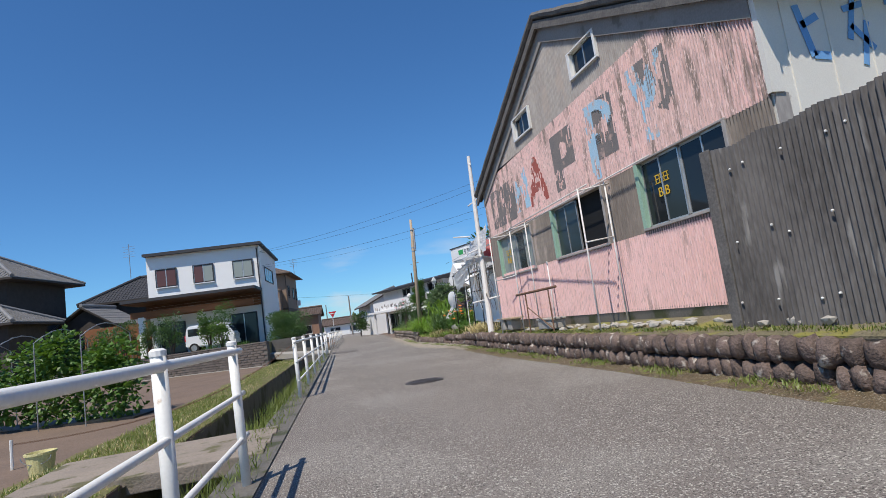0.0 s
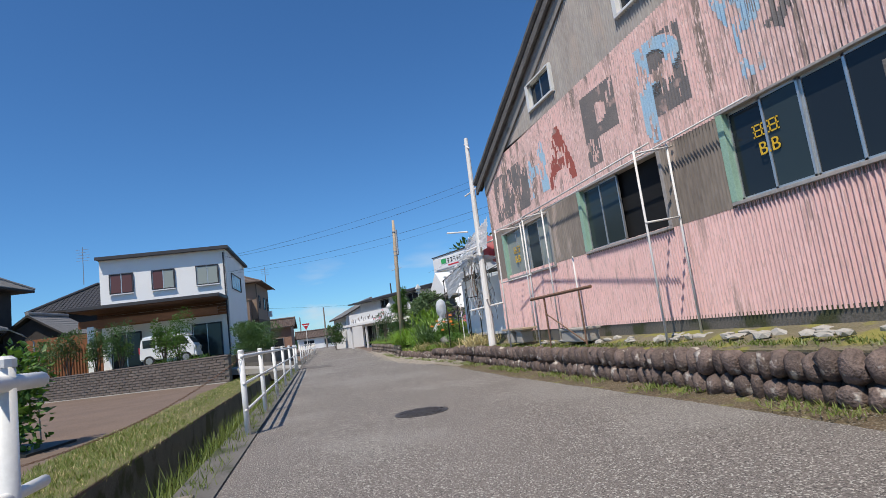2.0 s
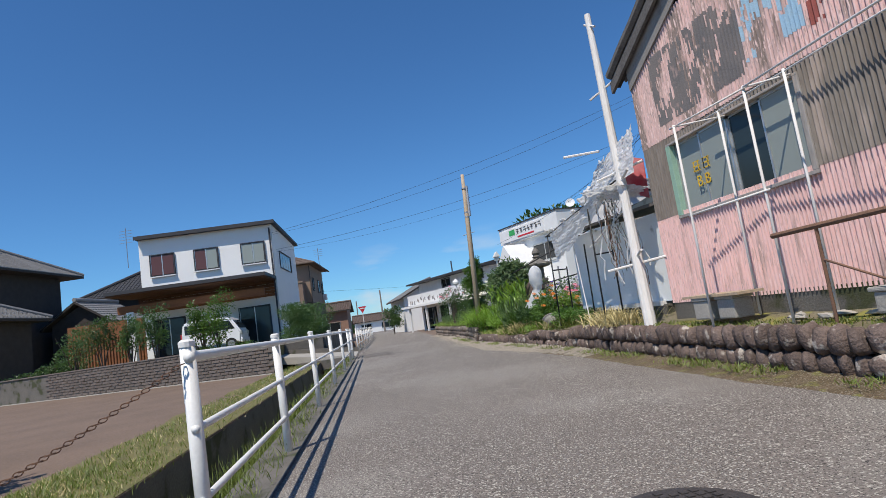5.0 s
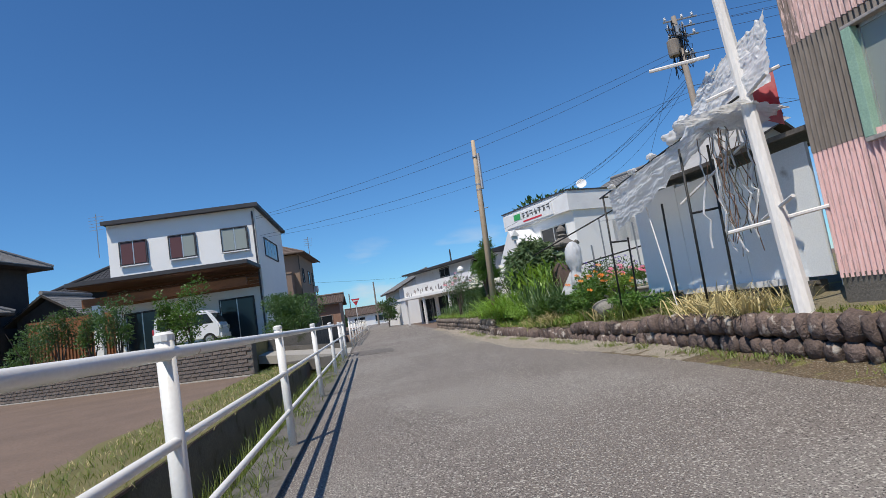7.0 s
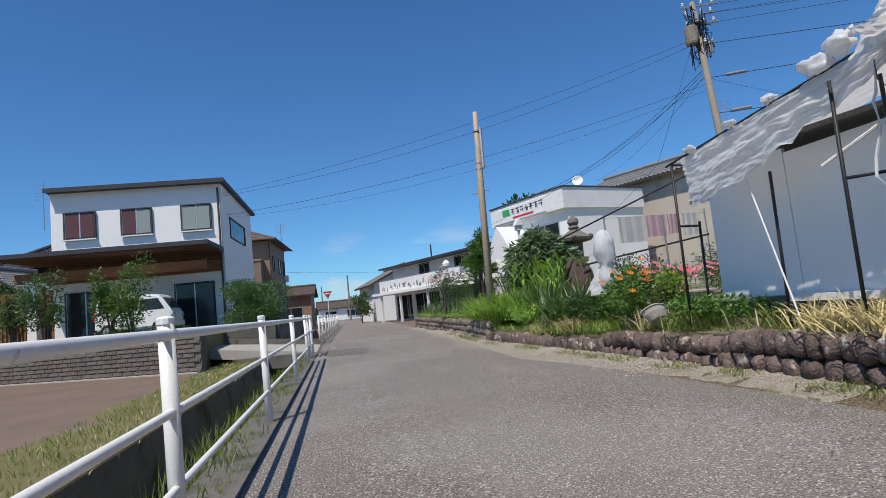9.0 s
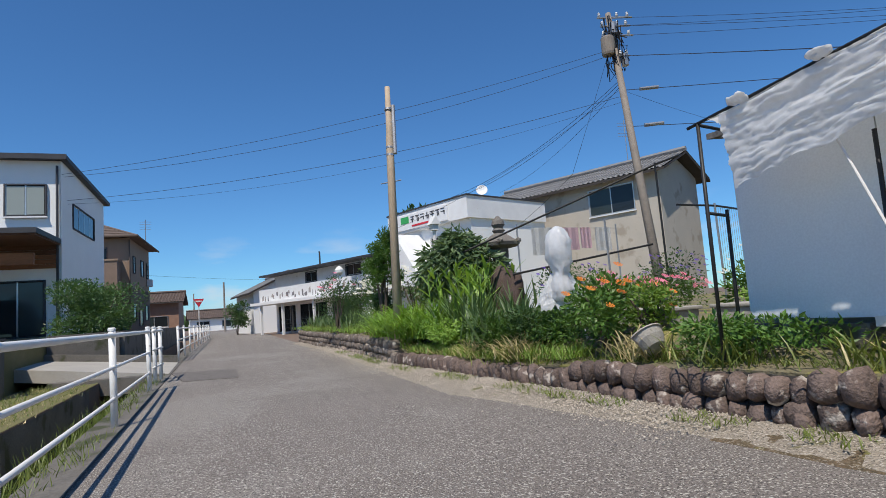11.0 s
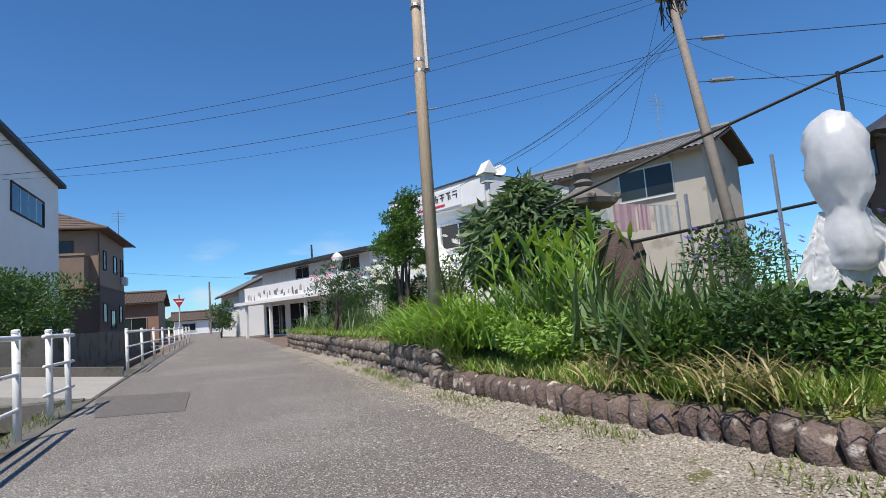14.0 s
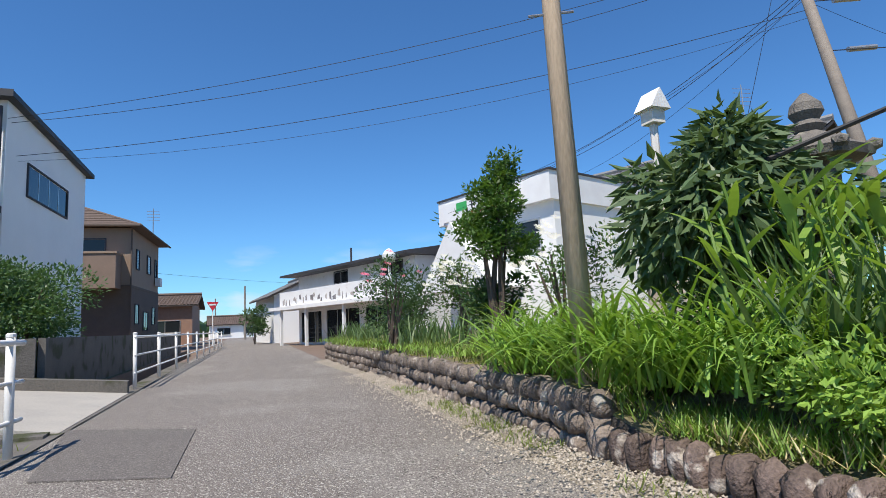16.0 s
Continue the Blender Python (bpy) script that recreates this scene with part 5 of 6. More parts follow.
# ---- shed, frame and torn plastic ----
sd = thing("shed", (6.2, 17, 0.6), "shed clad in pale blue-grey flat panels", "shed")
for i in range(3):
    a = 15.0 + i * 1.13
    part("panel", box(B(), 5.48, a, 0.72, 5.52, a + 1.12, 2.12 + 0.05 * i), PANEL, sd)
part("end_panel", box(B(), 5.5, 18.36, 0.72, 7.4, 18.4, 2.25), PANEL, sd)
part("roof", prism(B(), [(5.35, 14.75, 2.2), (5.35, 18.5, 2.32), (7.5, 18.5, 2.55), (7.5, 14.75, 2.5)], (0, 0, 0.05)), ROOFEDGE, sd)
part("foot_board", box(B(), 5.40, 15.3, 0.66, 5.47, 17.4, 0.73), WPOLE, sd, "pale worn foot board")
for i in range(5):
    part("footing_block", box(B(), 5.42, 15.2 + i * 0.75, 0.5, 5.6, 15.55 + i * 0.75, 0.68), CONC_DK, sd)
part("door_panel", box(B(), 5.56, 14.64, 0.6, 5.6, 15.0, 2.3), CREAM, sd, "cream side panel")
fr = thing("pipe_shelter", (4.4, 16.5, 0.5), "black steel pipe frame with cross rungs", "frame")
for x, y, zt in ((4.85, 18.2, 2.34), (5.2, 18.3, 1.65), (4.8, 16.1, 2.45), (5.0, 15.85, 2.4), (5.1, 17.1, 1.95)):
    part("post", tube(B(), [(x, y, 0.45), (x + 0.03, y, zt)], 0.015, 8), BLACKPIPE, fr, smooth=True)
for a, b in (((4.88, 18.3, 2.32), (4.82, 15.0, 2.66)), ((4.86, 18.2, 1.6), (5.2, 18.3, 1.6)), ((4.82, 16.1, 1.65), (5.02, 15.85, 1.65)), ((4.88, 18.2, 2.32), (5.6, 18.3, 2.32)), ((4.85, 15.2, 2.6), (5.5, 15.2, 2.5))):
    part("bar", tube(B(), [a, b], 0.014, 8), BLACKPIPE, fr, smooth=True)


def drape(name, corners, nu, nv, amp, seed, label, ragged=0.0):
    """A crumpled, sagging sheet over four corners."""
    a, b, c, d = (Vector(p) for p in corners)
    bm = B()
    rows = []
    for j in range(nv + 1):
        v = j / nv
        row = []
        for i in range(nu + 1):
            u = i / nu
            vv = v * (1 - ragged * abs(noise.noise(Vector((u * 7, seed, 3)))))
            p = a.lerp(b, u).lerp(d.lerp(c, u), vv)
            q = Vector((u * 5, v * 5, seed))
            p += Vector((noise.noise(q), noise.noise(q + Vector((9, 0, 0))), noise.noise(q + Vector((0, 9, 0))))) * amp * 0.4
            k = q * 2.6
            p += Vector((0.5 - 2 * abs(noise.noise(k)), 0.5 - 2 * abs(noise.noise(k + Vector((5, 2, 0)))), 0.4 * noise.noise(k * 1.4))) * amp * 0.24
            k = q * 6.5
            p += Vector((0.4 - 2 * abs(noise.noise(k)), 0.3 * noise.noise(k), 0)) * amp * 0.14
            k = q * 15
            p += Vector((0.4 - 2 * abs(noise.noise(k)), 0.3 * noise.noise(k), 0)) * amp * 0.06
            p.z -= amp * 0.9 * math.sin(math.pi * u) * v
            row.append(bm.verts.new(p))
        rows.append(row)
    for r, s in zip(rows, rows[1:]):
        for i in range(nu):
            bm.faces.new((r[i], r[i + 1], s[i + 1], s[i]))
    return solo(name, bm, PLASTIC, label, "plastic sheet", "torn plastic sheets", smooth=True)


drape("plastic_sheet", ((4.86, 18.0, 2.33), (4.8, 15.4, 2.6), (4.84, 15.5, 2.42), (4.9, 17.95, 1.74)), 110, 40, 0.06, 1, "torn white plastic sheet hanging from the frame", 0.35)
drape("plastic_sheet", ((4.86, 18.1, 2.33), (4.82, 15.2, 2.62), (5.6, 15.2, 2.45), (5.6, 18.3, 2.38)), 80, 34, 0.055, 2, "crumpled white plastic sheet over the shed eave", 0.1)
drape("plastic_sheet", ((4.6, 15.75, 2.45), (5.0, 14.75, 2.7), (5.15, 14.8, 3.5), (4.8, 15.35, 3.1)), 70, 60, 0.06, 3, "bunched white plastic heaped against the warehouse corner", 0.2)
drape("plastic_sheet", ((4.5, 15.65, 2.65), (4.8, 14.9, 2.6), (5.4, 15.0, 2.5), (4.95, 15.6, 2.45)), 60, 44, 0.08, 6, "bunched white plastic heaped on the shed roof", 0.2)
for i, (y, z) in enumerate(((17.3, 2.28), (16.7, 2.36), (16.2, 2.42), (15.7, 2.52), (15.45, 2.6))):
    bm = blob(B(), (4.84, y + 0.5, z + 0.11), (0.05 + 0.04 * (i > 2), 0.07 + 0.05 * (i > 2), 0.04 + 0.05 * (i > 2)), i, 3, 0.7)
    solo("plastic_knot", bm, PLASTIC, "knotted bundle of white plastic tied to the frame", "plastic", "plastic knots", smooth=True)
r3 = random.Random(3)
st = thing("dry_vines", (4.7, 15.4, 0.6), "tangle of dry vines and straps hanging by the shed", "vines")
for i in range(26):
    p = Vector((4.8 + r3.uniform(-0.05, 0.4), 15.55 + r3.uniform(-0.35, 0.25), 2.45))
    pts = [p]
    for k in range(8):
        p = p + Vector((r3.uniform(-0.07, 0.07), r3.uniform(-0.07, 0.07), -r3.uniform(0.05, 0.24)))
        pts.append(p)
    part("strand", tube(B(), pts, 0.005 + 0.006 * (i % 3 == 0), 4), RUST if i % 3 == 1 else PLASTIC if i % 3 == 0 else CONC_DK, st)
for a, b, r in (((4.8, 16.7, 0.55), (5.0, 17.3, 2.05), 0.009), ((4.85, 16.3, 1.8), (5.1, 15.4, 2.25), 0.015), ((4.4, 15.75, 3.3), (4.75, 15.2, 3.2), 0.02)):
    solo("stick", tube(B(), [a, b], r, 6), WPOLE, "white weathered stick propped on the frame", "stick", "propped sticks")

# ---- poles and cables ----
pl = thing("wooden_pole", (5.0, 25.5, 0.5), "weathered brown wooden utility pole, slightly leaning", "utility pole")
PA, PZ = Vector((5.0, 25.5, 0.35)), Vector((5.36, 26.14, 5.83))
part("shaft", tube(B(), [PA, PA.lerp(PZ, 0.78), PA.lerp(PZ, 0.8), PZ], 0.092, 12, 0.055), WOODPOLE, pl, smooth=True)
part("upper_splice", tube(B(), [PA.lerp(PZ, 0.72) + Vector((0.09, -0.04, 0)), PA.lerp(PZ, 0.92) + Vector((0.09, -0.04, 0))], 0.05, 8), STEEL, pl, "grey splice rod strapped to the shaft")
for f in (0.71, 0.74, 0.9):
    part("band", tube(B(), [PA.lerp(PZ, f), PA.lerp(PZ, f + 0.008)], 0.085, 12), STEEL, pl)
part("bolt", tube(B(), [PA.lerp(PZ, 0.6) + Vector((-0.22, 0.05, 0)), PA.lerp(PZ, 0.61) + Vector((0.2, -0.05, 0.02))], 0.012, 6), STEEL, pl)
up = thing("utility_pole", (15.2, 28.35, 0.4), "grey concrete utility pole with transformer and crossarms", "utility pole")
UA, UZ = Vector((15.2, 28.35, 0.2)), Vector((17.25, 31.5, 12.3))
part("shaft", tube(B(), [UA, UA.lerp(UZ, 0.5), UZ], 0.17, 14, 0.11), CONCPOLE, up, smooth=True)
UD = (UZ - UA).normalized()
for f, ln in ((0.985, 0.9), (0.95, 0.75), (0.91, 0.8), (0.83, 0.5)):
    c = UA.lerp(UZ, f)
    arm = part("crossarm", tube(B(), [c + Vector((-ln * 0.5, ln * 0.2, 0)), c + Vector((ln, -ln * 0.4, 0))], 0.04, 6), STEEL, up)
    for k in (-0.4, 0.35, 0.8):
        q = c + Vector((ln * k, -ln * 0.4 * k, 0.05))
        part("insulator", lathe(B(), [(0.03, 0), (0.07, 0.05), (0.04, 0.08), (0.06, 0.13), (0.02, 0.17)], q, 8), SIGNWHITE, arm)
c = UA.lerp(UZ, 0.86)
part("transformer", lathe(B(), [(0.05, -0.4), (0.24, -0.38), (0.26, -0.3), (0.26, 0.3), (0.2, 0.36), (0.06, 0.4)], c + Vector((-0.42, -0.1, 0)), 14), CONCPOLE, up, "grey transformer can")
part("coil", tube(B(), [c + Vector((-0.25 + 0.22 * math.cos(a), -0.2, -0.85 + 0.22 * math.sin(a))) for a in (i * 0.5 for i in range(26))], 0.02, 5), CABLE, up, "coiled black cable")
for dx, dz in ((0.32, -0.5), (-0.1, 0.75)):
    part("transformer", lathe(B(), [(0.03, -0.25), (0.14, -0.23), (0.15, 0.2), (0.05, 0.26)], c + Vector((dx, -0.15, dz)), 12), STEEL, up)
for i in range(20):
    part("lead", tube(B(), [c + Vector((r3.uniform(-0.6, 0.45), r3.uniform(-0.4, 0.2), r3.uniform(-1.4, 1.2))) for _ in range(4)], 0.018, 4), CABLE, up)
for f, dx in ((0.70, 1.0), (0.57, 0.9)):
    c2 = UA.lerp(UZ, f) + Vector((dx, -dx * 0.35, 0.05))
    solo("cable_joint", tube(B(), [c2 + Vector((-0.35, 0.12, -0.02)), c2 + Vector((0.35, -0.12, 0.04))], 0.07, 8), STEEL, "grey cable splice closure hung on the wires", "cable joint")


def on_pole(f):
    return UA.lerp(UZ, f)


cable([(-2.6, 40.6, 7.2), on_pole(0.86)], 0.5)
cable([(-2.55, 40.8, 7.15), on_pole(0.84)], 0.75)
cable([(-2.5, 41.2, 6.3), on_pole(0.68)], 0.55, 0.013)
cable([(-2.5, 41.4, 6.2), on_pole(0.66)], 0.8, 0.008)
for k, q in enumerate(((14.2, 40.6, 6.6), (14.6, 40.1, 6.6), (18.5, 42.8, 7.4), (10.5, 40, 4.8))):
    cable([on_pole(0.74 - 0.01 * k), q], 0.5, 0.014 if k < 2 else 0.01)
for k, (f, z) in enumerate(((0.985, 13.0), (0.95, 12.2), (0.95, 12.5), (0.91, 11.6), (0.83, 9.6), (0.83, 9.2), (0.7, 9.3), (0.57, 6.9))):
    cable([on_pole(f), (52, 16 - k * 1.2, z)], 0.6, 0.02 if k > 4 else 0.012)
cable([on_pole(0.7), (30, 28, 6.2)], 0.5, 0.008)
cable([on_pole(0.9), (13.8, 30.5, 5.3), (13.2, 33, 4.0)], 0.05, 0.01, "guy wire with a small white insulator")
cable([(-1.2, 66, 5.4), (30, 90, 6.0)], 0.5, 0.015)
for x, y, h in ((7.6, 95, 6.5), (5.2, 130, 7)):
    solo("distant_pole", tube(B(), [(x, y, 0), (x, y, h)], 0.14, 8, 0.1), CONCPOLE, "distant grey concrete utility pole", "utility pole")
for x, y, z in ((-12.5, 47.5, 8.6), (-22.5, 50, 11.0), (-24.5, 50, 11.2), (25.0, 39.0, 9.75), (32, 30, 8.3), (-13, 62, 8.0)):
    t = thing("tv_antenna", (x, y, z), "thin metal television aerial on a roof", "antenna", "roof aerials")
    part("mast", tube(B(), [(x, y, z - 1.4), (x, y, z + 1.3)], 0.025, 5), STEEL, t)
    for i in range(5):
        part("element", tube(B(), [(x - 0.45, y + 0.1, z + 0.3 + i * 0.2), (x + 0.45, y - 0.1, z + 0.3 + i * 0.2)], 0.014, 4), STEEL, t)

# ---- garden ornaments ----
sl = thing("stone_lantern", (7.15, 25.0, 0.55), "weathered grey granite garden lantern", "stone lantern")
LX, LY = 7.15, 25.0
for nm, prof, sides in (("base", [(0.32, 0.55), (0.34, 0.72), (0.2, 0.8)], 6), ("shaft", [(0.13, 0.8), (0.12, 1.3), (0.14, 1.45)], 12), ("platform", [(0.16, 1.45), (0.32, 1.56), (0.33, 1.64), (0.2, 1.66)], 6), ("firebox", [(0.2, 1.66), (0.21, 2.0)], 6), ("cap", [(0.2, 2.0), (0.47, 2.05), (0.5, 2.12), (0.44, 2.13), (0.22, 2.27), (0.13, 2.32)], 6), ("finial", [(0.1, 2.32), (0.15, 2.38), (0.1, 2.43), (0.15, 2.5), (0.13, 2.58), (0.03, 2.68)], 12)):
    part(nm, lathe(B(), [(r * 0.92, z if z < 0.7 else z + 0.12) for r, z in prof], (LX, LY, 0), sides), GRANITE, sl)
for a in range(6):
    d = Vector((math.cos(a * math.pi / 3), math.sin(a * math.pi / 3), 0))
    part("corner_scroll", blob(B(), Vector((LX, LY, 2.25)) + d * 0.43, (0.07, 0.07, 0.06), a, 1, 0.1), GRANITE, sl)
solo("boulder", blob(B(), (6.6, 23.9, 1.0), (0.32, 0.3, 0.7), 5, 3, 0.5), ROCK, "upright brown boulder set in the garden", "rock", smooth=True)
bb = thing("birdhouse", (5.95, 25.55, 0.6), "white roofed box on a post among leaves", "birdhouse")
part("post", tube(B(), [(5.95, 25.55, 0.5), (5.95, 25.55, 2.6)], 0.035, 8), WPOLE, bb)
part("box", box(B(), 5.88, 25.48, 2.6, 6.02, 25.62, 2.74), CREAM, bb)
part("roof", prism(B(), [(5.84, 25.44, 2.72), (5.95, 25.44, 2.9), (6.06, 25.44, 2.72)], (0, 0.22, 0)), WHITEPIPE, bb)
lp = thing("garden_lamp", (6.35, 34.3, 0.5), "slim white garden lamp with a round head", "lamp")
part("post", tube(B(), [(6.35, 34.3, 0.4), (6.35, 34.3, 2.45)], 0.03, 8), WHITEPIPE, lp)
part("head", lathe(B(), [(0.05, 2.28), (0.15, 2.36), (0.16, 2.46), (0.08, 2.56), (0.02, 2.6)], (6.35, 34.3, 0.12), 12), WHITEPIPE, lp)
# wrapped shrub in white plastic on a cane
wb = thing("wrapped_shrub", (5.5, 20.9, 0.6), "shrub wrapped in tied white plastic bag on a cane", "wrapped plant")
bm = lathe(B(), [(0.05, 0.98), (0.13, 1.0), (0.15, 1.12), (0.10, 1.32), (0.135, 1.42), (0.172, 1.55), (0.168, 1.75), (0.115, 1.88), (0.03, 1.94)], (5.5, 20.95, 0), 30)
bmesh.ops.subdivide_edges(bm, edges=bm.edges[:], cuts=2, use_grid_fill=True)
for v in bm.verts:
    q = v.co * 14
    v.co += Vector((noise.noise(q), noise.noise(q + Vector((4, 0, 0))), 0.3 * noise.noise(q))) * 0.022
    q = v.co * 6
    v.co += Vector((noise.noise(q), noise.noise(q + Vector((4, 0, 0))), 0.5 * noise.noise(q + Vector((0, 7, 0))))) * 0.022
part("wrapping", bm, PLASTIC, wb, smooth=True)
part("tie", lathe(B(), [(0.06, 1.28), (0.06, 1.31)], (5.5, 20.95, 0), 12), WHITEPIPE, wb)
part("cane", tube(B(), [(5.62, 20.7, 0.5), (5.5, 20.95, 1.4)], 0.018, 6), WPOLE, wb)
drape("plastic_sheet", ((5.42, 21.05, 1.34), (5.56, 20.86, 1.34), (5.78, 20.7, 0.92), (5.12, 21.1, 0.88)), 50, 34, 0.045, 8, "loose white plastic skirt tied round a shrub", 0.3)
# half-broken trough with dry grass, and basins
bs = thing("broken_basin", (5.0, 19.1, 0.45), "white broken basin lying on its side", "basin")
bm = B()
lathe(bm, [(0.06, -0.02), (0.15, 0.02), (0.21, 0.12), (0.235, 0.2), (0.255, 0.2), (0.255, 0.215), (0.215, 0.215), (0.19, 0.12), (0.13, 0.04), (0.04, 0.01)], (0, 0, 0), 20)
for v in bm.verts:
    if v.co.y > 0.1:
        v.co.y = 0.1 + 0.05 * noise.noise(v.co * 20)
    v.co.x *= 1.25
bmesh.ops.transform(bm, matrix=pose(5.08, 19.1, 0.47, -40, 14, 28) @ Matrix.Diagonal((0.85, 0.75, 0.75, 1)), verts=bm.verts)
part("body", bm, CONC, bs)
for x, y, lx, ly in ((6.3, 20.2, 0.5, 0.9), (6.9, 19.3, 0.5, 0.9), (6.6, 21.6, 0.4, 0.7)):
    basin(x, y, 0.62, lx, ly, 0.2, "pale concrete garden trough with flowers")
# net posts and washing line
nt = thing("net_frame", (8.6, 23, 0.6), "green metal poles of a garden net with cross bars", "net frame")
for x, y, h in ((7.2, 23.4, 2.0), (8.2, 23.0, 2.4), (9.4, 22.8, 3.45), (10.4, 22.4, 2.6), (11.5, 22, 2.6), (12.6, 23, 2.6)):
    part("post", tube(B(), [(x, y, 0.5), (x - 0.02, y, h)], 0.022, 6), BLACKPIPE if h > 3 else STEEL, nt)
for a, b in (((9.4, 22.8, 3.42), (5.8, 24.9, 1.9)), ((9.2, 22.9, 1.9), (6.5, 23.6, 1.5)), ((9.4, 22.8, 3.42), (9.6, 22.4, 3.5)), ((10.4, 22.4, 2.55), (12.6, 23, 2.55)), ((9.6, 22.6, 2.6), (10.4, 22.4, 2.55))):
    part("bar", tube(B(), [a, b], 0.02, 6), BLACKPIPE, nt)
bm = B()
for i in range(26):
    tube(bm, [(7.0 + i * 0.1, 23.55 - i * 0.02, 0.7), (7.0 + i * 0.1, 23.55 - i * 0.02, 1.25)], 0.006, 3)
for i in range(7):
    tube(bm, [(7.0, 23.55, 0.7 + i * 0.09), (9.5, 23.05, 0.7 + i * 0.09)], 0.006, 3)
part("netting", bm, NETGREEN, nt, "green plastic netting")
bm = B()
for i in range(22):
    tube(bm, [(10.4 + i * 0.1, 22.4 + i * 0.027, 0.7), (10.4 + i * 0.1, 22.4 + i * 0.027, 2.55)], 0.004, 3)
part("netting", bm, STEEL, nt, "pale wire netting")
wl_ = thing("washing_line", (13.5, 30.6, 0.6), "washing line on two posts", "washing line")
for x in (11.35, 15.6):
    part("post", tube(B(), [(x, 30.6, 0.5), (x, 30.6, 3.55)], 0.03, 6), STEEL, wl_)
part("line", tube(B(), [(11.35, 30.6, 3.44), (15.6, 30.6, 3.4)], 0.01, 4), STEEL, wl_)
for x0, x1, z, m_, lab in ((11.9, 13.0, 2.5, CLOTHW, "white sheet drying on the line"), (13.05, 13.85, 2.65, CLOTHP, "pale pink towel drying on the line"), (13.95, 14.4, 2.7, CLOTHP, "pale pink towel drying on the line"), (14.6, 15.3, 2.6, CLOTHW, "white sheet drying on the line")):
    bm = B()
    strip(bm, [z + (3.43 - z) * j / 6 for j in range(7)], lambda y: [(x0 + (x1 - x0) * i / 8, 0.02 * math.sin(i * 2.1)) for i in range(9)])
    for v in bm.verts:
        v.co = Vector((v.co.x, 30.58 + v.co.z, v.co.y))
    bmesh.ops.solidify(bm, geom=bm.faces[:], thickness=0.008)
    solo("laundry", bm, m_, lab, "laundry", "laundry on the line")
bk = thing("bucket", (-3.33, 7.75, -0.12), "cream yellow plastic bucket on the field edge", "bucket")
part("body", lathe(B(), [(0.12, 0), (0.155, 0.24), (0.17, 0.245), (0.17, 0.27), (0.15, 0.27), (0.14, 0.22)], (-3.33, 7.75, -0.12), 18), BUCKET, bk)
part("handle", tube(B(), [(-3.33 + 0.16 * math.cos(a), 7.62, 0.12 - 0.1 * math.sin(a)) for a in (i * math.pi / 8 for i in range(9))], 0.006, 5), STEEL, bk)


# ---- planting ----
def clump(name, x, y, z, sets, label, category="plant", group=""):
    t = thing(name, (x, y, z), label, category, group)
    for nm, material, count, length, width, kw in sets:
        part(nm, blades(B(), (x, y, z), count, length, width, rng, **kw), material, t)
    return t


for x, y in ((5.55, 24.0), (5.4, 24.6), (5.35, 25.2), (5.42, 25.8), (5.35, 26.2), (5.5, 26.7), (5.7, 24.9), (5.8, 26.3), (5.5, 27.2), (5.9, 25.5), (5.2, 26.5), (5.2, 24.95), (5.3, 24.4), (5.15, 25.35), (5.25, 25.65), (5.45, 24.1)):
    clump("daylily", x, y, 0.5, [("leaves", BLADE, 115, 0.95, 0.03, dict(spread=0.2, lean=0.85, droop=1.25, segs=8))], "arching bright green daylily clump spilling over the wall", "daylily", "daylily clumps")
for x, y, h in ((5.35, 22.9, 0.75), (5.55, 23.5, 0.9), (5.9, 22.6, 0.85), (5.3, 23.9, 0.8), (5.7, 24.2, 1.0), (6.1, 24.7, 0.9), (5.1, 22.1, 0.55), (5.5, 21.9, 0.6), (5.95, 23.9, 1.0)):
    clump("iris_clump", x, y, 0.5, [("leaves", IRIS, 50, h, 0.05, dict(spread=0.13, lean=0.55, droop=0.2, segs=4))], "stiff blue-green iris blades in a fan", "iris", "iris clumps")
for x, y, h in ((5.45, 24.3, 1.25), (5.8, 24.0, 1.4), (6.15, 24.3, 1.35), (5.6, 23.4, 1.1), (6.4, 23.8, 1.3), (6.7, 24.6, 1.3)):
    t = thing("ginger_lily", (x, y, 0.5), "tall leafy stalks with broad bright green leaves", "lily plant", "broad-leaved stalks")
    for s in range(5):
        bx, by = x + rng.gauss(0, 0.14), y + rng.gauss(0, 0.14)
        tx, ty = bx + rng.gauss(0, 0.2), by + rng.gauss(0, 0.2)
        part("stalk", tube(B(), [(bx, by, 0.45), (tx, ty, 0.5 + h * 0.9)], 0.012, 5), BLADE, t)
        bm = B()
        for k in range(9):
            f = 0.2 + 0.8 * k / 9
            blades(bm, (bx + (tx - bx) * f, by + (ty - by) * f, 0.5 + h * 0.9 * f), 1, 0.4, 0.062, rng, spread=0.005, lean=1.3, droop=0.5, segs=5)
        part("leaves", bm, LEAFLT, t)
for i in range(34):
    y = 15.3 + i * 0.72 + rng.uniform(-0.2, 0.2)
    x = wall_x(y) + rng.uniform(0.2, 0.6)
    if 23 < y < 27:
        continue
    dry = y < 17.2 or noise.noise(Vector((y * 0.9, 0, 2))) > 0.28
    clump("dry_grass" if dry else "green_grass", x, y, wall_top(y) - 0.02, [("leaves", STRAW if dry else GRASSM, 80, 0.42 if dry else 0.36, 0.016, dict(spread=0.16, lean=0.9, droop=0.8)), ("shoots", GRASSM, 25, 0.3, 0.012, dict(spread=0.2, lean=0.6, droop=0.3))], "drooping straw-yellow grass tuft on the wall edge" if dry else "loose green grass tuft on the wall edge", "grass", "grass tufts")
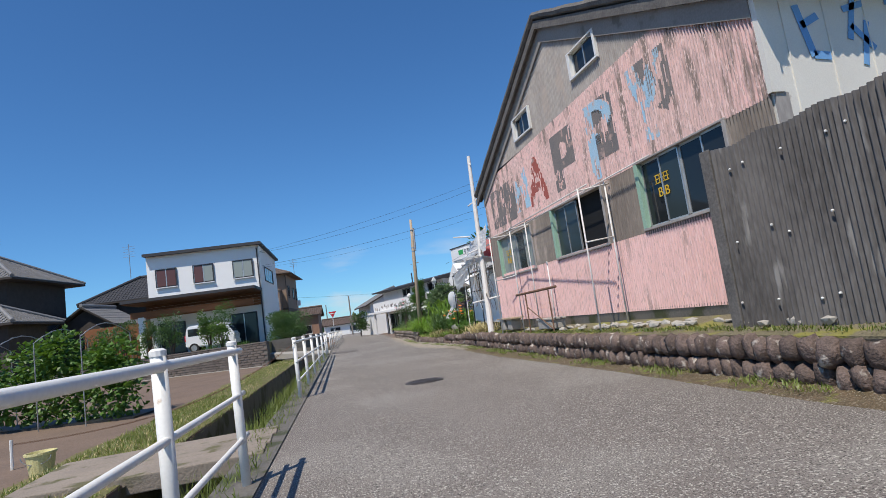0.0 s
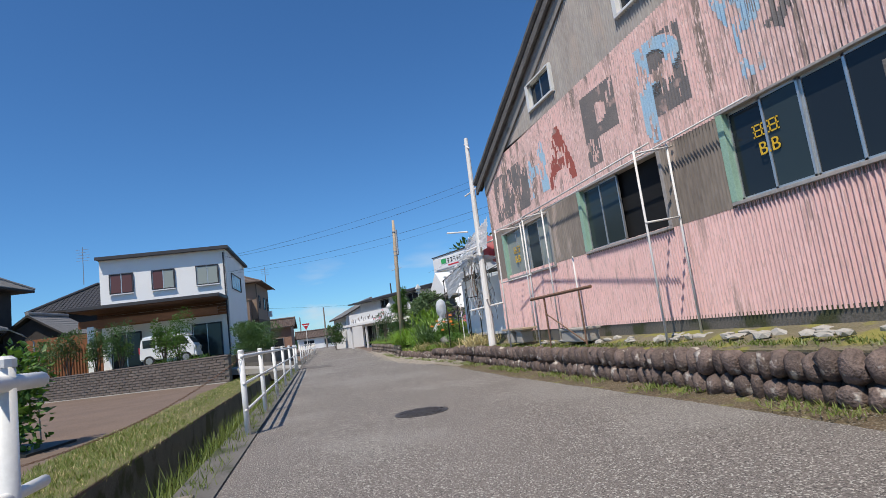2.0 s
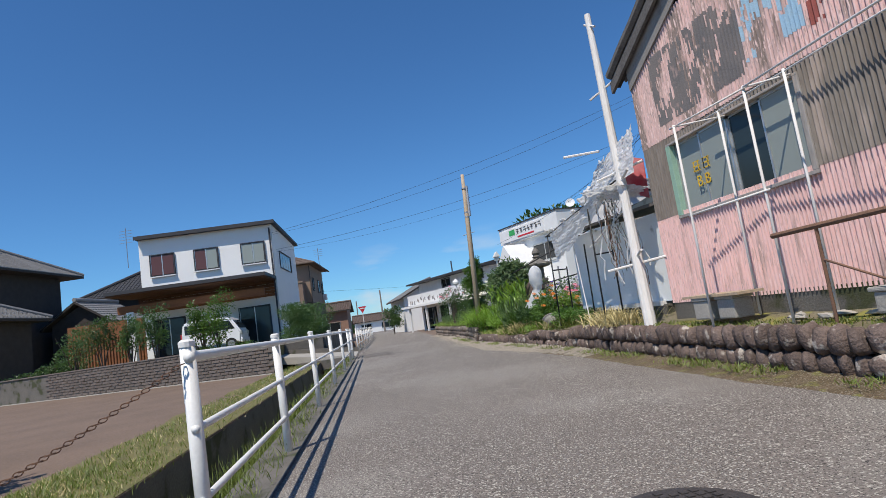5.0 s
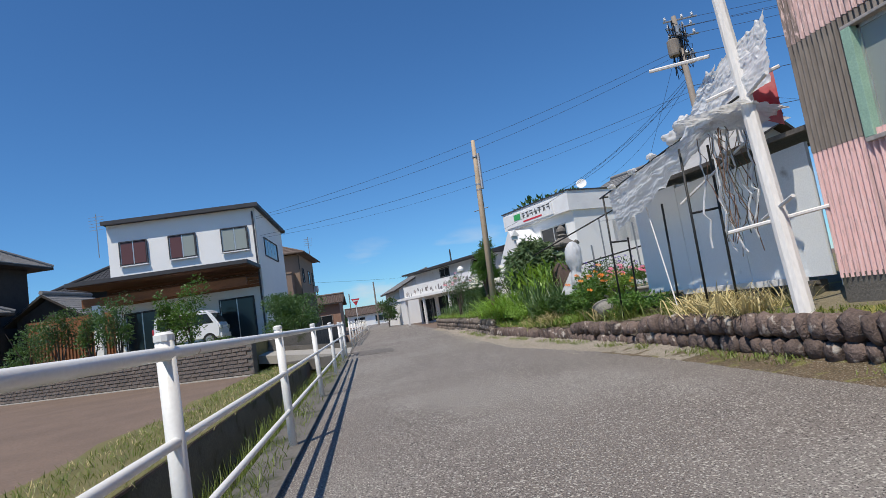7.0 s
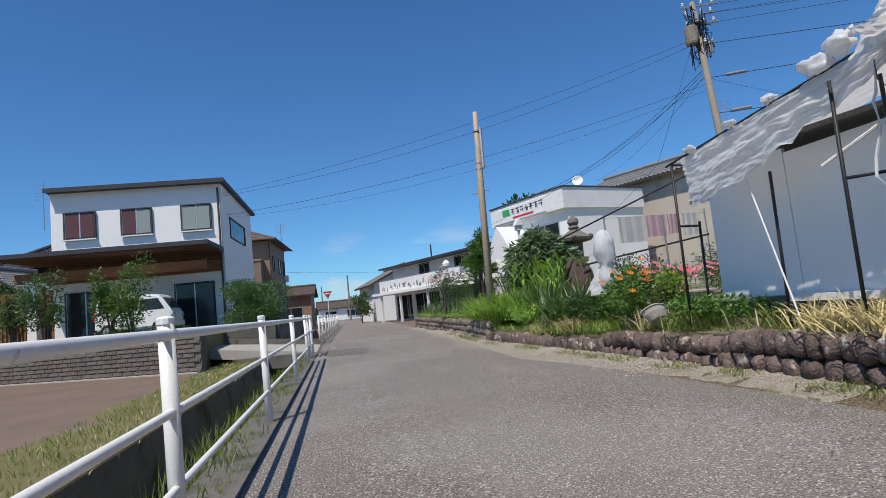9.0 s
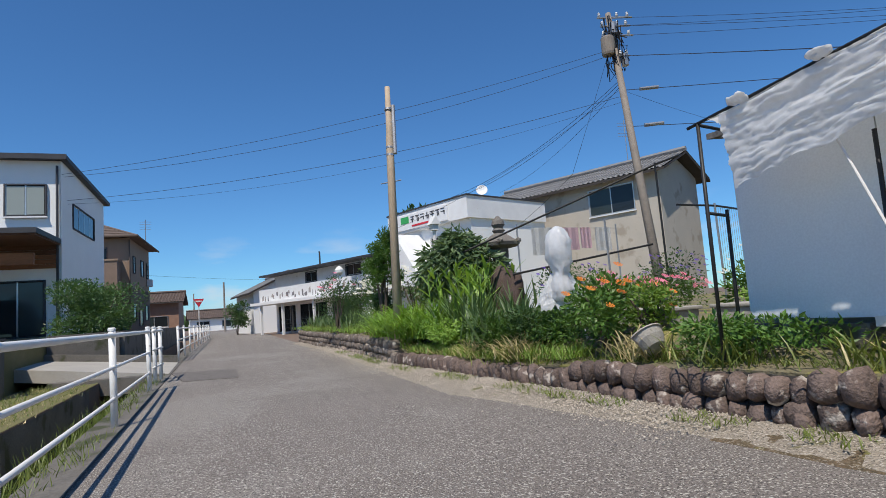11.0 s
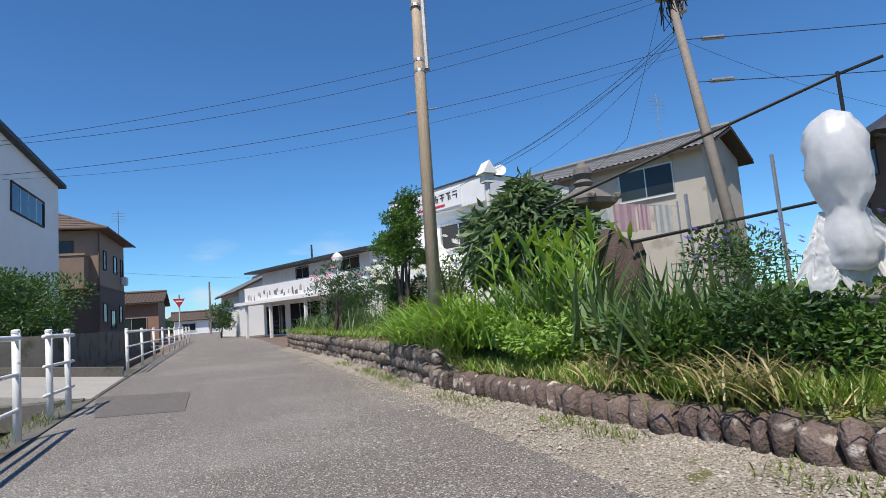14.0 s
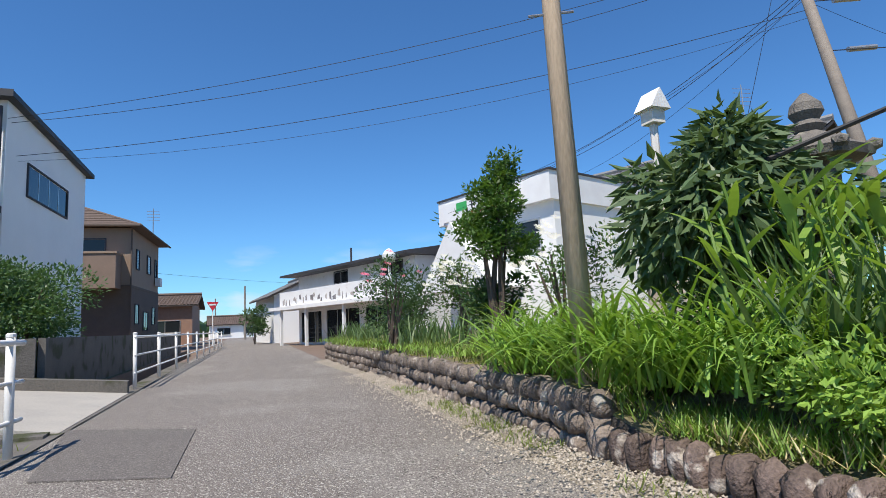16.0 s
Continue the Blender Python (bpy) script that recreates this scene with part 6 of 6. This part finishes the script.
for x, y in ((5.1, 22.5), (5.05, 22.1), (5.12, 21.6), (5.0, 21.2), (5.15, 19.3), (4.9, 16.0), (4.75, 15.6), (4.95, 16.5)):
    clump("dry_grass", x, y, wall_top(y) + 0.02, [("leaves", STRAW, 120, 0.44, 0.016, dict(spread=0.13, lean=0.9, droop=1.1, segs=6))], "thick drooping clump of straw-yellow dead blades", "grass", "straw clumps")
for i in range(12):
    y = 27.6 + i * 1.0
    clump("blade_plant", wall_x(y) + 0.55 + rng.uniform(-0.1, 0.3), y, 0.6, [("leaves", IRIS, 60, 0.55, 0.03, dict(spread=0.2, lean=0.4, droop=0.25))], "low grey-green blade plants along the bed", "plant", "bed plants")
    clump("moss_tuft", wall_x(y) + 0.2, y + 0.4, 0.58, [("leaves", LEAFLT, 120, 0.14, 0.014, dict(spread=0.24, lean=0.9, droop=0.5, segs=3))], "low yellow-green ground cover", "ground cover", "ground cover tufts")


def bush(name, c, s, count, leaf, material, label, flowers=None, category="shrub", trunk=True, drop=0.0, seed=1, wide=0.5, z0=0.5):
    r = random.Random(seed)
    t = thing(name, (c[0], c[1], z0), label, category)
    part("crown", leaves(B(), c, s, count, leaf, r, drop=drop, wide=wide), material, t)
    if trunk:
        for k in range(6):
            q = Vector(c) + Vector((r.uniform(-0.5, 0.5) * s[0], r.uniform(-0.5, 0.5) * s[1], r.uniform(-0.2, 0.5) * s[2]))
            base = Vector((c[0] + r.uniform(-0.05, 0.05), c[1] + r.uniform(-0.05, 0.05), z0 - 0.05))
            part("limb", tube(B(), [base, base.lerp(q, 0.5) + Vector((0, 0, 0.1)), q], 0.035, 6, 0.01), BARK, t)
    if flowers:
        fm, n, fr_, lab = flowers
        for k in range(n):
            d = Vector((r.gauss(0, 1), r.gauss(0, 1), abs(r.gauss(0, 1)))).normalized()
            p = Vector(c) + Vector((d.x * s[0], d.y * s[1], d.z * s[2])) * r.uniform(0.75, 1.1)
            bm = B()
            for j in range(9):
                a = j * 2 * math.pi / 9
                e1 = Vector((math.cos(a), math.sin(a) * 0.75, 0.35 + 0.5 * math.sin(a)))
                e2 = Vector((math.cos(a + 0.5), math.sin(a + 0.5) * 0.75, 0.35 + 0.5 * math.sin(a + 0.5)))
                bm.faces.new([bm.verts.new(p), bm.verts.new(p + e1 * fr_), bm.verts.new(p + (e1 + e2) * fr_ * 0.62), bm.verts.new(p + e2 * fr_)])
            part("flower", bm, fm, t, lab)
    return t


bush("flowering_shrub", (5.35, 20.1, 0.85), (0.55, 0.5, 0.5), 2600, 0.07, LEAF, "bushy green plant with orange blanket flowers", (ORANGE, 16, 0.05, "orange blossom"), "flower bush", seed=2)
bush("flowering_shrub", (5.75, 19.8, 0.82), (0.32, 0.32, 0.34), 1000, 0.07, LEAFLT, "feathery green plant with a few orange flowers", (ORANGE, 7, 0.045, "orange blossom"), "flower bush", seed=3)
bush("pink_flowers", (6.9, 21.3, 1.05), (0.6, 0.4, 0.25), 900, 0.06, LEAF, "clump of pink geraniums", (PETALP, 26, 0.06, "pink blossom"), "flower bush", False, seed=4, z0=0.6)
bush("pink_flowers", (8.3, 21.6, 1.0), (0.5, 0.4, 0.25), 700, 0.06, LEAF, "clump of pink geraniums", (PETALP, 20, 0.06, "pink blossom"), "flower bush", False, seed=5, z0=0.6)
bush("larkspur", (7.4, 22.9, 1.15), (0.9, 0.4, 0.5), 1500, 0.06, LEAFDK, "tall violet larkspur flowers", (PETALV, 34, 0.034, "violet blossom"), "flower bush", False, seed=6, z0=0.6)
bush("larkspur", (8.9, 22.2, 1.2), (0.8, 0.4, 0.5), 1200, 0.06, LEAFDK, "tall violet larkspur flowers", (PETALV, 26, 0.034, "violet blossom"), "flower bush", False, seed=16, z0=0.6)
bush("vegetable_bed", (8.4, 19.8, 0.85), (1.1, 0.9, 0.25), 1800, 0.09, LEAFLT, "low leafy vegetable plants", None, "vegetables", False, seed=7, z0=0.6)
bush("vegetable_bed", (9.8, 20.9, 1.2), (1.1, 0.8, 0.6), 2200, 0.1, LEAF, "staked leafy vegetable plants", (PETALW, 14, 0.06, "white blossom"), "vegetables", False, seed=8, z0=0.6)
bush("garden_shrub", (5.4, 21.4, 0.7), (0.5, 0.6, 0.3), 1700, 0.06, LEAFDK, "low dark green shrub", None, seed=9)
bush("garden_shrub", (5.35, 22.6, 0.62), (0.4, 0.9, 0.25), 1600, 0.07, LEAF, "low leafy green weeds at the wall", None, seed=10)
bush("ground_cover", (5.2, 22.1, 0.62), (0.42, 0.7, 0.26), 2200, 0.06, LEAF, "low dense green leafy ground cover", None, "ground cover", False, seed=60)
bush("ground_cover", (5.5, 21.2, 0.72), (0.5, 0.7, 0.3), 2400, 0.06, LEAF, "low dense green leafy ground cover", None, "ground cover", False, seed=61)
bush("ground_cover", (5.1, 23.5, 0.6), (0.35, 0.8, 0.22), 2000, 0.06, LEAFLT, "low bright green leafy ground cover", None, "ground cover", False, seed=62)
bush("ground_cover", (5.15, 18.2, 0.62), (0.4, 0.8, 0.16), 1500, 0.06, LEAF, "low green weeds before the shed", None, "ground cover", False, seed=63)
bush("garden_shrub", (7.3, 26.2, 1.3), (0.8, 0.9, 0.9), 3000, 0.09, LEAFDK, "dense dark garden shrub", None, seed=11)
bush("loquat_tree", (6.35, 25.1, 2.0), (0.95, 0.85, 0.78), 3800, 0.2, LOQUAT, "loquat tree with long drooping dark leaves", None, "tree", drop=0.9, seed=12, wide=0.3)
gt = bush("garden_tree", (5.62, 27.95, 2.02), (0.46, 0.44, 0.34), 2600, 0.065, LEAF, "small green garden tree pruned into uneven tiers", None, "tree", seed=13)
for k, (dx, dz, sx, sz, n) in enumerate(((0.06, 0.42, 0.40, 0.30, 2000), (0.14, 0.80, 0.24, 0.28, 1000), (-0.22, 0.10, 0.26, 0.20, 700), (0.3, -0.2, 0.28, 0.18, 700))):
    part("crown", leaves(B(), (5.62 + dx, 27.95 - dx * 0.5, 2.02 + dz), (sx, sx, sz), n, 0.065, random.Random(130 + k)), LEAF, gt)
part("trunk", tube(B(), [(5.62, 27.95, 0.45), (5.58, 27.97, 1.3), (5.66, 27.93, 2.0), (5.74, 27.9, 2.9)], 0.05, 8, 0.015), BARK, gt)
bush("garden_shrub", (5.8, 28.3, 1.2), (0.5, 0.45, 0.34), 2600, 0.07, LEAFDK, "dense dark clipped shrub", None, seed=14)
bush("flowering_shrub", (6.3, 27.5, 1.5), (0.75, 0.7, 0.6), 1800, 0.06, LEAF, "loose shrub with white blossoms", (PETALW, 40, 0.055, "white blossom"), "flower bush", seed=15)
bush("flowering_shrub", (5.4, 31.4, 1.5), (0.6, 0.6, 0.75), 1700, 0.07, LEAFDK, "thin dark shrub with a few pink flowers", (PETALP, 10, 0.05, "pink blossom"), "flower bush", seed=17)
bush("flowering_shrub", (6.3, 30.3, 1.5), (0.6, 0.6, 0.6), 1700, 0.06, LEAF, "loose shrub with white blossoms", (PETALW, 46, 0.055, "white blossom"), "flower bush", seed=18)
bush("garden_shrub", (6.6, 33.6, 1.4), (0.9, 0.9, 0.8), 2400, 0.09, LEAFDK, "dark green garden shrub", None, seed=19)
bush("hedge", (-1.0, 35.9, 1.75), (1.5, 1.6, 1.0), 7500, 0.1, LEAFDK, "dense green hedge beside the white house", None, "hedge", seed=20, z0=0.7)
bush("hedge", (-1.2, 38.4, 1.7), (1.1, 1.6, 0.9), 3500, 0.12, LEAFDK, "dense green hedge beside the white house", None, "hedge", seed=21, z0=0.7)
for k, (x, y, z, sx, sz) in enumerate(((-4.3, 31.6, 2.3, 0.55, 0.95), (-5.0, 32.0, 2.2, 0.4, 0.9), (-6.9, 32.4, 2.3, 0.55, 0.9), (-8.3, 33.8, 2.2, 0.5, 0.8), (-9.8, 34.9, 2.3, 0.7, 0.9), (-11.6, 36.5, 2.2, 0.9, 0.9))):
    bush("pruned_pine", (x, y, z), (sx * 1.25, sx * 1.25, sz * 1.1), 1700, 0.11, LEAF if k < 2 else LEAFDK, "small cloud-pruned garden tree in the yard", None, "tree", seed=30 + k, z0=0.75)
bush("garden_shrub", (-4.2, 31.6, 1.0), (1.5, 0.5, 0.25), 1200, 0.08, LEAF, "low planting along the block wall", None, seed=40, z0=0.75)
bush("garden_shrub", (-13.4, 38.4, 1.2), (2.6, 0.8, 0.5), 2400, 0.12, LEAFDK, "low planting along the block wall", None, seed=41, z0=0.75)
bush("round_tree", (6.2, 66, 1.7), (1.2, 1.2, 1.3), 1500, 0.2, LEAFDK, "dark roundish tree by the far houses", None, "tree", seed=42, z0=0)
bush("hill_tree", (24, 60, 8), (5, 5, 3), 1800, 0.6, LEAFDK, "dark tree top behind the roofs", None, "tree", seed=43, z0=0)
# bean trellis in the field
bt_ = thing("bean_trellis", (-5.6, 13.8, -0.12), "dense climbing beans on a pipe trellis", "crop")
for k, (x, y) in enumerate(((-4.3, 13.5), (-5.3, 13.9), (-6.3, 14.5), (-7.4, 15.2), (-8.6, 15.9), (-9.8, 16.6))):
    part("vines", leaves(B(), (x, y, 0.85), (0.75, 0.6, 1.05), 1500, 0.13, random.Random(50 + k), wide=0.8, drop=0.3), LEAF, bt_)
    part("arch", tube(B(), [(x - 0.3, y - 0.5, -0.15)] + [(x - 0.3 + 0.1 * i, y - 0.5 + 0.2 * i, 1.7 + 0.25 * math.sin(math.pi * i / 6)) for i in range(7)] + [(x + 0.35, y + 0.75, -0.15)], 0.013, 6), STEEL, bt_)
part("mulch", prism(B(), [(-3.7, 12.9, -0.13), (-10.4, 16.4, -0.13), (-10.2, 17.4, -0.13), (-3.4, 14.2, -0.13)], (0, 0, 0.05)), BLACKPIPE, bt_, "black mulch film")


def turf_patch(name, n, place, length, width, material, label, lean=0.8):
    bm = B()
    for _ in range(n):
        blades(bm, place(), 3, length, width, rng, spread=0.03, lean=lean, droop=0.4, segs=2)
    tagged(part(name, bm, material), label, "grass", kind="stuff")


def bank():
    y = rng.uniform(1, 30) if rng.random() < 0.5 else rng.uniform(4, 14)
    return (fence_x(y) - rng.uniform(1.27, 2.6), y, -0.06)


def ditch_grass():
    y = rng.uniform(5, 27)
    return (fence_x(y) - rng.uniform(0.28, 0.75), y, -0.35)


def lip_grass():
    y = rng.gauss(0, 1) * 0.8 + rng.choice((4.8, 7.6, 10.0, 12.2, 14.6, 17.5, 20.5, 24.0, 26.6))
    return (fence_x(y) - rng.uniform(-0.02, 0.3), y, 0.0)


def foot_grass():
    y = rng.uniform(2, 30)
    while noise.noise(Vector((y * 1.1, 7, 0))) < -0.05:
        y = rng.uniform(2, 30)
    return (wall_x(y) - rng.uniform(0.0, 0.35), y, 0.05)


def lot_grass():
    y = rng.uniform(3, 28)
    return (wall_x(y) + 0.15 + abs(rng.gauss(0, 0.5)), y, wall_top(y))


turf_patch("bank_grass", 6500, bank, 0.09, 0.008, GRASSM, "short dry grass on the ditch bank", 1.0)
turf_patch("bank_straw", 1800, bank, 0.08, 0.008, STRAW, "dead straw-coloured grass on the ditch bank", 1.2)
turf_patch("ditch_grass", 1300, ditch_grass, 0.32, 0.009, GRASSM, "long green grass growing in the ditch", 0.5)
turf_patch("lip_weeds", 700, lip_grass, 0.12, 0.008, GRASSM, "small weeds in the concrete joint", 1.0)
turf_patch("foot_weeds", 1500, foot_grass, 0.07, 0.010, GRASSM, "low weeds at the foot of the stone wall", 1.2)
turf_patch("lot_weeds", 4200, lot_grass, 0.055, 0.012, GRASSM, "mossy weeds on top of the stone wall", 1.1)


def edge_weed():
    y = rng.uniform(20.2, 27.5)
    return (wall_x(y) + rng.uniform(0.12, 0.6), y, wall_top(y) + 0.03)


turf_patch("edge_weeds", 1500, edge_weed, 0.17, 0.012, LEAFLT, "low bright weeds along the garden edge", 0.9)
turf_patch("edge_straw", 500, edge_weed, 0.16, 0.010, STRAW, "dead straw along the garden edge", 1.2)
bm = B()
for k in range(70):
    y = rng.uniform(3.8, 8.6) if k < 50 else rng.uniform(8.6, 13)
    x = rng.uniform(wall_x(y) + 0.35, 5.05)
    blob(bm, (x, y, wall_top(y) + 0.06), (rng.uniform(0.03, 0.1), rng.uniform(0.04, 0.13), rng.uniform(0.015, 0.05)), k, 1, 0.6)
tagged(part("rubble", bm, CONC), "pale broken concrete rubble on the mossy ledge", "rubble", kind="stuff")
# pebbles on the verge
bm = B()
for _ in range(9000):
    y = rng.uniform(18, 33)
    x = wall_x(y) - 0.03 - abs(rng.gauss(0, 0.32))
    s = rng.uniform(0.005, 0.015)
    c = Vector((x, y, 0.03 + 0.05 * max(0, 1 - (wall_x(y) - x) * 2)))
    vs = [bm.verts.new(c + Vector(p) * s * rng.uniform(0.7, 1.2)) for p in ((1, 0, 0), (0, 1, 0), (-1, 0, 0), (0, -1, 0), (0, 0, 0.8))]
    for i in range(4):
        bm.faces.new((vs[i], vs[(i + 1) % 4], vs[4]))
tagged(part("gravel", bm, mat("pale_gravel", (0.50, 0.44, 0.36), (0.36, 0.30, 0.24), vary=0.4)), "loose pale gravel along the road edge", "gravel", kind="stuff")

# ---- stones of the wall ----
shapes, pale_shapes = [], []
for k in range(14):
    bm = B()
    bmesh.ops.create_icosphere(bm, subdivisions=2, radius=1.0)
    for v in bm.verts:
        q = [math.copysign(abs(c) ** 0.72, c) for c in v.co]
        w = 1 + 0.24 * noise.noise(v.co * 1.3 + Vector((k * 5.3, 0, 0))) + 0.12 * noise.noise(v.co * 3.4 + Vector((0, k * 3.1, 0)))
        taper = 1 - (0.1 + 0.03 * (k % 4)) * q[2] * (1 if k % 3 else -1)
        v.co = Vector((q[0] * 0.095, q[1] * 0.46 * taper, q[2] * 0.47)) * w
    pale_shapes.append(finish("stone", bm.copy(), STONE_PALE, True))
    shapes.append(finish("stone", bm, STONE, True))
rest, rest_pale = B(), B()
singles = 0


def stone(y, z, wy, hz, tilt):
    global singles
    m = pose(wall_x(y) + 0.045 + rng.uniform(-0.015, 0.02), y, z, tilt + rng.uniform(-11, 11), 0, rng.uniform(-10, 10)) @ Matrix.Diagonal((rng.uniform(0.9, 1.3), wy * 1.06, hz * 1.06, 1))
    pale = y > 25
    me = (pale_shapes if pale else shapes)[rng.randrange(14)]
    pile = rest_pale if pale else rest
    if singles < 300 and 2.5 < y < 31:
        singles += 1
        ob = new("stone", me)
        ob.parent = STONEWALL
        ob.matrix_basis = m
    else:
        n0 = len(pile.verts)
        pile.from_mesh(me)
        pile.verts.ensure_lookup_table()
        bmesh.ops.transform(pile, matrix=m, verts=pile.verts[n0:])


def courses(y0, y1, rows, wmean):
    for z, h in rows:
        y = y0
        while y < y1:
            w = wmean * rng.uniform(0.75, 1.3)
            stone(y + w / 2, z + rng.uniform(-0.015, 0.015), w, h * rng.uniform(0.9, 1.12), -8)
            y += w


courses(2.6, 17.5, ((0.12, 0.22), (0.33, 0.25)), 0.18)
courses(17.5, 20, ((0.09, 0.18), (0.27, 0.22)), 0.17)
courses(20, 25.0, ((-0.01, 0.1), (0.135, 0.27)), 0.16)
courses(25.0, 31, ((0.08, 0.17), (0.24, 0.17), (0.4, 0.19)), 0.18)
courses(-6, 2.6, ((0.12, 0.22), (0.33, 0.25)), 0.18)
courses(31, 40, ((0.08, 0.17), (0.24, 0.17), (0.4, 0.19)), 0.18)
tagged(part("stones_joined", rest, STONE, STONEWALL, smooth=True), kind="stuff")
tagged(part("stones_joined", rest_pale, STONE_PALE, STONEWALL, smooth=True), kind="stuff")
